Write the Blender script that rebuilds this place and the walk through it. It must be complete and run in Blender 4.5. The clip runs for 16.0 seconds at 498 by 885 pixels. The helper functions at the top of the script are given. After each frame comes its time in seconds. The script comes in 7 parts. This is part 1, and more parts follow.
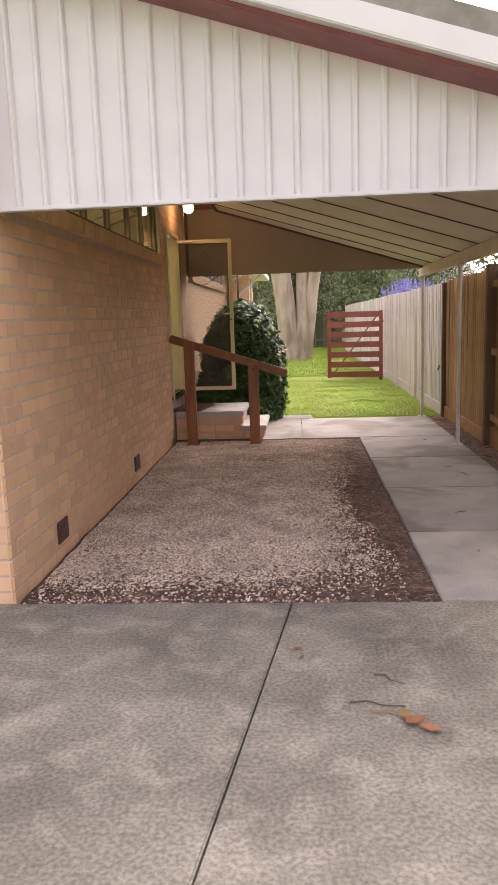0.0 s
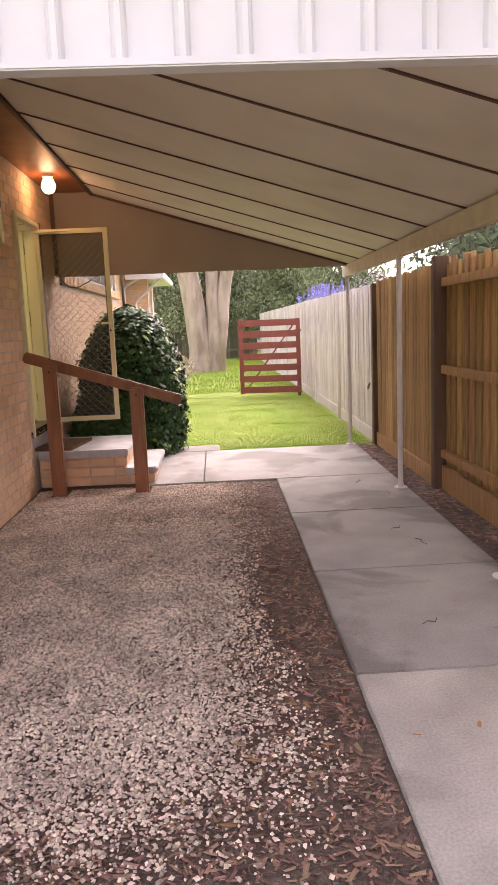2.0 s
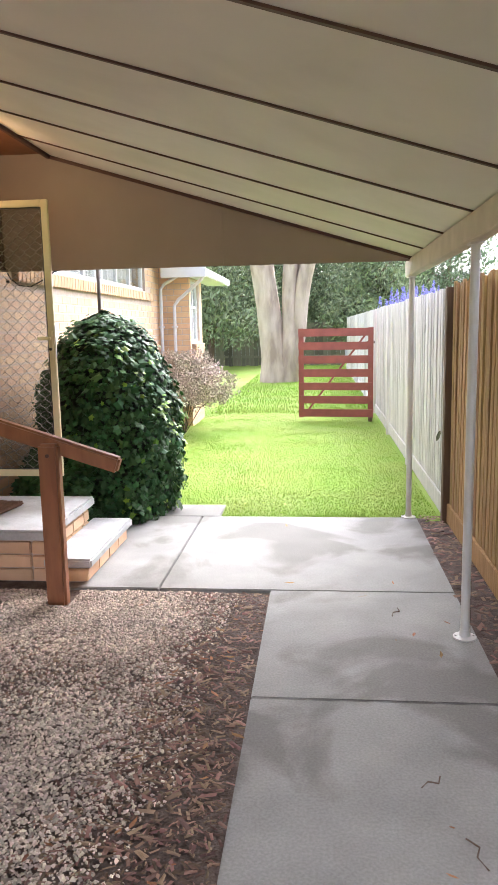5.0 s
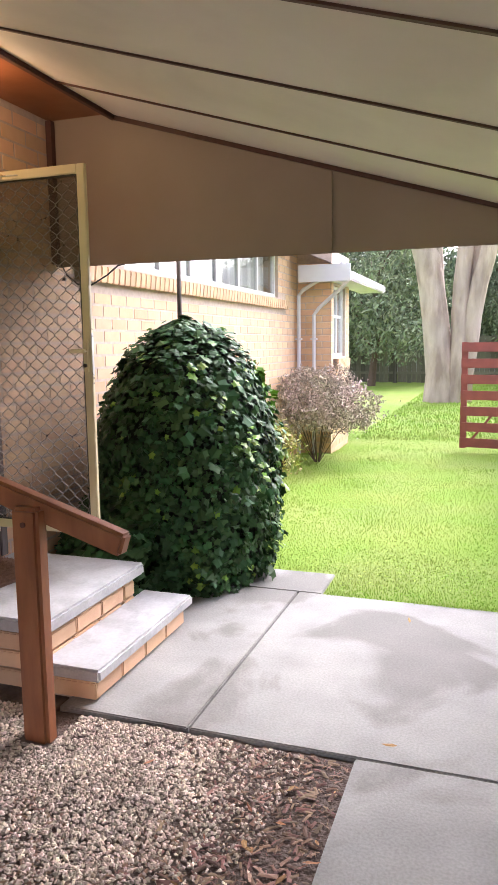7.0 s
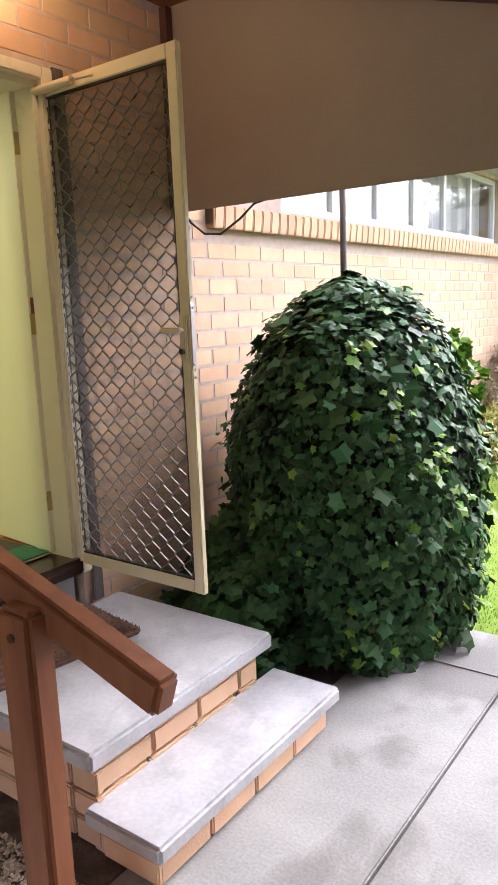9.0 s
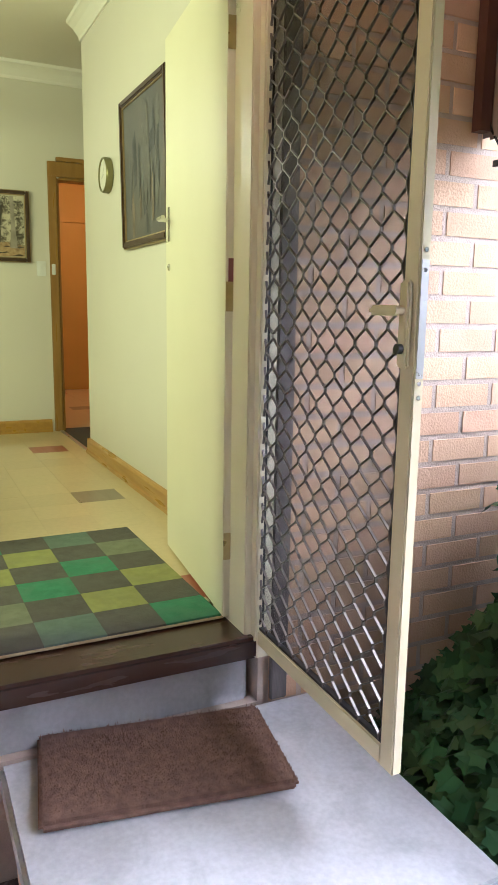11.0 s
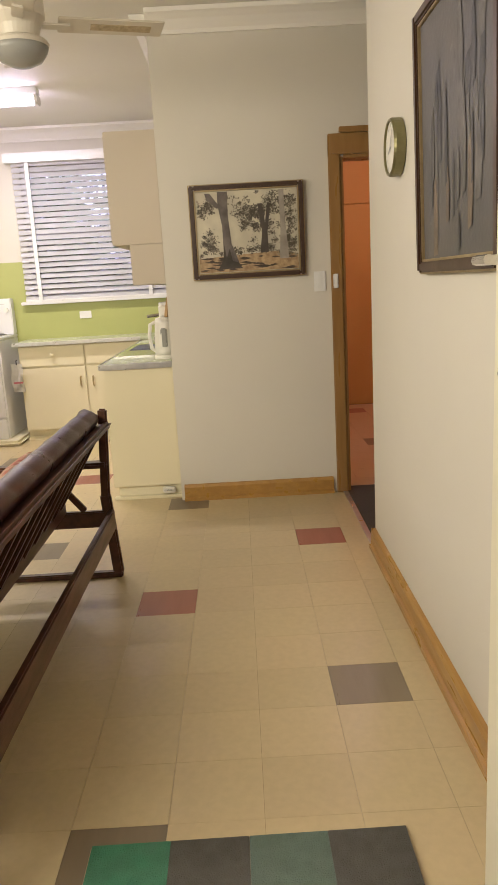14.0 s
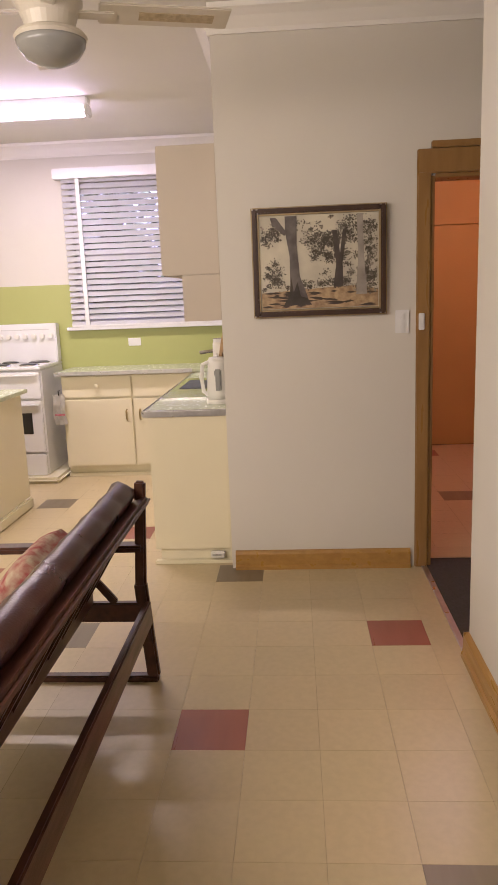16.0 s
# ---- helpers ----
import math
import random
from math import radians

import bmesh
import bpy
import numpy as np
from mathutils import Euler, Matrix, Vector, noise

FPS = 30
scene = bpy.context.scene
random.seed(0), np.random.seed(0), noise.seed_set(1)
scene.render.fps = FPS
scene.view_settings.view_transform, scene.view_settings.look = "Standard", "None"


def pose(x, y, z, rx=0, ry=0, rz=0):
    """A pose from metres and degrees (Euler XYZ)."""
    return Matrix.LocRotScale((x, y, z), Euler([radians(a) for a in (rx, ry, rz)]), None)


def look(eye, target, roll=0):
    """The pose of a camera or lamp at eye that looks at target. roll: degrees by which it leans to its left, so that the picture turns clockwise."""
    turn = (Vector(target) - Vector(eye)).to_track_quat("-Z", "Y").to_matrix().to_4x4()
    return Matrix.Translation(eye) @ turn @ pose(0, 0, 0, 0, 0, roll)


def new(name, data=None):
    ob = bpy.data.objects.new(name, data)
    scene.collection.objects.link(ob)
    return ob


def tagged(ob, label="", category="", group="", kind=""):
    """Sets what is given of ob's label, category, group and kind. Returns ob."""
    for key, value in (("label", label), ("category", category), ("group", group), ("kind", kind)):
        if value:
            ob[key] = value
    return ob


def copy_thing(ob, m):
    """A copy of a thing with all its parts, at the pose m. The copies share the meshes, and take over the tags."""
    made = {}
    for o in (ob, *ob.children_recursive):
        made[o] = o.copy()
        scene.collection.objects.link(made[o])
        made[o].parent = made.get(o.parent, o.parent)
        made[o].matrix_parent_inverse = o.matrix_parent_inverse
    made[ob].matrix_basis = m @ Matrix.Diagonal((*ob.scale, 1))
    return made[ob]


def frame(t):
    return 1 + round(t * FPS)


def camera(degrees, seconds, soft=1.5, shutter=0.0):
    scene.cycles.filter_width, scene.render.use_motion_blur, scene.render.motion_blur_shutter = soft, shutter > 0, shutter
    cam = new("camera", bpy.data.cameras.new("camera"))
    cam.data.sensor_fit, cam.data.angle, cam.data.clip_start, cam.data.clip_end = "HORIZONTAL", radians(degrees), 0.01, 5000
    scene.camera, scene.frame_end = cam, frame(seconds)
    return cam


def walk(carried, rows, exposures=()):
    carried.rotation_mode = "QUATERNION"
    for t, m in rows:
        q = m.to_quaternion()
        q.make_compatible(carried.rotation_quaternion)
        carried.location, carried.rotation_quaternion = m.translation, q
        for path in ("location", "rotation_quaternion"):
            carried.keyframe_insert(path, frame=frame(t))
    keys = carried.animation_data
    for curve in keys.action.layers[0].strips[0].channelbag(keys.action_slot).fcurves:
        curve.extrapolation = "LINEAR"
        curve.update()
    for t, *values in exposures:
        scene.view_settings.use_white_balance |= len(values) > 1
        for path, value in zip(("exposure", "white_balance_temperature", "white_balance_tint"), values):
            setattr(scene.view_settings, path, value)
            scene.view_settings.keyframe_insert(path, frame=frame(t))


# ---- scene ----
cam = camera(37.9, 16.0)
# seconds, stops, kelvin, tint
EXPOSURES = [(0, 2.03, 7300, 29), (1.0, 2.28, 7200, 31), (1.5, 2.38, 7200, 33), (2.0, 2.43, 7100, 34), (2.5, 2.72, 6500, 19), (3.2, 2.92, 6050, 14), (5.5, 2.83, 6000, 17), (8.2, 2.52, 6050, 23), (10.3, 2.8, 5350, 18), (11, 3.08, 5250, 19), (11.5, 3.18, 5200, 22), (12, 3.12, 5150, 26), (12.5, 2.98, 5170, 33), (13, 2.83, 5200, 41), (14.2, 2.78, 5300, 65), (16, 2.68, 5300, 75)]
PATH = [
    (0, (0.005, 0.038, 1.543), (-0.136, 2.004, 1.207), -1.9),
    (0.5, (0.03, 0.584, 1.552), (-0.089, 2.553, 1.22), -1.7),
    (1, (0.062, 1.129, 1.574), (0.025, 3.102, 1.247), -2.4),
    (1.5, (0.114, 1.646, 1.568), (0.22, 3.614, 1.231), -1.7),
    (2, (0.214, 2.143, 1.545), (0.293, 4.116, 1.224), -2.4),
    (2.5, (0.357, 2.616, 1.552), (0.453, 4.587, 1.228), -2.9),
    (3, (0.568, 3.096, 1.551), (0.617, 5.07, 1.235), -0.9),
    (3.2, (0.634, 3.23, 1.561), (0.633, 5.204, 1.244), -0.6),
    (5.3, (1.172, 5.119, 1.68), (0.921, 7.079, 1.37), -1.4),
    (5.5, (1.231, 5.301, 1.654), (0.926, 7.253, 1.348), -1.6),
    (6, (1.274, 5.761, 1.676), (0.826, 7.687, 1.379), -1.7),
    (6.5, (1.272, 6.213, 1.665), (0.714, 8.113, 1.385), -1.3),
    (7, (1.264, 6.597, 1.654), (0.616, 8.47, 1.384), -0.7),
    (7.5, (1.272, 6.976, 1.672), (0.419, 8.765, 1.401), -1.7),
    (8, (1.191, 7.372, 1.696), (0.221, 9.093, 1.382), -3.0),
    (8.2, (1.124, 7.491, 1.705), (0.141, 9.2, 1.368), -2.6),
    (10.3, (0.584, 8.883, 1.624), (-1.023, 10.026, 1.29), -0.7),
    (10.5, (0.527, 8.962, 1.603), (-1.137, 10.018, 1.269), 0.3),
    (11, (0.326, 9.186, 1.615), (-1.449, 10.038, 1.262), 0.9),
    (11.4, (0.113, 9.37, 1.608), (-1.75, 10.0, 1.243), -0.2),
    (11.5, (0.055, 9.412, 1.617), (-1.834, 9.96, 1.256), -0.2),
    (12, (-0.211, 9.537, 1.643), (-2.16, 9.829, 1.301), -1.1),
    (12.5, (-0.481, 9.657, 1.64), (-2.443, 9.836, 1.297), -2.1),
    (13, (-0.793, 9.739, 1.684), (-2.756, 9.815, 1.309), -3.0),
    (13.5, (-1.069, 9.761, 1.799), (-3.026, 9.79, 1.388), -3.3),
    (14, (-1.321, 9.751, 1.953), (-3.274, 9.759, 1.523), -3.2),
    (14.5, (-1.496, 9.755, 1.967), (-3.447, 9.759, 1.526), -2.8),
    (15, (-1.673, 9.789, 1.999), (-3.632, 9.729, 1.599), -2.1),
    (15.5, (-1.792, 9.771, 2.0), (-3.748, 9.649, 1.603), -2.0),
    (16, (-1.992, 9.692, 2.086), (-3.949, 9.562, 1.695), -2.2),
]
walk(cam, [(t, look(eye, target, roll)) for t, eye, target, roll in PATH], EXPOSURES)

# ---------------------------------------------------------------- world and light
world = bpy.data.worlds.new("sky")
scene.world = world
world.use_nodes = True
wn = world.node_tree.nodes
sky = wn.new("ShaderNodeTexSky")
sky.sky_type, sky.sun_disc = "NISHITA", False
sky.sun_elevation, sky.sun_rotation = radians(43), radians(20)
sky.dust_density, sky.air_density = 4.0, 1.0
hs = wn.new("ShaderNodeHueSaturation")
hs.inputs["Saturation"].default_value = 0.35
world.node_tree.links.new(sky.outputs[0], hs.inputs["Color"])
world.node_tree.links.new(hs.outputs[0], wn["Background"].inputs[0])
wn["Background"].inputs[1].default_value = 0.16

sun = new("sun", bpy.data.lights.new("sun", "SUN"))
sun.data.energy, sun.data.angle, sun.data.color = 0.3, radians(70), (1.0, 0.97, 0.93)
sun.matrix_world = look((3.5, 18, 10), (0, 8, 0))


def lamp(name, m, watts, colour, kind="POINT", size=0.05, size_y=None):
    ob = new(name, bpy.data.lights.new(name, kind))
    ob.data.energy, ob.data.color = watts, colour
    if kind == "AREA":
        ob.data.shape, ob.data.size, ob.data.size_y = "RECTANGLE", size, size_y or size
    else:
        ob.data.shadow_soft_size = size
    ob.matrix_world = m
    return ob


lamp("carport_bulb_light", pose(-1.40, 9.90, 2.99), 0.5, (1.0, 0.38, 0.04), size=0.045)
lamp("tube_light", pose(-7.20, 7.715, 3.325), 5.4, (0.97, 1.0, 0.43), "AREA", 0.06, 1.15)
# Added fill lamps just inside the carport window, in the tube lamp's colour.
for y in (5.3, 6.75, 8.2):
    lamp("living_fill_light", look((-2.17, y, 2.7), (-4.5, y + 1.25, 1.2)), 5.2, (0.97, 1.0, 0.43), "AREA", 1.3, 0.65)
lamp("hall_light", pose(-7.6, 11.6, 3.0), 2.3, (1.0, 0.30, 0.012), size=0.1)

# ---------------------------------------------------------------- materials
def material(name, base, rough=0.6, metal=0.0, other=None, scale=6.0, amount=0.5, grain=60.0, bump=0.15, depth=0.004,
             per_object=0.0, per_island=0.0, stretch=(1, 1, 1), stain=None, stain_scale=0.9, stain_amount=0.35, coat=0.0, everywhere=False, speck=0.0, stain_edge=(0.45, 0.68)):
    """A surface with large and small variation: base to other by noise, stains, fine relief."""
    m = bpy.data.materials.new(name)
    m.use_nodes = True
    n, l = m.node_tree.nodes, m.node_tree.links
    b = n["Principled BSDF"]
    b.inputs["Metallic"].default_value = metal
    b.inputs["Coat Weight"].default_value = coat
    tc = n.new("ShaderNodeTexCoord")
    mp = n.new("ShaderNodeMapping")
    mp.inputs["Scale"].default_value = stretch
    place = n.new("ShaderNodeNewGeometry").outputs["Position"] if everywhere else tc.outputs["Object"]
    l.new(place, mp.inputs["Vector"])
    nz = n.new("ShaderNodeTexNoise")
    nz.inputs["Scale"].default_value, nz.inputs["Detail"].default_value = scale, 6
    l.new(mp.outputs[0], nz.inputs["Vector"])
    rp = n.new("ShaderNodeMapRange")
    rp.inputs["From Min"].default_value, rp.inputs["From Max"].default_value = 0.35, 0.65
    rp.inputs["To Max"].default_value = amount
    l.new(nz.outputs["Fac"], rp.inputs["Value"])
    other = other or tuple(c * 0.7 for c in base)
    mx = n.new("ShaderNodeMix")
    mx.data_type = "RGBA"
    mx.inputs[6].default_value, mx.inputs[7].default_value = (*base, 1), (*other, 1)
    l.new(rp.outputs[0], mx.inputs[0])
    col = mx.outputs[2]
    if stain:
        sz = n.new("ShaderNodeTexNoise")
        sz.inputs["Scale"].default_value, sz.inputs["Detail"].default_value, sz.inputs["Distortion"].default_value = stain_scale, 8, 0.6
        l.new(place, sz.inputs["Vector"])
        sr = n.new("ShaderNodeMapRange")
        sr.inputs["From Min"].default_value, sr.inputs["From Max"].default_value = stain_edge
        sr.inputs["To Max"].default_value = stain_amount
        l.new(sz.outputs["Fac"], sr.inputs["Value"])
        m2 = n.new("ShaderNodeMix")
        m2.data_type = "RGBA"
        m2.inputs[7].default_value = (*stain, 1)
        l.new(sr.outputs[0], m2.inputs[0])
        l.new(col, m2.inputs[6])
        col = m2.outputs[2]
    for amount_r, node, out in ((per_object, "ShaderNodeObjectInfo", "Random"), (per_island, "ShaderNodeNewGeometry", "Random Per Island")):
        if amount_r:
            r = n.new(node)
            hv = n.new("ShaderNodeHueSaturation")
            mr = n.new("ShaderNodeMapRange")
            mr.inputs["To Min"].default_value, mr.inputs["To Max"].default_value = 1 - amount_r, 1 + amount_r
            l.new(r.outputs[out], mr.inputs["Value"])
            l.new(mr.outputs[0], hv.inputs["Value"])
            ms = n.new("ShaderNodeMath")
            ms.operation, ms.inputs[1].default_value = "MULTIPLY", 7.31
            l.new(r.outputs[out], ms.inputs[0])
            fr = n.new("ShaderNodeMath")
            fr.operation = "FRACT"
            l.new(ms.outputs[0], fr.inputs[0])
            mh = n.new("ShaderNodeMapRange")
            mh.inputs["To Min"].default_value, mh.inputs["To Max"].default_value = 0.5 - amount_r * 0.06, 0.5 + amount_r * 0.06
            l.new(fr.outputs[0], mh.inputs["Value"])
            l.new(mh.outputs[0], hv.inputs["Hue"])
            l.new(col, hv.inputs["Color"])
            col = hv.outputs[0]
    gz = n.new("ShaderNodeTexNoise")
    gz.inputs["Scale"].default_value, gz.inputs["Detail"].default_value = grain, 4
    l.new(mp.outputs[0], gz.inputs["Vector"])
    if speck:
        sm = n.new("ShaderNodeMapRange")
        sm.inputs["From Min"].default_value, sm.inputs["From Max"].default_value = 0.35, 0.65
        sm.inputs["To Min"].default_value, sm.inputs["To Max"].default_value = 1 - speck, 1 + speck
        l.new(gz.outputs["Fac"], sm.inputs["Value"])
        sh = n.new("ShaderNodeHueSaturation")
        l.new(sm.outputs[0], sh.inputs["Value"])
        l.new(col, sh.inputs["Color"])
        col = sh.outputs[0]
    l.new(col, b.inputs["Base Color"])
    rr = n.new("ShaderNodeMapRange")
    rr.inputs["To Min"].default_value, rr.inputs["To Max"].default_value = max(0.02, rough - 0.1), min(1, rough + 0.1)
    l.new(nz.outputs["Fac"], rr.inputs["Value"])
    l.new(rr.outputs[0], b.inputs["Roughness"])
    if bump:
        bp = n.new("ShaderNodeBump")
        bp.inputs["Strength"].default_value, bp.inputs["Distance"].default_value = bump, depth
        l.new(gz.outputs["Fac"], bp.inputs["Height"])
        l.new(bp.outputs[0], b.inputs["Normal"])
    return m


def glowing(name, colour, strength):
    m = bpy.data.materials.new(name)
    m.use_nodes = True
    b = m.node_tree.nodes["Principled BSDF"]
    b.inputs["Base Color"].default_value = (*colour, 1)
    b.inputs["Emission Color"].default_value = (*colour, 1)
    b.inputs["Emission Strength"].default_value = strength
    return m


def glass(name, tint=(0.9, 0.93, 0.92), rough=0.02):
    m = bpy.data.materials.new(name)
    m.use_nodes = True
    b = m.node_tree.nodes["Principled BSDF"]
    b.inputs["Base Color"].default_value = (*tint, 1)
    b.inputs["Transmission Weight"].default_value = 1.0
    b.inputs["Roughness"].default_value, b.inputs["IOR"].default_value = rough, 1.45
    return m


BRICK = material("cream_brick", (0.70, 0.47, 0.29), 0.85, other=(0.63, 0.40, 0.24), scale=9, amount=0.6, grain=130, bump=0.5, per_object=0.11, everywhere=True)
BRICK_JOINED = material("cream_brick_wall", (0.70, 0.47, 0.29), 0.85, other=(0.63, 0.40, 0.24), scale=9, amount=0.6, grain=130, bump=0.5, per_island=0.11)
MORTAR = material("mortar", (0.58, 0.46, 0.37), 0.9, scale=20, grain=200, bump=0.6)
CONCRETE = material("concrete", (0.315, 0.306, 0.288), 0.85, other=(0.245, 0.24, 0.228), scale=3.1, amount=0.8, grain=90, bump=0.35,
                    stain=(0.165, 0.155, 0.14), stain_scale=1.1, stain_amount=0.7, everywhere=True, speck=0.1, stain_edge=(0.5, 0.57))
CONCRETE_DRIVE = material("driveway_concrete", (0.275, 0.262, 0.218), 0.85, other=(0.15, 0.143, 0.118), scale=1.7, amount=0.85, grain=60, bump=0.5, speck=0.26,
                          stain=(0.42, 0.395, 0.33), stain_scale=5.0, stain_amount=0.55, depth=0.006, stain_edge=(0.48, 0.72), everywhere=True)
STEP_STONE = material("step_concrete", (0.50, 0.502, 0.505), 0.6, other=(0.38, 0.38, 0.38), scale=5, amount=0.7, grain=60, bump=0.15, speck=0.06, stain=(0.25, 0.245, 0.235), stain_scale=4, stain_edge=(0.52, 0.62))
# Paler from wear and from daylight at the carport mouth, both in colour.
CONCRETE_PALE = material("pale_worn_lit_concrete", (0.44, 0.425, 0.385), 0.85, other=(0.31, 0.30, 0.275), scale=2.6, amount=0.85, grain=90, bump=0.4,
                         stain=(0.23, 0.215, 0.19), stain_scale=1.6, stain_amount=0.6, everywhere=True, speck=0.12, stain_edge=(0.5, 0.62))
SOIL = material("dark_mulch_soil", (0.15, 0.108, 0.085), 0.95, other=(0.075, 0.052, 0.042), scale=14, amount=0.9, grain=70, bump=1.0, depth=0.02)
PEBBLE = material("pebbles", (0.65, 0.545, 0.44), 0.85, other=(0.40, 0.325, 0.265), scale=3, amount=0.8, grain=150, bump=0.3, per_island=0.5)
BARK_CHIP = material("bark_chips", (0.25, 0.155, 0.11), 0.9, other=(0.09, 0.05, 0.035), scale=6, grain=90, bump=0.5, per_island=0.55)
DRY_LEAF = material("dry_leaf", (0.34, 0.17, 0.07), 0.8, other=(0.22, 0.1, 0.05), scale=20, grain=90, per_island=0.3)
GRASS_SOIL = material("lawn_base", (0.18, 0.29, 0.035), 0.95, other=(0.25, 0.31, 0.07), scale=1.2, amount=0.8, grain=120, bump=0.4, depth=0.01, stain=(0.22, 0.27, 0.08), stain_scale=0.7, stain_amount=0.5)
GRASS = material("grass_blades", (0.19, 0.36, 0.03), 0.8, other=(0.34, 0.41, 0.10), scale=1.1, amount=0.9, bump=0, per_island=0.2)
WHITE_CLAD = material("white_cladding", (0.66, 0.655, 0.68), 0.55, other=(0.56, 0.55, 0.58), scale=3, amount=0.5, grain=40, bump=0.05, stain=(0.55, 0.52, 0.53), stain_amount=0.25)
MAROON = material("maroon_paint", (0.23, 0.07, 0.075), 0.5, scale=8, grain=60, bump=0.1)
ROOF_TILE = material("roof_capping", (0.3, 0.28, 0.26), 0.9, other=(0.16, 0.15, 0.13), scale=6, amount=0.9, grain=80, bump=0.6)
CEIL_SHEET = material("cream_ceiling_sheet", (0.74, 0.685, 0.59), 0.65, other=(0.69, 0.635, 0.545), scale=2, amount=0.5, grain=50, bump=0.05, stain=(0.45, 0.4, 0.32), stain_scale=1.3, stain_amount=0.3)
BROWN_TRIM = material("dark_brown_trim", (0.09, 0.035, 0.025), 0.55, scale=8, bump=0.1)
SOFFIT = material("red_brown_soffit", (0.25, 0.085, 0.03), 0.45, other=(0.18, 0.06, 0.02), scale=5, grain=50, bump=0.1)
STEEL_WHITE = material("white_painted_steel", (0.68, 0.66, 0.63), 0.4, other=(0.58, 0.55, 0.52), scale=6, amount=0.6, bump=0.05, stain=(0.4, 0.3, 0.22), stain_scale=5, stain_amount=0.25)
CREAM_METAL = material("cream_beam_paint", (0.66, 0.6, 0.48), 0.45, scale=5, bump=0.05)
FENCE_NEW = material("treated_pine_fence", (0.40, 0.25, 0.10), 0.8, other=(0.27, 0.16, 0.06), scale=7, amount=0.9, grain=60, bump=0.4, per_island=0.25, stretch=(6, 6, 0.5))
FENCE_PART = material("treated_pine_paling", (0.46, 0.29, 0.115), 0.8, other=(0.28, 0.165, 0.06), scale=7, amount=0.9, grain=60, bump=0.4, per_object=0.25, stretch=(6, 6, 0.5))
FENCE_OLD = material("weathered_grey_paling", (0.68, 0.64, 0.625), 0.85, other=(0.50, 0.465, 0.455), scale=6, amount=0.9, grain=60, bump=0.4, per_object=0.16, stretch=(6, 6, 0.4))
FENCE_FAR = material("dark_old_fence", (0.17, 0.16, 0.115), 0.9, other=(0.1, 0.09, 0.065), scale=5, grain=40, bump=0.4, per_object=0.3, stretch=(5, 5, 0.5))
POST_DARK = material("dark_post_and_gap_brown", (0.13, 0.075, 0.045), 0.85, scale=8, grain=60, bump=0.4, stretch=(6, 6, 0.5))
GATE_RED = material("red_oxide_gate_paint", (0.30, 0.075, 0.06), 0.6, other=(0.22, 0.06, 0.05), scale=6, amount=0.8, bump=0.15)
RAIL_WOOD = material("stained_handrail_timber", (0.30, 0.115, 0.045), 0.5, other=(0.2, 0.07, 0.03), scale=5, amount=0.8, grain=50, bump=0.2, stretch=(3, 3, 0.6))
SCREEN_CREAM = material("cream_powder_coat", (0.70, 0.62, 0.40), 0.35, scale=4, amount=0.15, bump=0.02)
DOOR_CREAM = material("cream_door_paint", (0.74, 0.70, 0.54), 0.38, scale=3, amount=0.2, grain=30, bump=0.04, other=(0.68, 0.64, 0.5))
FRAME_CREAM = material("cream_gloss_frame", (0.78, 0.72, 0.52), 0.3, scale=4, amount=0.2, bump=0.03)
GRILLE = material("bronze_grille", (0.21, 0.185, 0.16), 0.3, metal=0.7, scale=20, bump=0.05)
DARK_UPRIGHT = material("dark_upright_brown", (0.15, 0.13, 0.12), 0.7, other=(0.09, 0.075, 0.068), scale=6, amount=0.8, grain=60, bump=0.3, stretch=(5, 5, 0.5))
CHROME = material("chrome", (0.75, 0.74, 0.72), 0.15, metal=1.0, scale=20, bump=0)
BRASS_DULL = material("dull_brass", (0.5, 0.4, 0.2), 0.3, metal=1.0, scale=20, bump=0)
BLACK = material("black_plastic", (0.02, 0.02, 0.02), 0.4, scale=20, bump=0)
COIR = material("brown_coir", (0.27, 0.155, 0.105), 1.0, other=(0.17, 0.095, 0.065), scale=40, amount=0.8, grain=300, bump=1.0, depth=0.01)
SILL_DARK = material("dark_stained_sill", (0.045, 0.02, 0.014), 0.25, other=(0.07, 0.034, 0.02), scale=6, stretch=(4, 0.6, 4), bump=0.1)
WALL_PAINT = material("pale_wall_paint", (0.66, 0.63, 0.56), 0.6, other=(0.63, 0.60, 0.535), scale=1.5, amount=0.5, grain=120, bump=0.05)
CEIL_PAINT = material("white_ceiling_paint", (0.78, 0.76, 0.70), 0.7, scale=1.5, amount=0.1, grain=80, bump=0.03)
CORNICE = material("white_cornice", (0.80, 0.78, 0.73), 0.6, scale=2, amount=0.1, bump=0.02)
GREEN_WALL = material("lime_splashback", (0.40, 0.43, 0.12), 0.4, other=(0.37, 0.40, 0.11), scale=2, amount=0.4, bump=0.02)
SKIRT = material("varnished_skirting", (0.45, 0.25, 0.045), 0.3, other=(0.36, 0.185, 0.035), scale=5, amount=0.8, stretch=(0.6, 4, 6), grain=40, bump=0.05)
ARCHI = material("varnished_architrave", (0.33, 0.18, 0.045), 0.3, other=(0.25, 0.13, 0.03), scale=5, amount=0.8, stretch=(4, 4, 0.5), grain=40, bump=0.05)
TILE_CREAM = material("cream_vinyl_tile", (0.56, 0.45, 0.25), 0.28, other=(0.5, 0.39, 0.205), scale=3.0, amount=0.0, grain=30, bump=0.03, per_object=0.04, stretch=(1.2, 1.2, 1), everywhere=True, speck=0.03)
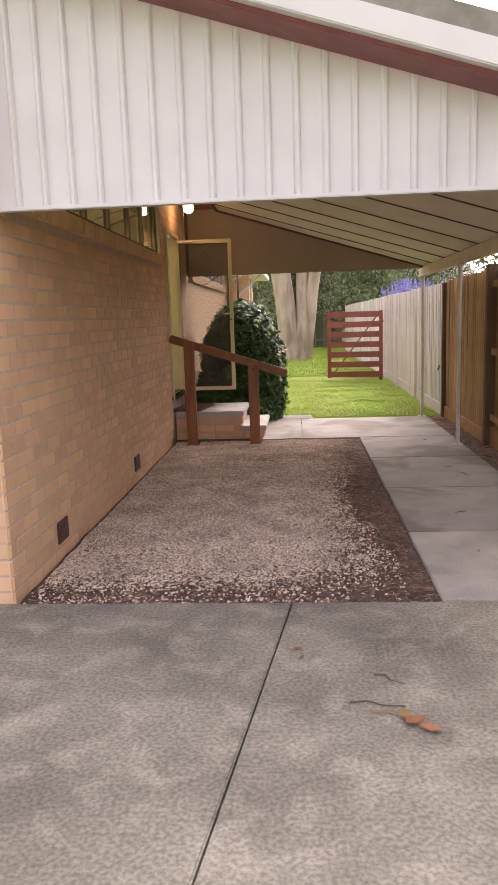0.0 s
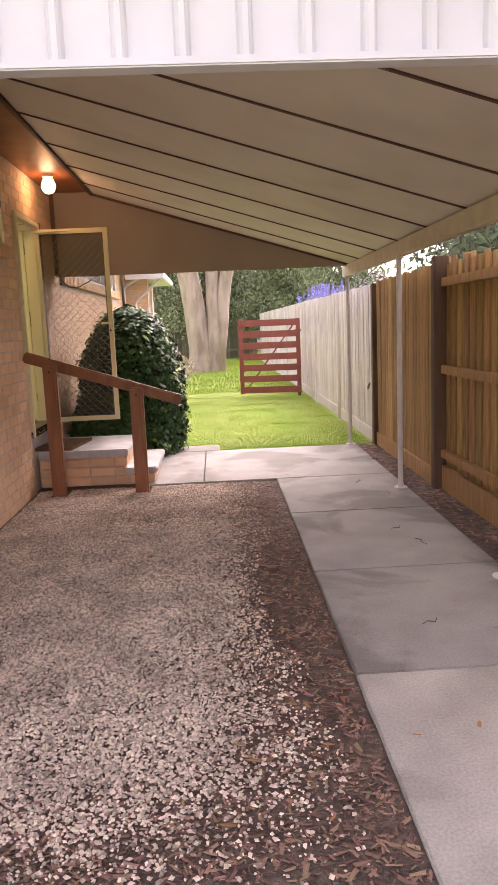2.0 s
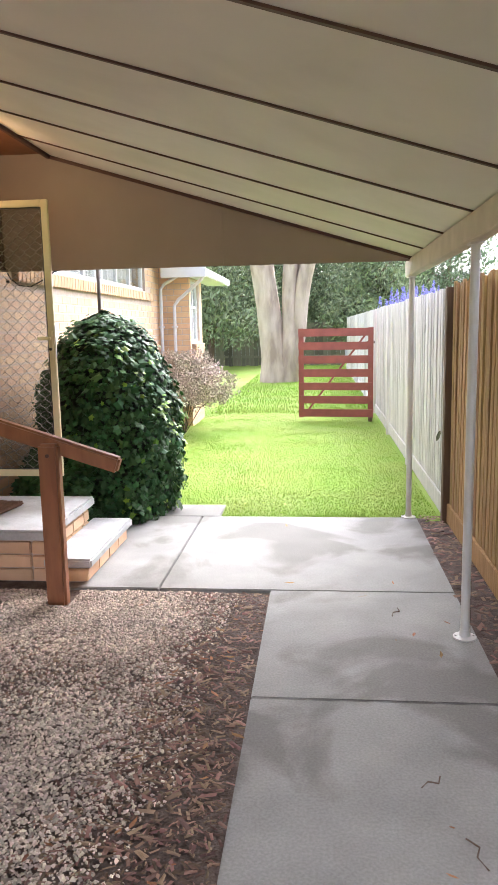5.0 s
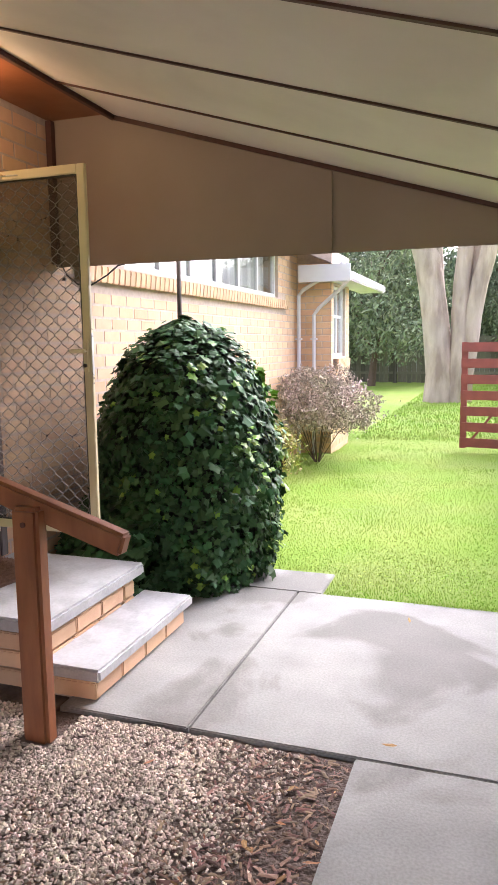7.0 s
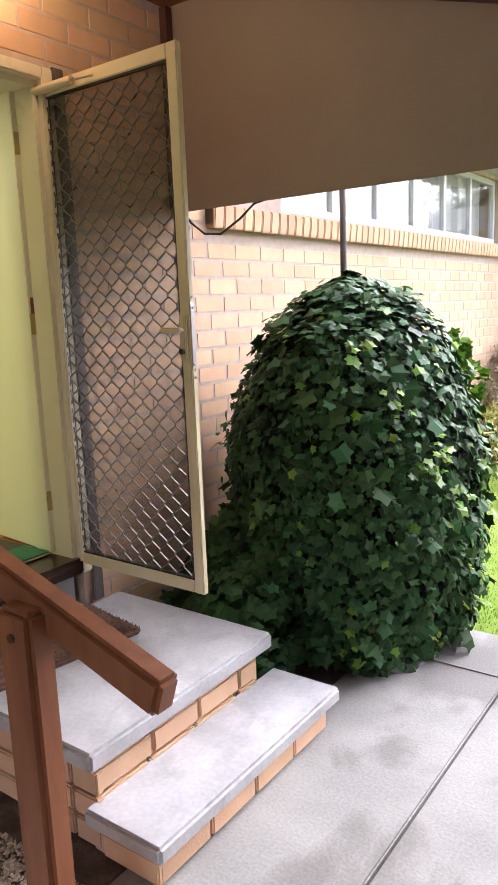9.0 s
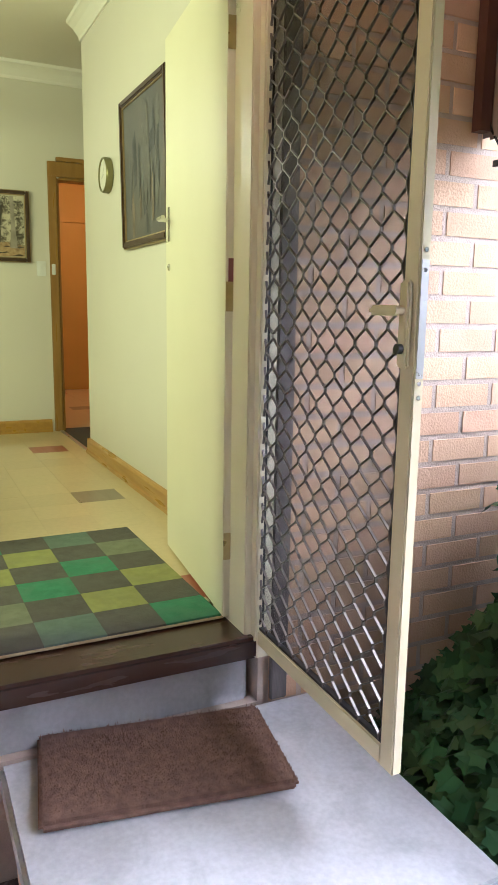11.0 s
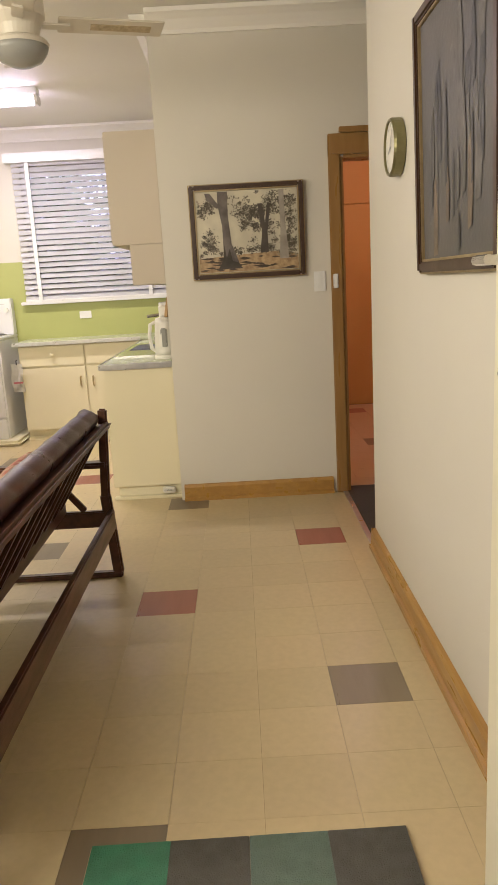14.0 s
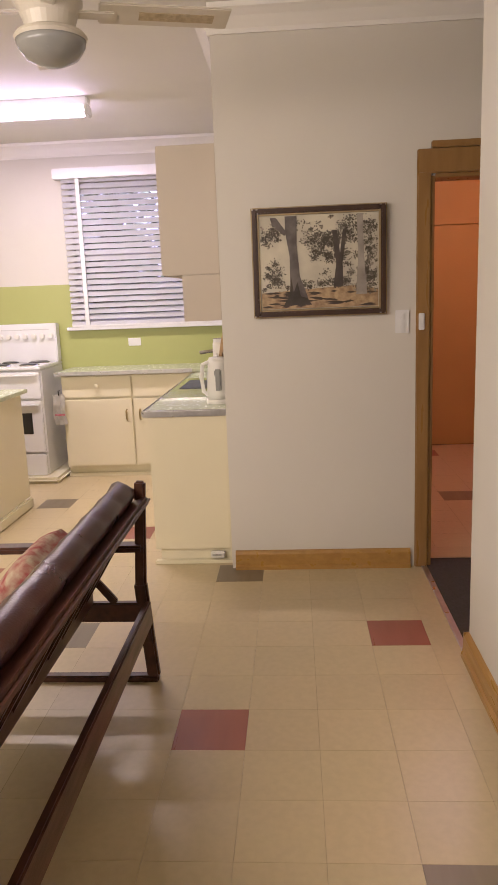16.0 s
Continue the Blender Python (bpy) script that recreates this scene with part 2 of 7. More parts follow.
TILE_RED = material("red_vinyl_tile", (0.33, 0.095, 0.055), 0.3, scale=4, amount=0.4, bump=0.04, per_object=0.08, stretch=(0.5, 4, 1))
TILE_GREY = material("grey_vinyl_tile", (0.25, 0.195, 0.125), 0.3, scale=4, amount=0.5, bump=0.04, per_object=0.08, stretch=(0.5, 4, 1))
FLOOR_GLUE = material("tile_joint", (0.26, 0.185, 0.10), 0.8, bump=0)
CARPET = material("dark_carpet", (0.07, 0.06, 0.058), 1.0, scale=60, grain=300, bump=0.8)
# The warm lamp's orange cast is put into this hall wall colour.
LAMPLIT_WALL = material("hall_wall_lamp_orange", (0.62, 0.41, 0.09), 0.6, scale=2, amount=0.2, bump=0.03)
CABINET = material("cream_cabinet_paint", (0.75, 0.69, 0.48), 0.4, other=(0.71, 0.65, 0.45), scale=3, amount=0.4, bump=0.03)
LAMINATE = material("green_laminate", (0.52, 0.56, 0.38), 0.25, scale=40, amount=0.06, bump=0)
ALU = material("aluminium_edge", (0.62, 0.62, 0.62), 0.3, metal=0.9, scale=20, bump=0)
ENAMEL = material("white_enamel", (0.78, 0.78, 0.78), 0.2, scale=3, amount=0.05, bump=0)
PLASTIC_WHITE = material("white_plastic", (0.78, 0.76, 0.70), 0.35, scale=3, amount=0.05, bump=0)
LEATHER = material("burgundy_leather", (0.06, 0.02, 0.022), 0.3, other=(0.035, 0.01, 0.012), scale=8, amount=0.7, grain=140, bump=0.25)
DARK_WOOD = material("dark_teak", (0.10, 0.038, 0.018), 0.35, other=(0.04, 0.015, 0.008), scale=6, amount=0.8, stretch=(1, 5, 5), grain=50, bump=0.1)
IVY_LEAF = material("ivy_leaves", (0.047, 0.11, 0.033), 0.55, other=(0.026, 0.068, 0.025), scale=4, amount=0.9, bump=0.1, per_island=0.4)
IVY_LIGHT = material("young_and_lit_ivy_leaves", (0.16, 0.28, 0.03), 0.45, other=(0.1, 0.2, 0.03), scale=6, amount=0.9, bump=0.1, per_island=0.35)
IVY_DARK = material("ivy_shaded_core", (0.012, 0.02, 0.009), 0.9, scale=12, grain=40, bump=1.0, depth=0.03)
BUSH_PINK = material("dusty_pink_foliage", (0.52, 0.40, 0.37), 0.7, other=(0.36, 0.33, 0.21), scale=3, amount=0.9, bump=0, per_island=0.5)
TWIG = material("twigs", (0.12, 0.08, 0.055), 0.9, scale=10, bump=0.2)
GABLE = material("taupe_gable_sheet", (0.33, 0.265, 0.21), 0.7, other=(0.29, 0.23, 0.18), scale=2, amount=0.6, grain=50, bump=0.06)
GUM_BARK = material("pale_gum_bark", (0.46, 0.36, 0.29), 0.85, other=(0.25, 0.185, 0.145), scale=2.2, amount=1.0, grain=18, bump=0.5, depth=0.03, stretch=(2, 2, 0.5), stain=(0.38, 0.32, 0.27), stain_scale=1.1, stain_amount=0.6)
TREE_LEAF = material("tree_leaves", (0.14, 0.18, 0.09), 0.7, other=(0.20, 0.23, 0.14), scale=1, amount=0.8, bump=0, per_island=0.5)
SHRUB_DARK = material("dark_shrub_leaves", (0.085, 0.12, 0.065), 0.7, other=(0.13, 0.165, 0.09), scale=1, amount=0.8, bump=0, per_island=0.5)
PURPLE = material("purple_flower_spikes", (0.20, 0.19, 0.52), 0.7, other=(0.28, 0.26, 0.58), scale=2, amount=0.8, bump=0, per_island=0.4)
BULB = glowing("lit_bulb", (1.0, 0.80, 0.50), 2.2)
TUBE = glowing("lit_tube", (1.0, 0.97, 0.80), 1.6)
GLASS = glass("window_glass")
# Tint darkens the panes to imitate an unlit room behind them.
GLASS_DIMMED = glass("dimmed_window_glass", (0.34, 0.31, 0.28))
FROST = material("frosted_glass_shade", (0.29, 0.29, 0.275), 0.25, scale=10, amount=0.1, bump=0)
for dull in (CONCRETE, CONCRETE_PALE, CONCRETE_DRIVE, IVY_LEAF, IVY_LIGHT, GRASS, GRASS_SOIL):
    dull.node_tree.nodes["Principled BSDF"].inputs["Specular IOR Level"].default_value = 0.18
tile_surface = TILE_CREAM.node_tree.nodes["Principled BSDF"].inputs["Roughness"]
TILE_CREAM.node_tree.links.remove(tile_surface.links[0])
tile_surface.default_value = 0.3

# ---------------------------------------------------------------- building helpers
def thing(name, label, category, m=None, group="", kind=""):
    ob = new(name)
    ob.empty_display_size = 0.1
    if m is not None:
        ob.matrix_world = m
    return tagged(ob, label, category, group, kind)


def mesh_of(name, bm, mat, smooth=False):
    me = bpy.data.meshes.new(name)
    bmesh.ops.recalc_face_normals(bm, faces=bm.faces)
    bm.to_mesh(me)
    bm.free()
    me.materials.append(mat)
    if smooth:
        me.shade_smooth()
    return me


def part(name, bm, mat, parent=None, label="", m=None, smooth=False):
    """Links a bmesh as one mesh object under a thing or a part."""
    me = bm if isinstance(bm, bpy.types.Mesh) else mesh_of(name, bm, mat, smooth)
    ob = new(name, me)
    if parent is not None:
        ob.parent = parent
    if m is not None:
        ob.matrix_basis = m
    return tagged(ob, label)


def structure(name, bm, mat, label, category="", smooth=False):
    return tagged(part(name, bm, mat, None, "", None, smooth), label, category or name.split("_")[0], kind="structure")


def box(lo, hi, bevel=0.0, bm=None, m=None):
    """A box between two corners, its edges rounded by bevel, added to bm."""
    out = bm or bmesh.new()
    made = bmesh.new() if bevel else out
    size = [abs(b - a) for a, b in zip(lo, hi)]
    mid = [(a + b) / 2 for a, b in zip(lo, hi)]
    mm = Matrix.Translation(mid) @ Matrix.Diagonal((*size, 1))
    if m is not None:
        mm = m @ mm
    bmesh.ops.create_cube(made, size=1, matrix=mm)
    if bevel:
        bmesh.ops.bevel(made, geom=made.edges[:], offset=min(bevel, min(size) * 0.45), segments=2, affect="EDGES", clamp_overlap=True)
        if bm is None:
            out.free()
            return made
        me = bpy.data.meshes.new("tmp")
        made.to_mesh(me)
        made.free()
        out.from_mesh(me)
        bpy.data.meshes.remove(me)
    return out


def rod(a, b, r, bm=None, n=12, r2=None, caps=True):
    """A round bar from a to b."""
    bm = bm or bmesh.new()
    a, b = Vector(a), Vector(b)
    m = Matrix.Translation((a + b) / 2) @ (b - a).to_track_quat("Z", "Y").to_matrix().to_4x4()
    bmesh.ops.create_cone(bm, cap_ends=caps, segments=n, radius1=r, radius2=r if r2 is None else r2, depth=(b - a).length, matrix=m)
    return bm


def beam(a, b, w, h, bevel=0.004, bm=None, up=(0, 0, 1)):
    """A rectangular bar from a to b, w wide and h high."""
    a, b = Vector(a), Vector(b)
    z = (b - a).normalized()
    x = Vector(up).cross(z)
    x = x.normalized() if x.length > 1e-5 else Vector((1, 0, 0))
    y = z.cross(x)
    m = Matrix.Translation(a) @ Matrix((x, y, z)).transposed().to_4x4()
    return box((-w / 2, -h / 2, 0), (w / 2, h / 2, (b - a).length), bevel, bm, m)


def lathe(profile, bm=None, n=24, m=None):
    """A turned shape from (radius, height) pairs."""
    bm = bm or bmesh.new()
    rings = []
    for r, z in profile:
        ring = [bm.verts.new((max(r, 1e-4) * math.cos(k * math.tau / n), max(r, 1e-4) * math.sin(k * math.tau / n), z)) for k in range(n)]
        rings.append(ring)
    for p, q in zip(rings, rings[1:]):
        for k in range(n):
            bm.faces.new((p[k], p[(k + 1) % n], q[(k + 1) % n], q[k]))
    bm.faces.new(rings[0][::-1])
    bm.faces.new(rings[-1])
    if m is not None:
        bmesh.ops.transform(bm, matrix=m, verts=[v for ring in rings for v in ring])
    return bm


def tube(points, r, bm=None, n=8):
    """A bent round bar through the points."""
    bm = bm or bmesh.new()
    pts = [Vector(p) for p in points]
    rings = []
    for i, p in enumerate(pts):
        d = (pts[min(i + 1, len(pts) - 1)] - pts[max(i - 1, 0)]).normalized()
        q = d.to_track_quat("Z", "Y").to_matrix()
        rings.append([bm.verts.new(p + q @ Vector((r * math.cos(k * math.tau / n), r * math.sin(k * math.tau / n), 0))) for k in range(n)])
    for p, q in zip(rings, rings[1:]):
        best = min(range(n), key=lambda s: (p[0].co - q[s].co).length)
        for k in range(n):
            bm.faces.new((p[k], p[(k + 1) % n], q[(k + 1 + best) % n], q[(k + best) % n]))
    bm.faces.new(rings[0][::-1])
    bm.faces.new(rings[-1])
    return bm


def slab(lo, hi, holes, axis):
    """A wall between two corners with rectangular holes through it. axis: the thin one, 0 or 1. holes: (u0, u1, z0, z1)."""
    u = 1 - axis
    us = sorted({lo[u], hi[u], *[v for h in holes for v in h[:2]]})
    zs = sorted({lo[2], hi[2], *[v for h in holes for v in h[2:]]})
    us = [v for v in us if lo[u] <= v <= hi[u]]
    zs = [v for v in zs if lo[2] <= v <= hi[2]]

    def solid(i, k):
        if not (0 <= i < len(us) - 1 and 0 <= k < len(zs) - 1):
            return False
        cu, cz = (us[i] + us[i + 1]) / 2, (zs[k] + zs[k + 1]) / 2
        return not any(h[0] < cu < h[1] and h[2] < cz < h[3] for h in holes)

    bm = bmesh.new()
    seen = {}

    def vert(uu, w, z):
        key = (round(uu, 5), round(w, 5), round(z, 5))
        if key not in seen:
            seen[key] = bm.verts.new((w, uu, z) if axis == 0 else (uu, w, z))
        return seen[key]

    a, b = lo[axis], hi[axis]
    for i in range(len(us) - 1):
        for k in range(len(zs) - 1):
            if not solid(i, k):
                continue
            u0, u1, z0, z1 = us[i], us[i + 1], zs[k], zs[k + 1]
            for w in (a, b):
                bm.faces.new((vert(u0, w, z0), vert(u1, w, z0), vert(u1, w, z1), vert(u0, w, z1)))
            for di, dk, p, q in ((-1, 0, (u0, z0), (u0, z1)), (1, 0, (u1, z0), (u1, z1)), (0, -1, (u0, z0), (u1, z0)), (0, 1, (u0, z1), (u1, z1))):
                if not solid(i + di, k + dk):
                    bm.faces.new((vert(p[0], a, p[1]), vert(q[0], a, q[1]), vert(q[0], b, q[1]), vert(p[0], b, p[1])))
    return bm


def raw(name, verts, faces, mat, parent=None, label=""):
    me = bpy.data.meshes.new(name)
    me.from_pydata(verts, [], faces)
    me.materials.append(mat)
    return part(name, me, mat, parent, label)

# ---------------------------------------------------------------- outdoor ground
XW = -1.62          # outer face of the brick wall
XI = -1.87          # its inner face
FL = 0.605          # indoor floor level
CEIL = 3.46         # indoor ceiling
YR = 10.38          # indoor wall with the clock
XB = -5.825         # indoor wall with the landscape painting
XK = -8.55          # kitchen window wall
XH = -9.10          # far wall of the hall
YK = 9.32           # kitchen sink wall
X_PATH, Y_SLAB, Y_GRAVEL = 0.765, 9.30, 3.83


def ground_grid(x0, x1, y0, y1, nx, ny, lift, bm=None):
    bm = bm or bmesh.new()
    rows = [[bm.verts.new((x0 + (x1 - x0) * i / nx, y0 + (y1 - y0) * j / ny, lift(x0 + (x1 - x0) * i / nx, y0 + (y1 - y0) * j / ny))) for i in range(nx + 1)] for j in range(ny + 1)]
    for j in range(ny):
        for i in range(nx):
            bm.faces.new((rows[j][i], rows[j][i + 1], rows[j + 1][i + 1], rows[j + 1][i]))
    return bm


structure("ground", ground_grid(-400, 400, -300, 500, 8, 8, lambda x, y: -0.09), GRASS_SOIL, "green grassy earth reaching to the horizon", "ground")
structure("lawn", ground_grid(-1.62, 6.0, 11.05, 60, 40, 160, lambda x, y: -0.015 + 0.025 * noise.noise((x * 1.3, y * 1.3, 0))), GRASS_SOIL, "mown green lawn with patchy dry tufts", "lawn", True)
structure("soil_bed", ground_grid(XW, X_PATH, Y_GRAVEL, Y_SLAB, 60, 130, lambda x, y: -0.022 + 0.012 * noise.noise((x * 4, y * 4, 3)) + 0.004 * noise.noise((x * 22, y * 22, 3))), SOIL, "dark soil bed under the gravel carport floor", "soil", True)
structure("fence_bed", ground_grid(1.90, 2.6, -3, 11.2, 14, 180, lambda x, y: -0.02 + 0.02 * noise.noise((x * 5, y * 5, 9))), SOIL, "narrow bed of dark bark mulch along the fence", "soil", True)


def paving(name, x0, x1, y0, y1, mat, label):
    return structure(name, box((x0, y0, -0.085), (x1, y1, 0.0), 0.006), mat, label, "paving")


for k, (y0, y1) in enumerate(((3.84, 5.122), (5.13, 6.482), (6.49, 7.92), (7.928, 9.296))):
    paving("path_slab_%d" % (k + 1), X_PATH, 1.93, y0, y1, CONCRETE if k else CONCRETE_PALE, "grey concrete path slab with worn damp patches" if k else "pale worn concrete path slab beside the driveway")
paving("path_slab_5", 0.036, 1.93, 9.304, 11.14, CONCRETE, "pale grey concrete slab at the carport end")
paving("path_slab_6", -0.62, 0.026, 9.304, 11.14, CONCRETE, "pale grey concrete slab at the foot of the steps")
paving("path_slab_7", -0.40, 0.19, 11.145, 11.57, CONCRETE, "short strip of old concrete beside the lawn")


def driveway(name, pts):
    """A driveway slab over a four-cornered outline."""
    bm = bmesh.new()
    lo, hi = ([bm.verts.new((x, y, z)) for x, y in pts] for z in (-0.085, 0.0))
    bm.faces.new(lo[::-1])
    bm.faces.new(hi)
    for i in range(4):
        j = (i + 1) % 4
        bm.faces.new((lo[i], lo[j], hi[j], hi[i]))
    bmesh.ops.bevel(bm, geom=[e for e in bm.edges if all(v.co.z > -0.01 for v in e.verts)], offset=0.006, segments=2, affect="EDGES")
    structure(name, bm, CONCRETE_DRIVE, "rough weathered grey concrete driveway", "driveway")


driveway("driveway_1", [(-4.2, -9.0), (-1.73, -9.0), (-0.062, 3.825), (-4.2, 3.825)])
driveway("driveway_2", [(-1.722, -9.0), (4.5, -9.0), (4.5, 3.825), (-0.054, 3.825)])

# ---------------------------------------------------------------- brick house wall
DOOR = (9.30, 10.17, 0.36, 2.66)          # opening of the side door
WIN_C = (4.55, 8.95, 2.33, 3.08)          # high window under the carport
WIN_N = (11.95, 16.25, 2.27, 2.92)        # window past the carport
ROOF_UNDER = 3.13
house_wall = structure("wall_east", slab((XI, Y_GRAVEL + 0.013, -0.1), (XW - 0.012, 17.25, ROOF_UNDER + 0.6), [DOOR, WIN_C, WIN_N], 0), MORTAR, "cream brick house wall with raked mortar joints", "wall")
house_front = structure("wall_south", slab((-7.5, Y_GRAVEL + 0.012, -0.1), (XI, Y_GRAVEL + 0.25, ROOF_UNDER + 0.6), [], 1), MORTAR, "cream brick front wall of the house", "wall")
bay_return = structure("wall_bay_return", slab((XI, 17.25, -0.1), (-1.112, 17.33, 3.0), [], 1), MORTAR, "short cream brick return wall of the rear bay", "wall")
bay_wall = structure("wall_bay", slab((-1.36, 17.33, -0.1), (-1.112, 18.55, 3.0), [(17.42, 18.24, 1.44, 2.5)], 0), MORTAR, "cream brick bay wall with a white window", "wall")

# ---------------------------------------------------------------- indoor shell
structure("floor", box((XH - 0.05, 4.2, FL - 0.25), (XI + 0.02, 14.0, FL - 0.006)), FLOOR_GLUE, "floor slab under cream vinyl tiles", "floor")
structure("wall_north", slab((-4.80, YR, FL - 0.2), (XI, YR + 0.12, CEIL), [], 1), WALL_PAINT, "plain pale painted wall with a clock and picture", "wall")
structure("wall_passage", slab((-4.80, YR + 0.12, FL - 0.2), (-4.68, 13.9, CEIL), [], 0), WALL_PAINT, "pale passage wall", "wall")
structure("wall_west", slab((XB - 0.12, YK, FL - 0.2), (XB, 13.9, CEIL), [(10.39, 11.17, FL, FL + 2.04)], 0), WALL_PAINT, "pale painted wall with a landscape painting and doorway", "wall")
structure("wall_sink", slab((XK, YK, FL - 0.2), (XB - 0.12, YK + 0.12, CEIL), [], 1), WALL_PAINT, "pale kitchen wall behind the sink bench", "wall")
WIN_K = (7.76, 9.12, 1.93, 3.14)
structure("wall_kitchen", slab((XK - 0.25, 4.2, FL - 0.2), (XK, YK + 0.12, CEIL), [WIN_K], 0), WALL_PAINT, "pale kitchen wall with a window and blind", "wall")
structure("wall_living_south", slab((XK, 4.08, FL - 0.2), (XI, 4.2, CEIL), [], 1), WALL_PAINT, "plain pale living room wall", "wall")
structure("wall_living_east", slab((XI - 0.02, 4.2, FL - 0.2), (XI - 0.004, YR, CEIL), [(DOOR[0], DOOR[1], FL - 0.2, DOOR[3]), (WIN_C[0], WIN_C[1], 2.33, 3.08)], 0), WALL_PAINT, "pale plaster lining of the outer wall", "wall")
structure("wall_hall_end", slab((XH, 13.9, FL - 0.2), (-4.68, 14.02, CEIL), [], 1), LAMPLIT_WALL, "hall end wall", "wall")
structure("wall_hall", slab((XH - 0.1, YK + 0.13, FL - 0.2), (XH, 14.02, CEIL), [], 0), LAMPLIT_WALL, "warm lit hall wall", "wall")
structure("wall_hall_side", slab((XH, YK + 0.125, FL - 0.2), (XB - 0.122, YK + 0.2, CEIL), [], 1), LAMPLIT_WALL, "warm lit hall side wall", "wall")
structure("ceiling", box((XH - 0.2, 4.1, CEIL), (XI, 14.0, CEIL + 0.12)), CEIL_PAINT, "white plaster ceiling", "ceiling")


def cornice(name, a, b, inward):
    """A coved cornice from a to b under the ceiling, stepping inward."""
    bm = bmesh.new()
    a, b, w = Vector((*a, CEIL)), Vector((*b, CEIL)), Vector((*inward, 0))
    prof = [(0.0, -0.115), (0.012, -0.115), (0.016, -0.095), (0.03, -0.075), (0.05, -0.05), (0.078, -0.028), (0.09, -0.022), (0.095, 0.0), (0.0, 0.0)]
    ra, rb = ([bm.verts.new(p + w * s + Vector((0, 0, z - 0.002))) for s, z in prof] for p in (a, b))
    for i in range(len(prof)):
        j = (i + 1) % len(prof)
        bm.faces.new((ra[i], ra[j], rb[j], rb[i]))
    bm.faces.new(ra)
    bm.faces.new(rb[::-1])
    structure(name, bm, CORNICE, "white moulded plaster cornice", "cornice")


cornice("cornice_1", (-4.80, YR), (XI - 0.02, YR), (0, -1))
cornice("cornice_2", (XB, YK), (XB, 13.9), (1, 0))
cornice("cornice_3", (XK, YK), (XB, YK), (0, -1))
cornice("cornice_4", (XK, 4.2), (XK, YK), (1, 0))


def skirting(name, a, b, inward):
    bm = bmesh.new()
    a, b, w = Vector((*a, FL)), Vector((*b, FL)), Vector((*inward, 0))
    prof = [(0.0, 0.0), (0.034, 0.0), (0.032, 0.018), (0.02, 0.024), (0.02, 0.085), (0.012, 0.1), (0.0, 0.104)]
    ra, rb = ([bm.verts.new(p + w * s + Vector((0, 0, z))) for s, z in prof] for p in (a, b))
    for i in range(len(prof)):
        j = (i + 1) % len(prof)
        bm.faces.new((ra[i], ra[j], rb[j], rb[i]))
    bm.faces.new(ra)
    bm.faces.new(rb[::-1])
    structure(name, bm, SKIRT, "honey-varnished timber skirting board", "skirting")


skirting("baseboard_1", (-4.80, YR), (XI - 0.02, YR), (0, -1))
skirting("baseboard_2", (XB, YK + 0.02), (XB, 10.30), (1, 0))
skirting("baseboard_3", (-4.80, 10.36), (-4.80, 13.9), (-1, 0))
structure("carpet", box((XB - 0.1, YR + 0.01, FL - 0.005), (-4.80, 13.9, FL + 0.004)), CARPET, "dark grey passage carpet", "carpet")
structure("trim", box((XB, YR - 0.02, FL - 0.004), (-4.80, YR + 0.012, FL + 0.006), 0.003), ALU, "thin metal carpet strip", "trim")
structure("green_panel", slab((XK, 5.0, 1.42), (XK + 0.004, YK, 2.264), [(WIN_K[0] - 0.05, WIN_K[1] + 0.05, WIN_K[2] - 0.05, 2.4)], 0), GREEN_WALL, "lime green painted band above the kitchen bench", "splashback")

# ---------------------------------------------------------------- carport roof
RX0, RZ0, RX1, RZ1 = -1.13, 3.115, 1.83, 2.215
RS = (RZ1 - RZ0) / (RX1 - RX0)


def roof_z(x):
    return RZ0 + RS * (x - RX0)


Y_FRONT, Y_BACK = 4.0, 10.95
SHEETS = [4.03, 4.21, 5.08, 5.95, 6.82, 7.69, 8.57, 9.42, 10.28, 10.94]
bm = bmesh.new()
for y0, y1 in zip(SHEETS, SHEETS[1:]):
    vs = [bm.verts.new((x, y, roof_z(x) + dz)) for dz in (0, 0.03) for x, y in ((RX0, y0 + 0.006), (RX1 + 0.12, y0 + 0.006), (RX1 + 0.12, y1 - 0.006), (RX0, y1 - 0.006))]
    for f in ((0, 3, 2, 1), (4, 5, 6, 7), (0, 1, 5, 4), (1, 2, 6, 5), (2, 3, 7, 6), (3, 0, 4, 7)):
        bm.faces.new([vs[i] for i in f])
structure("ceiling_carport", bm, CEIL_SHEET, "sloping cream carport ceiling of flat sheets", "ceiling")
bm = bmesh.new()
for y in SHEETS:
    beam((RX0, y, roof_z(RX0) - 0.003), (RX1 + 0.1, y, roof_z(RX1 + 0.1) - 0.003), 0.019, 0.012, 0, bm)
structure("ceiling_joints", bm, BROWN_TRIM, "dark joint strips of the carport ceiling", "ceiling")
bm = bmesh.new()
vs = [bm.verts.new((x, y, z)) for y in (Y_FRONT + 0.03, Y_BACK + 0.2) for x, z in ((-1.62, roof_z(-1.62) + 0.10), (2.02, roof_z(2.02) + 0.05), (2.02, roof_z(2.02) + 0.09), (-1.62, roof_z(-1.62) + 0.14))]
for f in ((0, 1, 2, 3), (7, 6, 5, 4), (0, 4, 5, 1), (1, 5, 6, 2), (2, 6, 7, 3), (3, 7, 4, 0)):
    bm.faces.new([vs[i] for i in f])
structure("roof_carport", bm, ROOF_TILE, "weathered grey carport roof", "roof")
structure("ceiling_soffit", box((XW, Y_FRONT + 0.03, ROOF_UNDER), (RX0 + 0.01, Y_BACK, ROOF_UNDER + 0.05)), SOFFIT, "red-brown painted eave soffit over the side door", "ceiling")
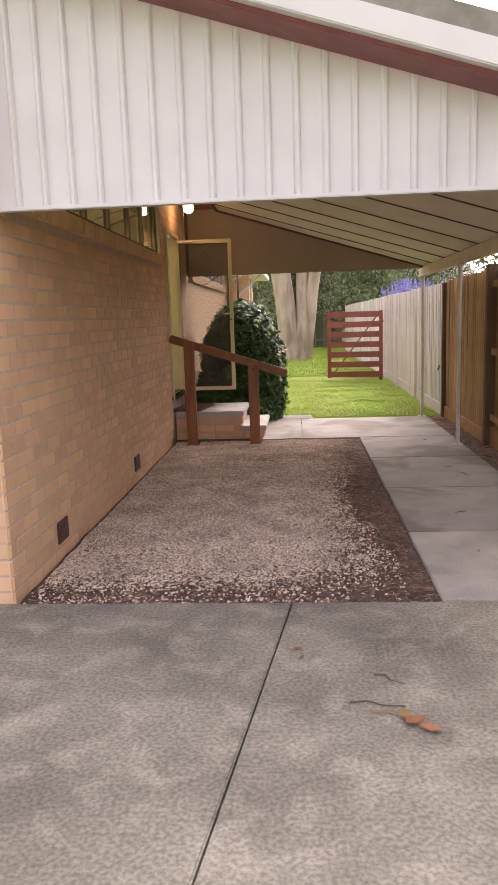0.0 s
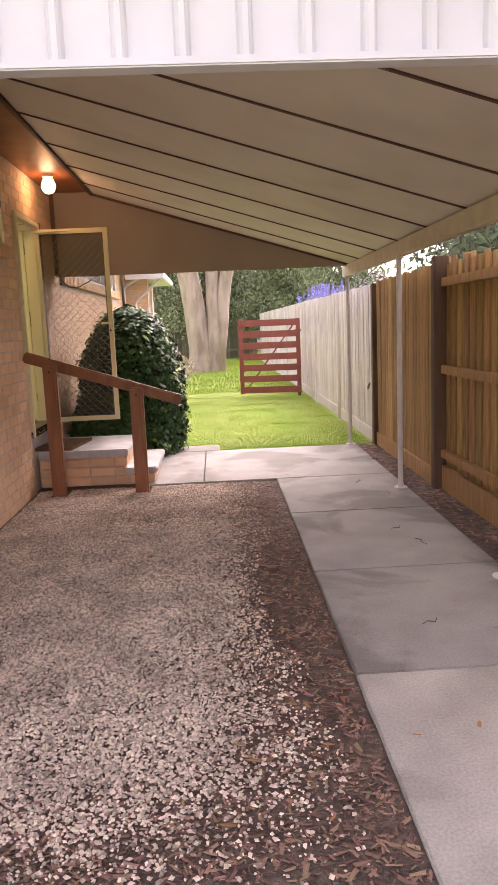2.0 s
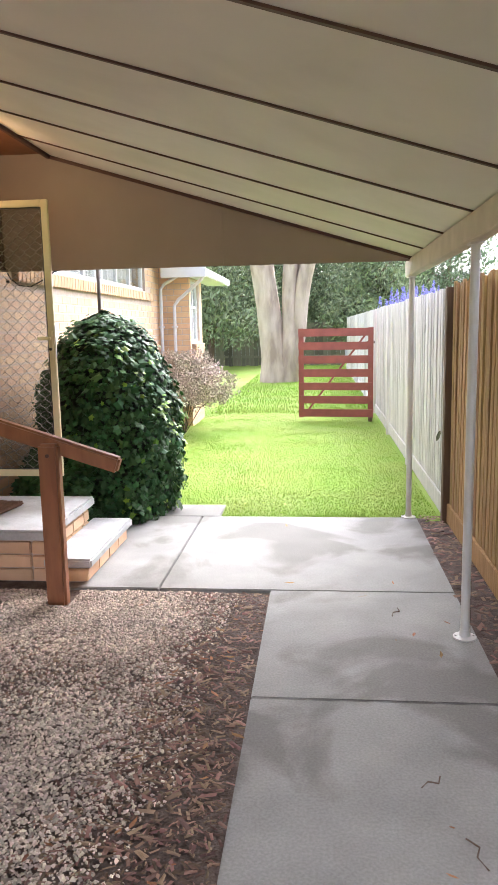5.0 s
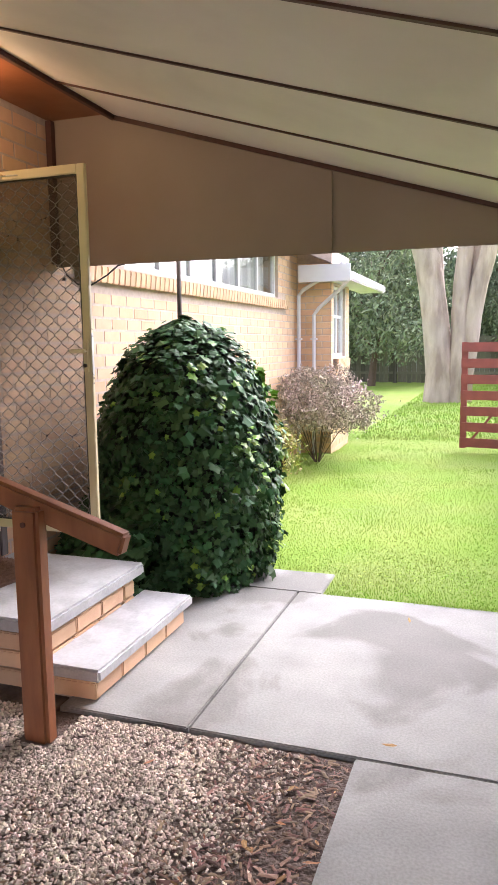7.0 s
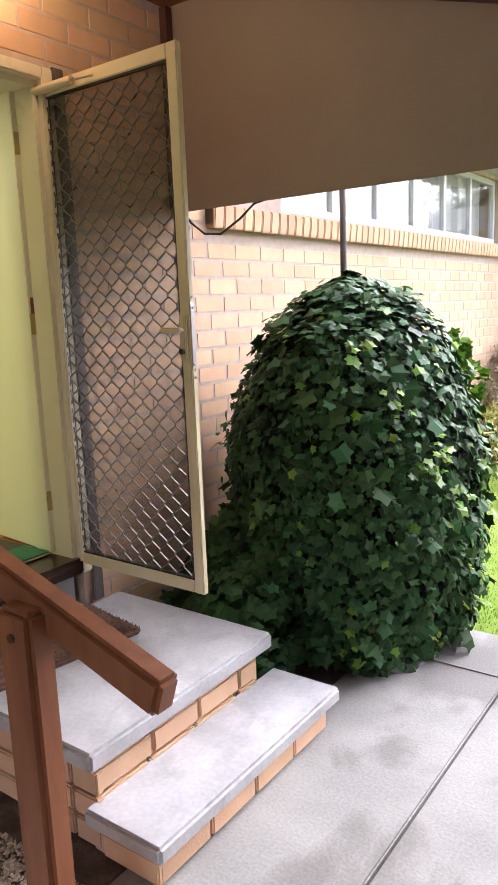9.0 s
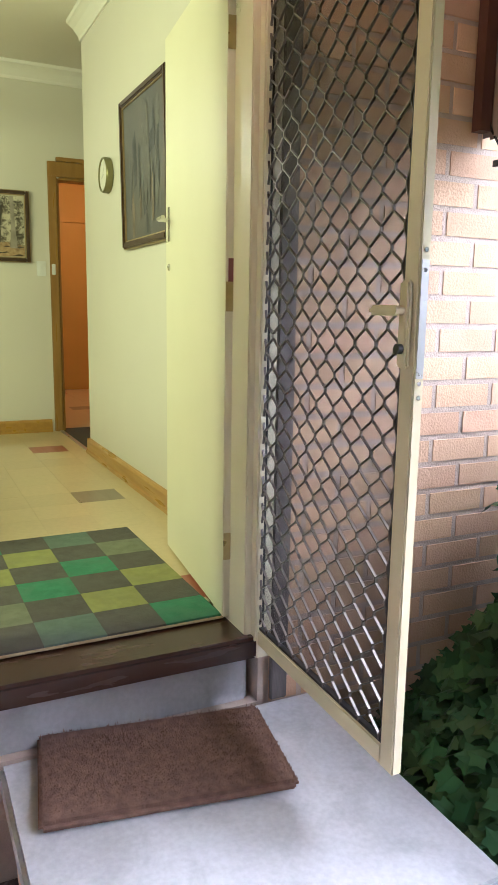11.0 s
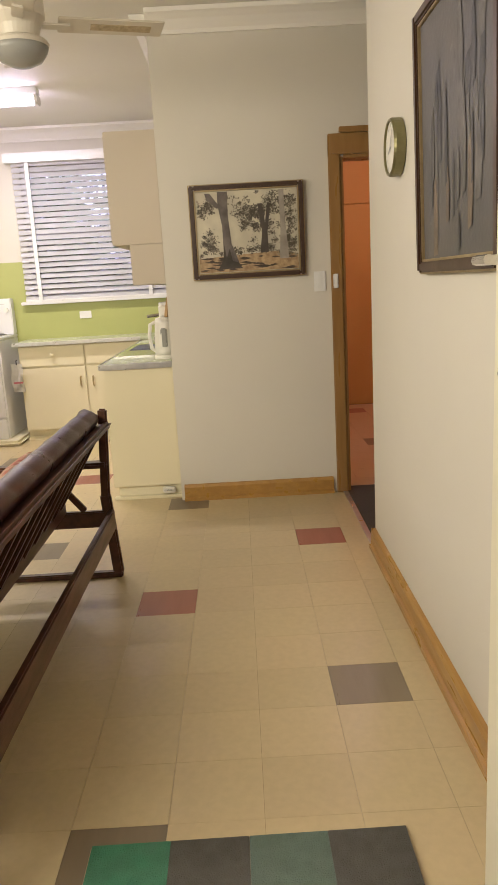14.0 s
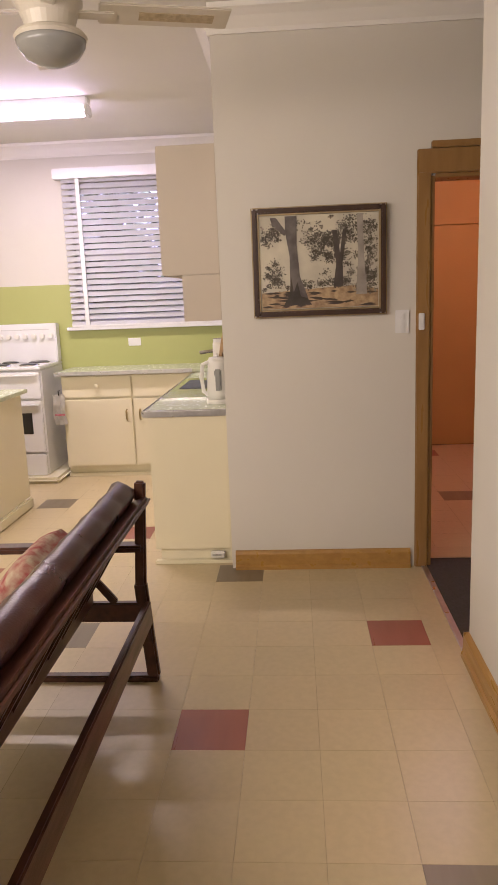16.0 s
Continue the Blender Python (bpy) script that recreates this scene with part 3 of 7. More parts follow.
structure("trim_soffit", box((RX0 - 0.02, Y_FRONT + 0.03, ROOF_UNDER - 0.045), (RX0 + 0.015, Y_BACK, ROOF_UNDER - 0.001), 0.004), BROWN_TRIM, "dark brown eave board", "trim")

# back gable infill panel, in two sheets with a cover strip
bm = bmesh.new()
for x0, x1 in ((XW + 0.003, 0.266), (0.27, RX1 + 0.04)):
    top = lambda x: roof_z(x) - 0.002 if x > RX0 - 0.01 else ROOF_UNDER + 0.02
    xs = [x0, RX0, x1] if x0 < RX0 < x1 else [x0, x1]
    for y in (Y_BACK, Y_BACK + 0.03):
        lo = [bm.verts.new((x, y, 2.185)) for x in xs]
        hi = [bm.verts.new((x, y, top(x))) for x in xs]
        for i in range(len(xs) - 1):
            bm.faces.new((lo[i], lo[i + 1], hi[i + 1], hi[i]))
    bm.verts.ensure_lookup_table()
box((RX0 - 0.45, Y_BACK + 0.003, 3.02), (RX0 + 0.10, Y_BACK + 0.027, 3.16), 0, bm)
structure("wall_gable_back", bm, GABLE, "beige sheet panel filling the carport gable", "wall")
structure("trim_gable", box((0.235, Y_BACK - 0.016, 2.187), (0.30, Y_BACK - 0.001, roof_z(0.30) - 0.03), 0.003), GABLE, "cover strip on the gable panel joint", "trim")
structure("trim_gable_edge", beam((RX0 - 0.02, Y_BACK - 0.012, roof_z(RX0) - 0.012), (RX1, Y_BACK - 0.012, roof_z(RX1) - 0.012), 0.022, 0.022, 0.003), BROWN_TRIM, "dark edge strip of the gable panel", "trim")

# front gable: ribbed white cladding, maroon barge board, gutter and capping
RIB = 0.149
bm = bmesh.new()
xs, zs = [], 2.165
x = -3.386
while x < 2.05:
    for dx, dy in ((0, 0), (RIB - 0.040, 0), (RIB - 0.034, -0.018), (RIB - 0.026, -0.026), (RIB - 0.012, -0.026), (RIB - 0.005, -0.018)):
        xs.append((x + dx, dy))
    x += RIB
lo = [bm.verts.new((x, Y_FRONT + dy, zs)) for x, dy in xs]
hi = [bm.verts.new((x, Y_FRONT + dy, roof_z(x) + 0.19)) for x, dy in xs]
for i in range(len(xs) - 1):
    bm.faces.new((lo[i], lo[i + 1], hi[i + 1], hi[i]))
back = [bm.verts.new((x, Y_FRONT + 0.02, z)) for x, z in ((xs[0][0], zs), (xs[-1][0], zs), (xs[-1][0], roof_z(xs[-1][0]) + 0.19), (xs[0][0], roof_z(xs[0][0]) + 0.19))]
bm.faces.new(back)
structure("wall_gable_front", bm, WHITE_CLAD, "white ribbed metal cladding over the carport entry", "wall")
structure("trim_front", box((-3.4, Y_FRONT - 0.034, 2.15), (2.04, Y_FRONT + 0.025, 2.172), 0.004), WHITE_CLAD, "white bottom edge of the front cladding", "trim")


def along_roof(name, off, y0, y1, h, mat, label, category="trim"):
    structure(name, beam((-3.4, (y0 + y1) / 2, roof_z(-3.4) + off), (2.1, (y0 + y1) / 2, roof_z(2.1) + off), abs(y1 - y0), h, 0.006), mat, label, category)


along_roof("trim_barge", 0.165, 3.72, 3.965, 0.06, MAROON, "maroon painted barge soffit")
along_roof("trim_verge", 0.22, 3.66, 3.74, 0.12, WHITE_CLAD, "white metal verge trim")
along_roof("trim_capping", 0.335, 3.68, 3.95, 0.12, ROOF_TILE, "lichen-stained cement roof capping")

# beam and posts
structure("carport_beam", box((1.815, Y_FRONT - 0.1, 2.07), (1.885, Y_BACK + 0.3, 2.205), 0.006), CREAM_METAL, "cream painted carport edge beam", "beam")
structure("carport_gutter", box((1.90, Y_FRONT - 0.3, 2.13), (2.02, Y_BACK + 0.3, 2.24), 0.012), CREAM_METAL, "cream eaves gutter of the carport", "gutter")

structure("ground_beside_steps", box((XW, Y_SLAB - 0.02, -0.12), (-0.625, 12.0, -0.006), 0.004), SOIL, "dark damp soil around the steps and ivy", "soil")

# ---------------------------------------------------------------- things under the carport
def post(y):
    t = thing("carport_post", "white painted round steel carport post on a concrete slab", "post", pose(1.86, y, 0), "carport posts")
    part("pole", rod((0, 0, 0.008), (0, 0, 2.072), 0.024, n=20), STEEL_WHITE, t, smooth=False)
    part("base_plate", lathe([(0.062, 0.0), (0.062, 0.008), (0.03, 0.012), (0.026, 0.05)], n=20), STEEL_WHITE, t)
    part("top_plate", box((-0.035, -0.05, 2.06), (0.035, 0.05, 2.07)), STEEL_WHITE, t)
    for s in (-1, 1):
        part("bolt", rod((s * 0.047, 0, 0.008), (s * 0.047, 0, 0.018), 0.008, n=6), STEEL_WHITE, t)
    return t


post_thing = post(6.213)
for y in (3.78, 8.631, 11.14):
    copy_thing(post_thing, pose(1.86, y, 0))


def globe_light(x, y):
    t = thing("ceiling_lamp", "glowing faceted white glass globe lamp under the eave", "lamp", pose(x, y, ROOF_UNDER))
    part("base", lathe([(0.055, -0.03), (0.055, 0.0)], n=20), PLASTIC_WHITE, t)
    bm = lathe([(0.03, -0.03), (0.055, -0.06), (0.07, -0.10), (0.072, -0.125), (0.06, -0.165), (0.03, -0.19), (0.001, -0.195)], n=10)
    g = part("globe", bm, BULB, t, "glowing white glass globe")
    g.visible_shadow = False
    return t


globe_light(-1.40, 9.90)


def brick_mesh(length, height, depth, name="brick"):
    return mesh_of(name, box((0, 0, 0), (length, depth, height), 0.006), BRICK)


# steps
def steps():
    t = thing("entry_steps", "two concrete-topped steps on cream brickwork at the side door", "steps", pose(0, 0, 0))
    part("landing_slab", box((XW + 0.004, 9.36, 0.295), (-0.715, 10.37, 0.365), 0.012), STEP_STONE, t, "worn pale concrete landing")
    part("step_slab", box((-0.76, 9.35, 0.11), (-0.43, 10.43, 0.172), 0.012), STEP_STONE, t, "worn pale concrete step")
    part("landing_core", box((XW + 0.004, 9.42, -0.05), (-0.77, 10.32, 0.295)), MORTAR, t)
    part("step_core", box((-0.77, 9.40, -0.05), (-0.495, 10.38, 0.11)), MORTAR, t)
    part("threshold_upstand", box((XW - 0.2, DOOR[0], 0.30), (-1.665, DOOR[1] - 0.02, 0.525), 0.012), STEP_STONE, t, "white painted concrete upstand")
    me = brick_mesh(0.238, 0.083, 0.03)
    stub = brick_mesh(0.118, 0.083, 0.03)

    def course(x, y, z, count, axis, sx):
        for k in range(count):
            m = pose(x + (k * 0.25 if axis == 0 else 0), y + (k * 0.25 if axis else 0), z, 0, 0, 90 if axis else 0)
            part("brick", me, BRICK, t, m=m)

    for r in range(3):
        course(-1.60, 9.395, 0.003 + r * 0.095, 3, 0, 1)
        part("brick", stub, BRICK, t, m=pose(-0.852, 9.395, 0.003 + r * 0.095))
        course(-0.742, 9.40 + (0.0 if r % 2 else 0.02), 0.003 + r * 0.095, 3, 1, 1)
        part("brick", stub, BRICK, t, m=pose(-0.742, 10.17, 0.003 + r * 0.095, 0, 0, 90))
    course(-0.465, 9.385, 0.012, 3, 1, 1)
    part("brick", me, BRICK, t, m=pose(-0.465, 10.135, 0.012, 0, 0, 90))
    part("brick", me, BRICK, t, m=pose(-0.705, 9.375, 0.012))
    return t


steps()


def handrail():
    t = thing("handrail", "stained timber handrail on two square posts beside the steps", "handrail")
    for x, top in ((-0.56, 1.0), (-1.355, 1.26)):
        bm = box((x - 0.064, 9.03, -0.06), (x + 0.064, 9.112, top), 0.016)
        part("post", bm, RAIL_WOOD, t, "square stained timber post")
    part("rail", beam((-1.60, 9.122, 1.33), (-0.14, 9.122, 0.855), 0.075, 0.10, 0.014), RAIL_WOOD, t, "sloping stained timber rail")
    for x, z in ((-0.56, 0.93), (-1.355, 1.18)):
        part("bolt_head", rod((x, 9.031, z), (x, 9.023, z), 0.012, n=8), BROWN_TRIM, t)


handrail()

# ---------------------------------------------------------------- side door
def screen_door():
    w, h = 0.785, 2.05
    t = thing("screen_door", "cream aluminium security screen door standing open over the landing", "screen door", pose(-1.662, 10.165, 0.575, 0, 0, -1.0))
    part("frame", box((0, -0.014, 0), (0.05, 0.014, h), 0.004), SCREEN_CREAM, t, "cream powder-coated frame")
    part("frame", box((w - 0.05, -0.014, 0), (w, 0.014, h), 0.004), SCREEN_CREAM, t)
    part("frame", box((0.05, -0.013, 0), (w - 0.05, 0.013, 0.052), 0.004), SCREEN_CREAM, t)
    part("frame", box((0.05, -0.013, h - 0.052), (w - 0.05, 0.013, h), 0.004), SCREEN_CREAM, t)
    for lo, hi in (((0.05, -0.0105, 0.052), (0.064, 0.008, h - 0.052)), ((w - 0.058, -0.008, 0.052), (w - 0.05, 0.008, h - 0.052)), ((0.064, -0.008, 0.052), (w - 0.058, 0.008, 0.06)), ((0.064, -0.008, h - 0.06), (w - 0.058, 0.008, h - 0.052))):
        part("seal", box(lo, hi), BLACK, t)
    # expanded diamond grille of bent strips
    cw, ch = 0.0432, 0.083
    bm = bmesh.new()
    n = int((w - 0.1) / cw) + 1
    for k in range(n + 1):
        xc = 0.05 + k * cw
        s = 1 if k % 2 else -1
        z, pts = 0.054, []
        while z < h - 0.054:
            pts += [(xc + s * cw * 0.49, z), (xc + s * cw * 0.49, z + 0.013)]
            s = -s
            z += ch / 2 + 0.0
        pts = [(min(max(x, 0.062), w - 0.052), min(z, h - 0.054)) for x, z in pts]
        for (x0, z0), (x1, z1) in zip(pts, pts[1:]):
            if abs(x1 - x0) + abs(z1 - z0) > 0.004 and not (x0 == x1 and (x0 < 0.063 or x0 > w - 0.053)):
                beam((x0, -0.006, z0), (x1, -0.006, z1), 0.0025, 0.007, 0, bm, up=(0, 1, 0))
    part("grille", bm, GRILLE, t, "bronze expanded diamond grille")
    part("fly_mesh", box((0.060, 0.006, 0.056), (w - 0.056, 0.0066, h - 0.056)), FLYMESH_SHEER, t, "fine dark fly mesh")
    lock = part("lock_plate", box((w - 0.046, -0.028, 0.93), (w - 0.012, -0.014, 1.11), 0.005), SCREEN_CREAM, t, "cream lock plate")
    part("lever", box((w - 0.125, -0.05, 1.038), (w - 0.022, -0.034, 1.06), 0.006), SCREEN_CREAM, lock)
    part("spindle", rod((w - 0.03, -0.05, 1.049), (w - 0.03, -0.02, 1.049), 0.009), SCREEN_CREAM, lock)
    part("cylinder", rod((w - 0.03, -0.04, 0.97), (w - 0.03, -0.026, 0.97), 0.011), BLACK, lock)
    for z in (1.17, 1.13, 0.9, 0.87):
        part("screw", rod((w + 0.0, 0.0, z), (w + 0.002, 0.0, z), 0.005, n=8), CHROME, t)
    part("strike_edge", box((w - 0.001, -0.009, 0.91), (w + 0.002, 0.009, 1.15)), ALU, t)
    closer = part("closer", rod((0.02, -0.035, h - 0.03), (0.26, -0.035, h - 0.03), 0.016), SCREEN_CREAM, t, "cream door closer tube")
    part("closer_arm", rod((0.26, -0.035, h - 0.03), (0.36, -0.02, h - 0.03), 0.005), ALU, closer)
    for z in (0.25, 1.0, 1.8):
        part("hinge", rod((-0.004, -0.016, z), (-0.004, -0.016, z + 0.09), 0.008), SCREEN_CREAM, t)


def sheer():
    """Fine mesh: mostly open, with dark threads."""
    m = bpy.data.materials.new("sheer_fly_mesh")
    m.use_nodes = True
    n, l = m.node_tree.nodes, m.node_tree.links
    mix = n.new("ShaderNodeMixShader")
    tr = n.new("ShaderNodeBsdfTransparent")
    mix.inputs[0].default_value = 0.34
    l.new(tr.outputs[0], mix.inputs[1])
    n["Principled BSDF"].inputs["Base Color"].default_value = (0.05, 0.045, 0.04, 1)
    n["Principled BSDF"].inputs["Roughness"].default_value = 0.5
    l.new(n["Principled BSDF"].outputs[0], mix.inputs[2])
    l.new(mix.outputs[0], n["Material Output"].inputs[0])
    return m


FLYMESH_SHEER = sheer()
screen_door()

# door frame, sill and inner door
y0, y1, zt = DOOR[0], DOOR[1], DOOR[3]
bm = box((XI - 0.024, y1 - 0.05, FL - 0.01), (XW - 0.012, y1 + 0.003, zt), 0.004)
box((XI - 0.024, y0 - 0.003, FL - 0.01), (XW - 0.012, y0 + 0.045, zt), 0.004, bm)
box((XI - 0.024, y0 + 0.045, zt - 0.045), (XW - 0.012, y1 - 0.05, zt + 0.002), 0.004, bm)
box((XW - 0.03, y1 - 0.028, 0.53), (XW + 0.022, y1 + 0.03, zt + 0.03), 0.005, bm)
box((XW - 0.03, y0 - 0.03, 0.53), (XW + 0.022, y0 + 0.03, zt + 0.03), 0.005, bm)
box((XW - 0.03, y0 + 0.03, zt - 0.02), (XW + 0.022, y1 - 0.028, zt + 0.03), 0.005, bm)
frame_side = structure("door_frame", bm, FRAME_CREAM, "glossy cream painted door frame", "door frame")
strike = part("strike_plate", box((XW - 0.020, y0 + 0.0295, 1.585), (XW + 0.008, y0 + 0.0335, 1.675), 0.001), ALU, frame_side, "dull metal strike plate")
part("latch_hole", box((XW - 0.013, y0 + 0.033, 1.605), (XW + 0.001, y0 + 0.0345, 1.655)), BLACK, strike)
structure("door_sill", box((XI - 0.05, y0 - 0.03, 0.527), (-1.60, y1 + 0.0, FL - 0.004), 0.012), SILL_DARK, "dark stained timber door sill", "door sill")
structure("trim_sill", box((XI - 0.085, y0, FL - 0.002), (XI - 0.045, y1 - 0.05, FL + 0.006), 0.002), CABINET, "pale floor strip behind the sill", "trim")


# Thin dark brown upright strip on the wall next to the frame.
structure("trim_door_side", box((XW + 0.001, 10.203, 0.372), (XW + 0.02, 10.262, 2.70), 0.004), DARK_UPRIGHT, "dark upright strip beside the door frame", "trim")


def inner_door():
    w, h = 0.80, 2.03
    t = thing("door_1", "cream painted flush door standing wide open", "door", pose(-1.752, 10.117, FL + 0.012, 0, 0, 174.0), kind="structure")
    part("leaf", box((0, -0.02, 0), (w, 0.02, h), 0.003), DOOR_CREAM, t)
    p = part("lock_plate", box((w - 0.075, 0.02, 1.27), (w - 0.045, 0.024, 1.40), 0.002), CHROME, t, "long worn chrome plate")
    part("lever", tube([(w - 0.06, 0.024, 1.35), (w - 0.06, 0.06, 1.35), (w - 0.075, 0.068, 1.35), (w - 0.15, 0.066, 1.35)], 0.008), CHROME, p)
    part("keyhole_cover", lathe([(0.014, 0.0), (0.014, 0.005), (0.004, 0.008)], n=12, m=pose(w - 0.06, 0.02, 1.17, -90)), CHROME, t)
    for z in (0.2, 1.0, 1.75):
        part("hinge", box((-0.004, -0.022, z), (0.0, 0.02, z + 0.09)), BRASS_DULL, t)
    part("lock_keeper", box((-0.003, -0.012, 1.02), (0.0, 0.012, 1.16)), MAROON, t, "small red keeper plate on the door edge")


inner_door()


def doormat():
    t = thing("doormat", "thick brown coir doormat on the concrete landing", "doormat", pose(-1.425, 9.775, 0.365, 0, 0, -9.2))
    bm = box((-0.2, -0.335, 0.0), (0.2, 0.335, 0.03), 0.012)
    bmesh.ops.subdivide_edges(bm, edges=bm.edges[:], cuts=2, use_grid_fill=True)
    part("mat_body", bm, COIR, t)
    # bristle tufts
    rnd = random.Random(4)
    vs, fs = [], []
    for _ in range(5200):
        x, y = rnd.uniform(-0.196, 0.196), rnd.uniform(-0.331, 0.331)
        a, s = rnd.uniform(0, 6.28), rnd.uniform(0.0015, 0.003)
        dx, dy = rnd.uniform(-0.004, 0.004), rnd.uniform(-0.004, 0.004)
        i = len(vs)
        vs += [(x - s * math.cos(a), y - s * math.sin(a), 0.027), (x + s * math.cos(a), y + s * math.sin(a), 0.027), (x + dx, y + dy, rnd.uniform(0.033, 0.039))]
        fs.append((i, i + 1, i + 2))
    raw("bristles", vs, fs, COIR, t)


doormat()

# ---------------------------------------------------------------- windows in the brick wall
def window_unit(name, axis_x, y0, y1, z0, z1, mullions, label, mat, transoms=(), pane_mat=None):
    """A framed window in a wall that runs along y: frame, mullions, panes."""
    t = thing(name, label, "window", kind="structure")
    x0, x1 = axis_x - 0.045, axis_x + 0.01
    f = 0.05
    part("window_frame", box((x0, y0, z0), (x1, y0 + f, z1), 0.004), mat, t)
    part("window_frame", box((x0, y1 - f, z0), (x1, y1, z1), 0.004), mat, t)
    part("window_frame", box((x0, y0 + f, z0), (x1, y1 - f, z0 + f), 0.004), mat, t)
    part("window_frame", box((x0, y0 + f, z1 - f), (x1, y1 - f, z1), 0.004), mat, t)
    for y in mullions:
        part("mullion", box((x0 + 0.004, y - 0.028, z0 + f), (x1 - 0.004, y + 0.028, z1 - f), 0.004), mat, t)
    ys = [y0 + f, *mullions, y1 - f]
    for z in transoms:
        for a, b in zip(ys, ys[1:]):
            part("transom", box((x0 + 0.006, a + 0.028, z - 0.025), (x1 - 0.006, b - 0.028, z + 0.025), 0.004), mat, t)
    for a, b in zip(ys, ys[1:]):
        p = part("pane", box((axis_x - 0.024, a + 0.003, z0 + f), (axis_x - 0.02, b - 0.003, z1 - f)), pane_mat or GLASS, t)
        p.visible_shadow = False
    return t


window_unit("window_1", XW - 0.06, *WIN_C, [5.2, 6.0, 6.75, 7.55, 8.2], "dark-framed highlight window under the carport", BROWN_TRIM, pane_mat=GLASS_DIMMED)
window_unit("window_2", XW - 0.06, *WIN_N, [12.7, 13.4, 14.1, 14.8, 15.5], "white-framed row window beyond the carport", ENAMEL)
window_unit("window_3", -1.16, 17.42, 18.24, 1.44, 2.5, [17.83], "white-framed bay window with a brick sill", ENAMEL, (2.05,))


def brick_sill(name, x0, x1, y0, y1, z0, z1):
    t = thing(name, "sloping cream brick-on-edge window sill", "sill", kind="structure")
    n = int((y1 - y0) / 0.09)
    me = mesh_of("brick", box((0, 0, 0), (x1 - x0, 0.08, z1 - z0), 0.006), BRICK)
    for k in range(n):
        part("brick", me, BRICK, t, m=pose(x0, y0 + k * 0.09, z0, 0, 6))
    part("mortar_bed", box((x0, y0, z0 + 0.004), (x1 - 0.01, y0 + n * 0.09, z1 - 0.02)), MORTAR, t)


brick_sill("window_sill_1", XW - 0.13, XW + 0.05, 4.2, 8.95, 2.22, 2.33)
brick_sill("window_sill_2", XW - 0.13, XW + 0.05, 11.2, 16.6, 2.14, 2.26)
brick_sill("window_sill_3", -1.25, -1.04, 17.38, 18.33, 1.24, 1.43)
for nm, x, y0, y1, z0, z1 in (("curtain_1", XW - 0.2, 12.0, 16.2, 2.3, 2.9), ("curtain_2", -1.30, 17.45, 18.2, 1.46, 2.48)):
    bm = bmesh.new()
    n = int((y1 - y0) / 0.03)
    lo = [bm.verts.new((x + 0.02 * math.sin(k * 1.3) + 0.006 * math.sin(k * 3.1), y0 + (y1 - y0) * k / n, z0)) for k in range(n + 1)]
    hi = [bm.verts.new((v.co.x, v.co.y, z1)) for v in lo]
    for k in range(n):
        bm.faces.new((lo[k], lo[k + 1], hi[k + 1], hi[k]))
    tagged(part("curtain", bm, PLASTIC_WHITE), "drawn pale pleated curtain behind window glass", "curtain")
for nm, x0, x1, y0, y1, z0, z1 in (("room_back_1", -3.0, -1.9, 11.2, 17.4, 2.0, 3.2), ("room_back_2", -3.0, -1.4, 17.3, 20.4, 1.0, 3.0)):
    structure(nm, box((x0 - 0.1, y0, z0), (x0, y1, z1)), WALL_PAINT, "plain room wall behind the window", "wall")

# subfloor vents
def vent(y):
    t = thing("wall_vent", "dark terracotta subfloor vent low in the brick wall", "vent", pose(XW, y, 0.09), "subfloor vents")
    part("frame", box((-0.01, 0, 0), (0.006, 0.2, 0.15), 0.004), BROWN_TRIM, t)
    for k in range(5):
        part("slat", box((0.006, 0.02, 0.018 + k * 0.025), (0.012, 0.18, 0.03 + k * 0.025)), POST_DARK, t)
    return t


v = vent(4.62)
copy_thing(v, pose(XW, 6.95, 0.09))

# cable and conduit
t = thing("cable", "black cable looping from the gable panel along the wall", "cable")
part("loop", tube([(-1.60, 10.93, 3.0), (-1.60, 10.93, 2.5), (-1.58, 10.94, 2.22), (-1.55, 10.98, 2.13), (-1.48, 11.0, 2.07), (-1.38, 11.0, 2.06), (-1.25, 10.99, 2.12), (-1.16, 10.985, 2.18), (-1.05, 10.985, 2.2), (-0.75, 10.985, 2.195), (-0.66, 10.985, 2.20)], 0.006), BLACK, t)
part("clip", box((-1.585, 10.97, 2.095), (-1.56, 10.985, 2.115)), BLACK, t)
t = thing("conduit_pole", "thin dark metal conduit rising out of the ivy", "pole")
part("pole", rod((-0.90, 11.38, 0.0), (-0.90, 11.38, 2.96), 0.016), DARK_UPRIGHT, t)
part("corner_post", box((XW + 0.004, 10.90, 2.2), (XW + 0.045, 10.945, 3.12)), BROWN_TRIM, t)

# main roof eaves past the carport and the bay eaves
def eaves(name, x0, x1, y0, y1, z, gable=False):
    bm = box((x0, y0, z), (x1, y1, z + 0.02))
    structure("ceiling_" + name, bm, WHITE_CLAD, "white painted eaves lining", "eaves")
    structure("gutter_" + name, box((x1 - 0.005, y0, z - 0.01), (x1 + 0.10, y1, z + 0.12), 0.02), WHITE_CLAD, "white metal eaves gutter", "gutter")
    bm = bmesh.new()
    vs = [bm.verts.new(p) for p in ((x0 - 3.0, y0, z + 1.6), (x1 + 0.06, y0, z + 0.125), (x1 + 0.06, y1, z + 0.125), (x0 - 3.0, y1, z + 1.6))]
    bm.faces.new(vs)
    bmesh.ops.solidify(bm, geom=bm.faces[:], thickness=0.04)
    structure("roof_" + name, bm, ROOF_TILE, "grey tiled house roof", "roof")


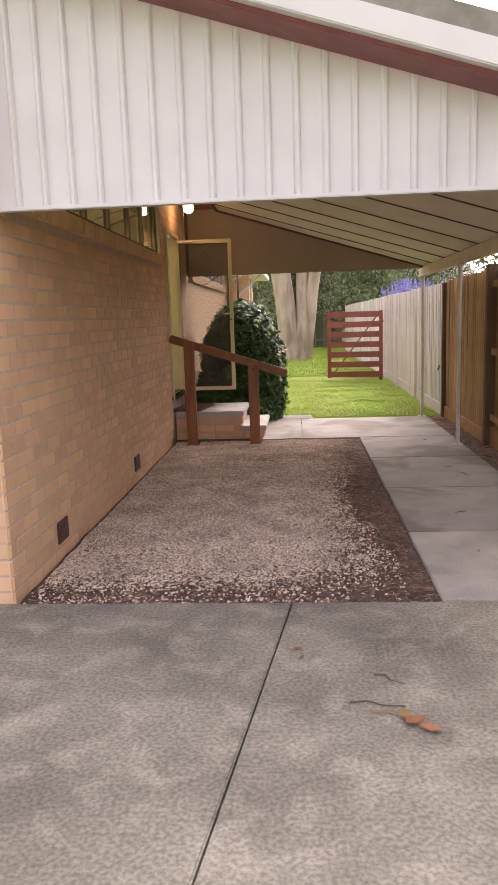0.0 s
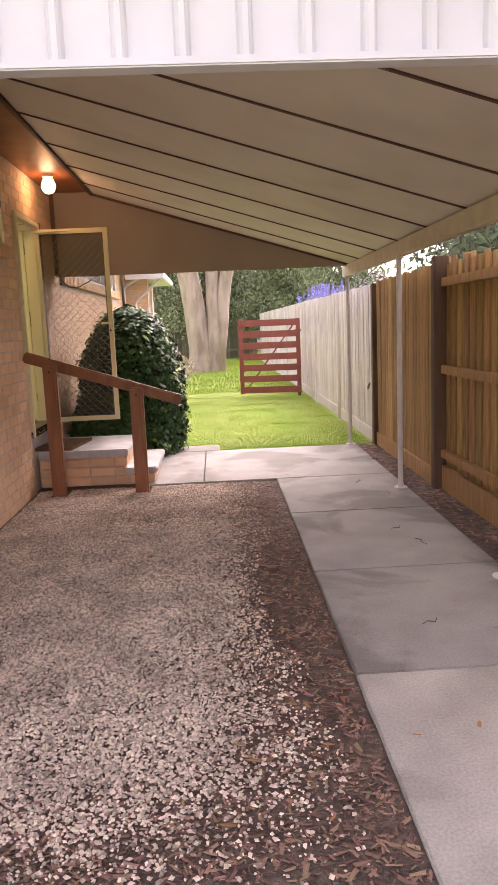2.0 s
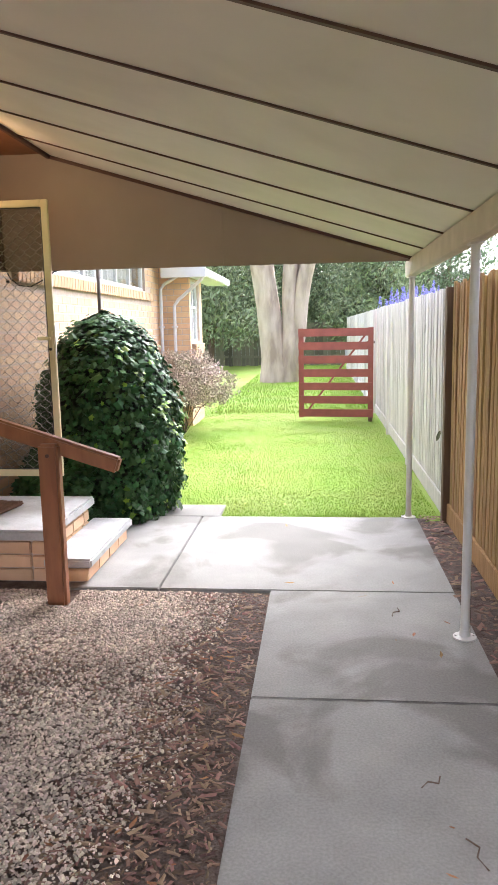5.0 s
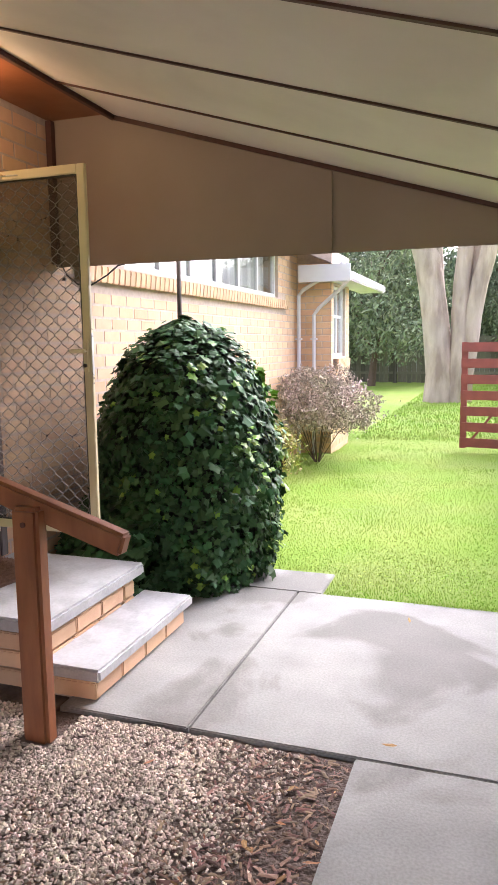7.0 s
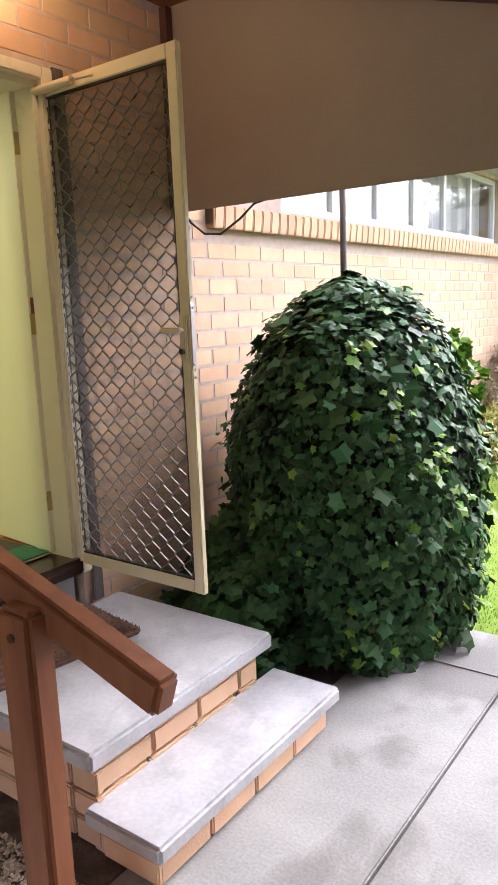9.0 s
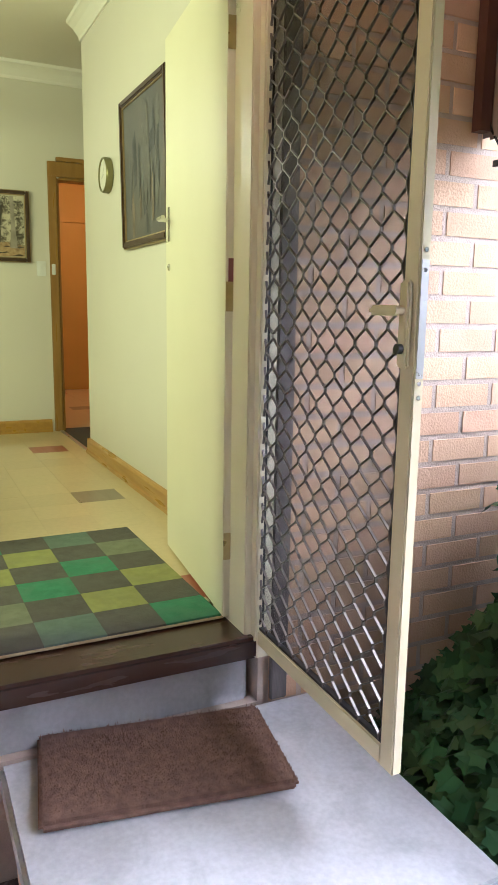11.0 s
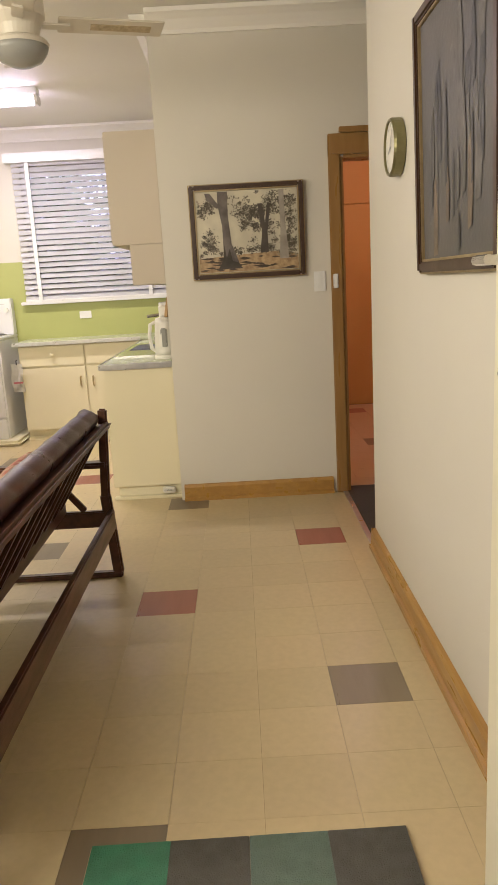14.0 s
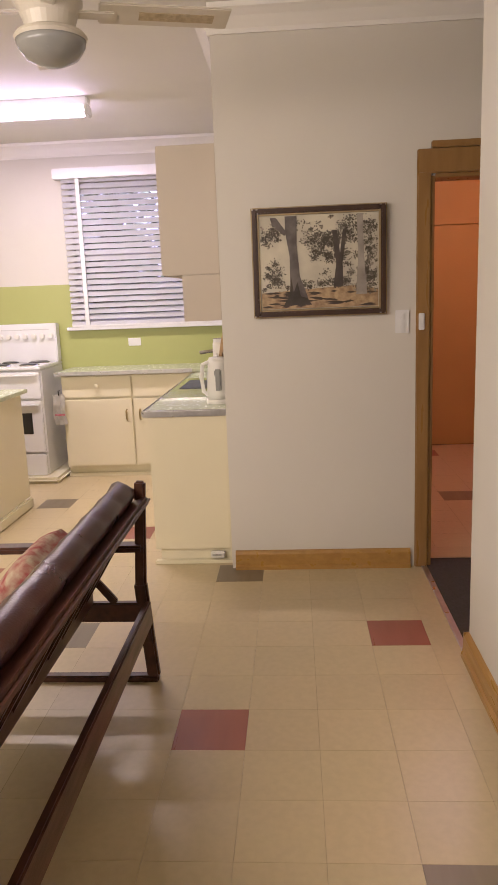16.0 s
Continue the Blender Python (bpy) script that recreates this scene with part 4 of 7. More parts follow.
eaves("main", XW - 0.2, XW + 0.45, 11.25, 16.8, 2.96)
eaves("bay", -1.2, -0.85, 16.85, 20.1, 2.54)
structure("trim_bay_end", box((-1.50, 16.82, 2.51), (-0.75, 16.85, 2.75), 0.004), WHITE_CLAD, "white boxed eaves end", "trim")
structure("roof_house", box((-9.5, 3.7, 3.75), (-1.66, 18.0, 3.85)), ROOF_TILE, "house roof above the brick walls", "roof")


def downpipe(pts, r=0.028):
    t = thing("downpipe", "white painted metal downpipe with an angled offset", "downpipe", None, "downpipes")
    part("pipe", tube(pts, r, n=10), WHITE_CLAD, t)
    for z in (0.8, 1.7):
        part("bracket", box((pts[-1][0] - 0.045, pts[-1][1] - 0.045, z), (pts[-1][0] + 0.045, pts[-1][1] + 0.045, z + 0.025)), WHITE_CLAD, t)


downpipe([(-0.86, 16.9, 2.78), (-0.92, 16.92, 2.72), (-1.50, 17.08, 2.42), (-1.57, 17.1, 2.34), (-1.57, 17.1, 0.0)])
downpipe([(-0.80, 17.0, 2.56), (-0.86, 17.03, 2.48), (-1.28, 17.16, 2.16), (-1.36, 17.18, 2.06), (-1.36, 17.18, 0.0)])

# ---------------------------------------------------------------- living room and kitchen
def rug():
    t = thing("rug", "chequered green and charcoal wool rug inside the door", "rug", pose(-2.862, 9.315, FL, 0, 0, 0.6))
    tones = {"d": RUG_DARK, "g": RUG_GREEN, "o": RUG_OLIVE, "s": RUG_SAGE, "t": RUG_TEAL}
    plan = ("gdtd", "dods", "odgd", "dgdo", "sdod", "dtdg")
    L, W = 1.09, 0.778
    part("backing", box((-0.004, -0.004, 0.001), (L + 0.012, W + 0.004, 0.006), 0.002), RUG_BACK, t, "pale rug backing")
    for r, row in enumerate(plan):
        for c, k in enumerate(row):
            bm = box((r * L / 6 + 0.0003, c * W / 4 + 0.0003, 0.005), ((r + 1) * L / 6 - 0.0003, (c + 1) * W / 4 - 0.0003, 0.013), 0.0006)
            part("rug_square", bm, tones[k], t)


def wool(name, c):
    return material(name, c, 1.0, other=tuple(v * 0.75 for v in c), scale=25, amount=0.7, grain=250, bump=0.9, depth=0.006, everywhere=True, stain=tuple(v * 0.6 + 0.05 for v in c), stain_scale=9, stain_amount=0.5)


RUG_DARK, RUG_GREEN, RUG_OLIVE = wool("charcoal_wool", (0.10, 0.095, 0.085)), wool("emerald_wool", (0.05, 0.24, 0.135)), wool("olive_wool", (0.29, 0.30, 0.10))
RUG_SAGE, RUG_TEAL, RUG_BACK = wool("sage_wool", (0.19, 0.21, 0.14)), wool("grey_teal_wool", (0.13, 0.19, 0.155)), wool("rug_backing", (0.5, 0.4, 0.25))
rug()


def picture_frame(t, y0, y1, z0, z1, w, d, wood, gilt):
    """Four mitred frame bars round a picture that hangs flat in the plane x = 0 and looks to +x."""
    for lo, hi in (((0, y0, z0), (d, y0 + w, z1)), ((0, y1 - w, z0), (d, y1, z1)), ((0, y0 + w, z0), (d, y1 - w, z0 + w)), ((0, y0 + w, z1 - w), (d, y1 - w, z1))):
        part("frame_bar", box(lo, hi, 0.006), wood, t)
    g = 0.008
    a0, a1, b0, b1 = y0 + w, y1 - w, z0 + w, z1 - w
    for lo, hi in (((0, a0, b0), (d * 0.7, a0 + g, b1)), ((0, a1 - g, b0), (d * 0.7, a1, b1)), ((0, a0 + g, b0), (d * 0.7, a1 - g, b0 + g)), ((0, a0 + g, b1 - g), (d * 0.7, a1 - g, b1))):
        part("slip", box(lo, hi, 0.002), gilt, t, "thin gilt slip")
    o = 0.006
    for lo, hi in (((0.0, y0 - o, z0 - o), (d * 0.6, y0, z1 + o)), ((0, y1, z0 - o), (d * 0.6, y1 + o, z1 + o)), ((0, y0, z0 - o), (d * 0.6, y1, z0)), ((0, y0, z1), (d * 0.6, y1, z1 + o))):
        part("outer_edge", box(lo, hi, 0.002), gilt, t)


def paint(name, c, d=None, sc=14):
    return material(name, c, 0.5, other=d or tuple(v * 0.6 for v in c), scale=sc, amount=0.9, grain=60, bump=0.2)


def flat_shape(bm, pts, x):
    bm.faces.new([bm.verts.new((x, y, z)) for y, z in pts])


def blob(bm, y, z, r, x, rnd, n=7):
    ph = rnd.uniform(0, 6)
    flat_shape(bm, [(y + r * rnd.uniform(0.55, 1.15) * math.cos(ph + k * math.tau / n), z + r * rnd.uniform(0.55, 1.1) * math.sin(ph + k * math.tau / n)) for k in range(n)], x)


def landscape_painting():
    t = thing("painting", "framed bush landscape painting of tall gum trees", "painting", pose(XB + 0.012, 9.497, 1.985, 0, 1.2, 0))
    W, H = 0.669, 0.535
    picture_frame(t, 0, W, 0, H, 0.026, 0.028, PIC_WOOD, PIC_GILT)
    part("canvas", box((0, 0.036, 0.036), (0.012, W - 0.036, H - 0.036)), paint("painted_sky", (0.62, 0.57, 0.43), (0.48, 0.44, 0.34), 7), t, "hazy cream painted sky")
    rnd = random.Random(11)
    x = 0.0128
    bm = bmesh.new()
    lo, hi = 0.038, W - 0.038
    flat_shape(bm, [(lo, 0.038), (hi, 0.038), (hi, 0.125), (0.5, 0.145), (0.3, 0.135), (lo, 0.12)], x)
    part("painted_ground", bm, paint("painted_ground", (0.48, 0.34, 0.17), (0.26, 0.16, 0.08), 40), t)
    bm = bmesh.new()
    for _ in range(34):
        yy = rnd.uniform(0.06, 0.6)
        w = rnd.uniform(0.015, 0.06)
        flat_shape(bm, [(max(lo, yy - w), zz := rnd.uniform(0.045, 0.12)), (yy, zz - 0.005), (min(hi, yy + w), zz), (yy, zz + 0.006)], x + 0.0004)
    part("painted_shadow", bm, paint("painted_shadow", (0.07, 0.045, 0.035)), t)
    crowns = ((0.43, 0.40, 0.085, 0.045, 5), (0.36, 0.36, 0.04, 0.04, 2), (0.44, 0.31, 0.09, 0.05, 3), (0.105, 0.20, 0.035, 0.045, 2.4), (0.075, 0.39, 0.025, 0.04, 1), (0.595, 0.30, 0.03, 0.075, 2.2), (0.56, 0.42, 0.04, 0.04, 1.6), (0.13, 0.43, 0.05, 0.03, 1.6), (0.60, 0.18, 0.03, 0.05, 1.4), (0.30, 0.155, 0.07, 0.012, 1.0), (0.50, 0.16, 0.07, 0.02, 1.4))
    clumps = []
    for cy, cz, sy, sz, wt in crowns:
        for _ in range(int(wt * 9)):
            clumps.append((rnd.gauss(cy, sy * 0.9), rnd.gauss(cz, sz * 0.9), rnd.uniform(0.006, 0.017)))
    for nm, tone, dark, count, lift, size in (("painted_haze_foliage", (0.25, 0.22, 0.165), (0.17, 0.145, 0.105), 1700, 0.0006, 0.0085), ("painted_foliage", (0.075, 0.06, 0.042), (0.035, 0.028, 0.022), 5200, 0.0010, 0.0046)):
        bm = bmesh.new()
        for _ in range(count):
            cy, cz, spread = rnd.choice(clumps)
            yy, zz = rnd.gauss(cy, spread), rnd.gauss(cz, spread * 0.75)
            r = size * rnd.uniform(0.3, 1.0)
            if lo + r < yy < hi - r and 0.09 < zz < H - 0.04 - r:
                blob(bm, yy, zz, r, x + lift + rnd.random() * 0.0003, rnd, 5)
        foliage = part(nm, bm, material(nm, tone, 0.5, other=dark, scale=20, per_island=0.5), t)
        tagged(foliage, kind="stuff")
    bm = bmesh.new()
    flat_shape(bm, [(0.165, 0.06), (0.185, 0.12), (0.185, 0.30), (0.165, 0.42), (0.165, H - 0.04), (0.225, H - 0.04), (0.222, 0.36), (0.235, 0.2), (0.265, 0.12), (0.285, 0.06)], x + 0.0016)
    flat_shape(bm, [(0.10, 0.455), (0.16, 0.40), (0.175, 0.415), (0.12, 0.49), (0.09, 0.49)], x + 0.0015)
    part("painted_trunk", bm, paint("painted_grey_trunk", (0.16, 0.135, 0.12), (0.07, 0.055, 0.05)), t)
    bm = bmesh.new()
    flat_shape(bm, [(0.150, 0.055), (0.182, 0.11), (0.19, 0.2), (0.202, 0.12), (0.222, 0.17), (0.238, 0.1), (0.27, 0.09), (0.295, 0.055)], x + 0.002)
    part("painted_shade", bm, paint("painted_root_shadow", (0.06, 0.045, 0.038), (0.03, 0.022, 0.018)), t)
    bm = bmesh.new()
    flat_shape(bm, [(0.405, 0.14), (0.42, 0.26), (0.40, 0.42), (0.425, 0.42), (0.44, 0.31), (0.455, 0.42), (0.475, 0.42), (0.452, 0.26), (0.455, 0.14)], x + 0.0016)
    part("painted_trunk", bm, paint("painted_dark_trunk", (0.08, 0.06, 0.05)), t)
    bm = bmesh.new()
    flat_shape(bm, [(0.52, 0.10), (0.53, 0.28), (0.525, H - 0.04), (0.555, H - 0.04), (0.56, 0.3), (0.575, 0.10)], x + 0.0016)
    part("painted_trunk", bm, paint("painted_pale_trunk", (0.36, 0.32, 0.27), (0.22, 0.19, 0.16)), t)


PIC_WOOD = material("dark_frame_wood", (0.06, 0.028, 0.015), 0.35, scale=10, bump=0.05)
PIC_GILT = material("worn_gilt", (0.42, 0.32, 0.16), 0.35, metal=0.6, scale=30, bump=0.05)
landscape_painting()


def portrait_picture():
    t = thing("picture", "tall framed dark blue-grey painting on the pale wall", "picture", pose(-2.80, YR - 0.012, 1.935, 0, 0, -90) @ pose(0, 0, 0, 0, 0, 0))
    W, H = 0.76, 0.765
    t.matrix_world = pose(-3.775, YR - 0.004, 1.955, 0, 0, -90) @ pose(0, 0, 0, 0, 1.0, 0)
    picture_frame(t, 0, W, 0, H, 0.032, 0.03, PIC_WOOD, PIC_GILT)
    part("canvas", box((0, 0.04, 0.04), (0.012, W - 0.04, H - 0.04)), paint("painted_dusk", (0.075, 0.073, 0.074), (0.115, 0.103, 0.096), 5), t, "murky blue-grey painted canvas")
    rnd = random.Random(5)
    for nm, c, n, z0, z1 in (("painted_pale_shape", (0.12, 0.112, 0.105), 12, 0.25, 0.66), ("painted_dark_shape", (0.05, 0.049, 0.052), 16, 0.1, 0.55), ("painted_ochre_shape", (0.17, 0.125, 0.085), 3, 0.12, 0.25)):
        mat = paint(nm, c)
        for _ in range(n):
            bm = bmesh.new()
            y, z = rnd.uniform(0.14, W - 0.14), rnd.uniform(z0, z1)
            h, w = rnd.uniform(0.05, 0.15), rnd.uniform(0.008, 0.03)
            flat_shape(bm, [(y - w, max(0.045, z - h)), (y + w * 0.6, max(0.05, z - h * 0.9)), (y + w, z), (y + w * 0.3, min(H - 0.045, z + h)), (y - w * 0.7, min(H - 0.05, z + h * 0.7))], 0.0125 + rnd.random() * 0.002)
            part(nm, bm, mat, t)


portrait_picture()


def wall_clock():
    t = thing("wall_clock", "round wall clock with a green-brass rim", "clock", pose(-4.15, YR, 2.408, 90, 0, 0))
    part("rim", lathe([(0.096, 0.0), (0.102, 0.004), (0.102, 0.036), (0.098, 0.044), (0.091, 0.044), (0.091, 0.034), (0.0, 0.033)], n=40), CLOCK_RIM, t, "greenish brass rim")
    part("dial", lathe([(0.0905, 0.0335), (0.0905, 0.036), (0.0, 0.0362)], n=40), PLASTIC_WHITE, t, "silvery white clock dial")
    for k in range(12):
        a = k * math.tau / 12
        part("hour_mark", box((-0.002, 0.072, 0.0365), (0.002, 0.085, 0.0372), 0, None, Matrix.Rotation(a, 4, "Z")), ALU, t)
    part("hour_hand", box((-0.004, -0.01, 0.038), (0.003, 0.045, 0.039), 0, None, Matrix.Rotation(1.9, 4, "Z")), ALU, t)
    part("minute_hand", box((-0.003, -0.015, 0.0395), (0.002, 0.07, 0.0405), 0, None, Matrix.Rotation(-0.6, 4, "Z")), ALU, t)


CLOCK_RIM = material("green_brass", (0.24, 0.22, 0.10), 0.35, metal=0.7, scale=20, bump=0.03)
wall_clock()


def switch_plate(x, y, z, w, h, keys, label):
    t = thing("light_switch", label, "light switch", pose(x, y, z))
    part("plate", box((0, -w / 2, -h / 2), (0.009, w / 2, h / 2), 0.003), ENAMEL, t)
    for dz in keys:
        part("rocker", box((0.009, -0.01, dz - 0.016), (0.014, 0.01, dz + 0.016), 0.002), ENAMEL, t)


switch_plate(XB, 10.253, 1.937, 0.072, 0.118, (0.026, -0.026), "white double wall switch plate beside the doorway")
switch_plate(XB + 0.02, 10.348, 1.934, 0.03, 0.085, (0.0,), "small white switch on the door architrave")
switch_plate(XK + 0.004, 8.255, 1.735, 0.115, 0.07, (), "white power outlet on the lime green wall")

# doorway architrave to the hall
bm = box((XB, 10.322, FL), (XB + 0.02, 10.392, FL + 2.16), 0.005)
box((XB - 0.14, 10.392, FL), (XB + 0.004, 10.412, FL + 2.04), 0.003, bm)
box((XB, 10.322, FL + 2.05), (XB + 0.024, 11.24, FL + 2.165), 0.005, bm)
box((XB, 11.16, FL), (XB + 0.02, 11.235, FL + 2.05), 0.005, bm)
box((XB - 0.14, 10.412, FL + 2.03), (XB + 0.004, 11.17, FL + 2.05), 0.003, bm)
structure("door_frame_hall", bm, ARCHI, "varnished timber architrave of the hall doorway", "architrave")
structure("trim_head", box((XB + 0.001, 10.39, FL + 2.167), (XB + 0.03, 11.24, FL + 2.20), 0.004), ARCHI, "timber head moulding over the doorway", "trim")


def hall_door():
    x = XH + 0.002
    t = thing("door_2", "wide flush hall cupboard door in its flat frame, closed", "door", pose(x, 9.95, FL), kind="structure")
    part("leaf", box((0, 0, 0.0), (0.03, 1.75, 2.07), 0.003), LAMPLIT_WALL, t)
    part("frame", box((0, -0.06, 0), (0.045, -0.003, 2.13), 0.004), LAMPLIT_WALL, t)
    part("frame", box((0, 1.753, 0), (0.045, 1.81, 2.13), 0.004), LAMPLIT_WALL, t)
    part("frame", box((0, -0.003, 2.075), (0.045, 1.753, 2.13), 0.004), LAMPLIT_WALL, t)
    part("handle", lathe([(0.02, 0.0), (0.012, 0.02), (0.026, 0.05), (0.02, 0.062)], n=14, m=pose(0.03, 0.07, 1.0, 0, 90)), BRASS_DULL, t)
    part("skirt_gap", box((0.0, -0.48, -0.003), (0.02, 2.9, 0.05)), BROWN_TRIM, t)


hall_door()
t = thing("hall_lamp", "warm glowing hall ceiling lamp", "lamp", pose(-7.4, 10.9, CEIL))
part("shade", lathe([(0.06, 0.0), (0.14, -0.03), (0.15, -0.08), (0.10, -0.16), (0.0, -0.18)], n=20), BULB, t).visible_shadow = False


def ceiling_fan():
    t = thing("ceiling_fan", "cream ceiling fan with caned blades and glass lamp", "ceiling fan", pose(-4.40, 8.966, 0))
    part("rod", rod((0, 0, 3.1), (0, 0, CEIL - 0.03), 0.014), FAN_CREAM, t)
    part("canopy", lathe([(0.075, CEIL), (0.07, CEIL - 0.05), (0.02, CEIL - 0.08)], n=24), FAN_CREAM, t)
    part("motor", lathe([(0.02, 3.12), (0.09, 3.10), (0.105, 3.06), (0.105, 2.99), (0.085, 2.955), (0.075, 2.92), (0.06, 2.915)], n=30), FAN_CREAM, t, "ribbed cream motor housing", smooth=False)
    part("light_ring", lathe([(0.075, 2.915), (0.104, 2.908), (0.112, 2.897), (0.108, 2.887)], n=30), FAN_CREAM, t)
    s = part("shade", lathe([(0.108, 2.889), (0.103, 2.868), (0.080, 2.838), (0.04, 2.819), (0.0, 2.813)], n=30), FROST, t, "frosted glass bowl shade", smooth=True)
    s.visible_shadow = False
    for k in range(4):
        a = radians(16.5 + 90 * k)
        m = Matrix.Rotation(a, 4, "Z") @ pose(0, 0, 2.975, -9, 0, 0)
        b = part("blade", box((0.15, -0.058, -0.004), (0.565, 0.058, 0.004), 0.03, None, None), FAN_CREAM, t, "cream blade", m=m)
        part("cane_panel", box((0.27, -0.028, -0.0065), (0.52, 0.028, 0.0065), 0.02), CANE, b, "woven cane panel")
        part("blade_arm", box((0.08, -0.022, -0.012), (0.20, 0.022, -0.004), 0.004), FAN_CREAM, t, m=m)


FAN_CREAM = material("cream_fan_paint", (0.62, 0.57, 0.47), 0.35, scale=6, amount=0.2, bump=0.02)
CANE = material("woven_cane", (0.5, 0.40, 0.24), 0.7, scale=60, amount=0.9, grain=140, bump=0.5)
ceiling_fan()


def tube_lamp():
    t = thing("ceiling_light", "glowing fluorescent batten light on the kitchen ceiling", "ceiling light", pose(-7.20, 7.715, CEIL))
    part("batten", box((-0.05, -0.63, -0.06), (0.05, 0.63, 0.0), 0.008), ENAMEL, t)
    d = part("diffuser", box((-0.06, -0.605, -0.115), (0.06, 0.605, -0.062), 0.02), TUBE, t, "glowing white diffuser")
    d.visible_shadow = False
    for s in (-1, 1):
        part("end_cap", box((-0.062, s * 0.618 - 0.012, -0.12), (0.062, s * 0.618 + 0.012, -0.055), 0.006), ENAMEL, t)


tube_lamp()


SLAT = material("grey_white_slat", (0.52, 0.52, 0.55), 0.4, scale=4, amount=0.2, bump=0)


def blind():
    y0, y1, z0, z1 = 7.71, 9.14, 1.90, 3.15
    t = thing("venetian_blind", "white venetian blind half open over the kitchen window", "blind", pose(XK + 0.03, 0, 0))
    part("headbox", box((-0.01, y0 - 0.06, z1), (0.075, y1, z1 + 0.085), 0.006), ENAMEL, t)
    part("bottom_rail", box((0.0, y0, z0 - 0.02), (0.045, y1, z0), 0.006), ENAMEL, t)
    me = mesh_of("slat", box((-0.024, 0, -0.001), (0.024, y1 - y0, 0.001)), SLAT)
    n = 25
    for k in range(n):
        part("slat", me, SLAT, t, m=pose(0.024, y0, z0 + 0.02 + (z1 - z0 - 0.03) * k / (n - 1), 0, 58 if k < 11 else 62, 0))
    for y in (7.84, 8.9):
        part("ladder_tape", box((0.046, y, z0), (0.049, y + 0.035, z1)), ENAMEL, t)


blind()
t = thing("window_4", "white-framed kitchen sash window behind the blind", "window", kind="structure")
y0, y1, z0, z1 = WIN_K
for lo, hi in (((y0, z0), (y0 + 0.06, z1)), ((y1 - 0.06, z0), (y1, z1)), ((y0 + 0.06, z0), (y1 - 0.06, z0 + 0.06)), ((y0 + 0.06, z1 - 0.06), (y1 - 0.06, z1)), ((y0 + 0.06, 2.47), (y1 - 0.06, 2.53))):
    part("window_frame", box((XK - 0.14, lo[0], lo[1]), (XK - 0.08, hi[0], hi[1]), 0.004), ENAMEL, t)
for a, b in ((z0 + 0.06, 2.47), (2.53, z1 - 0.06)):
    part("pane", box((XK - 0.115, y0 + 0.06, a), (XK - 0.111, y1 - 0.06, b)), GLASS, t).visible_shadow = False
structure("window_sill_4", box((XK - 0.08, y0 - 0.1, z0 - 0.075), (XK + 0.075, y1 + 0.18, z0 - 0.045), 0.005), ENAMEL, "white kitchen window sill", "sill")


def knob(parent, m, mat=None):
    return part("knob", lathe([(0.009, 0.0), (0.008, 0.012), (0.02, 0.022), (0.018, 0.034), (0.0, 0.038)], n=16, m=m), mat or CABINET, parent)


def base_cabinet():
    t = thing("kitchen_cabinet", "cream painted base cabinet under the window", "cabinet")
    xf = -8.05
    part("body", box((XK + 0.002, 7.70, FL + 0.09), (xf - 0.02, 9.318, 1.495)), CABINET, t)
    part("plinth", box((XK + 0.002, 7.70, FL), (-8.11, 9.30, FL + 0.09)), CABINET, t)
    part("plinth_strip", box((-8.11, 7.70, FL), (-8.08, 8.86, FL + 0.03), 0.004), CABINET, t)
    for a, b in ((7.715, 8.305), (8.32, 9.28)):
        d = part("drawer_front", box((xf - 0.02, a, 1.30), (xf, b, 1.485), 0.005), CABINET, t)
        knob(d, pose(xf, (a + b) / 2, 1.40, 0, 90))
        e = part("door", box((xf - 0.02, a, FL + 0.10), (xf, b, 1.285), 0.005), CABINET, t)
        yh = b - 0.05 if a < 8 else a + 0.05
        part("handle", tube([(xf, yh, 1.10), (xf + 0.025, yh, 1.11), (xf + 0.025, yh, 1.18), (xf, yh, 1.19)], 0.007), BRASS_DULL, e)
    w = thing("worktop", "green laminate worktop with aluminium edging", "worktop")
    part("slab", box((XK + 0.002, 7.665, 1.497), (-8.005, 9.318, 1.525), 0.003), LAMINATE, w)
    part("edging", box((-8.005, 7.665, 1.495), (-7.995, 8.84, 1.529), 0.003), ALU, w)


base_cabinet()


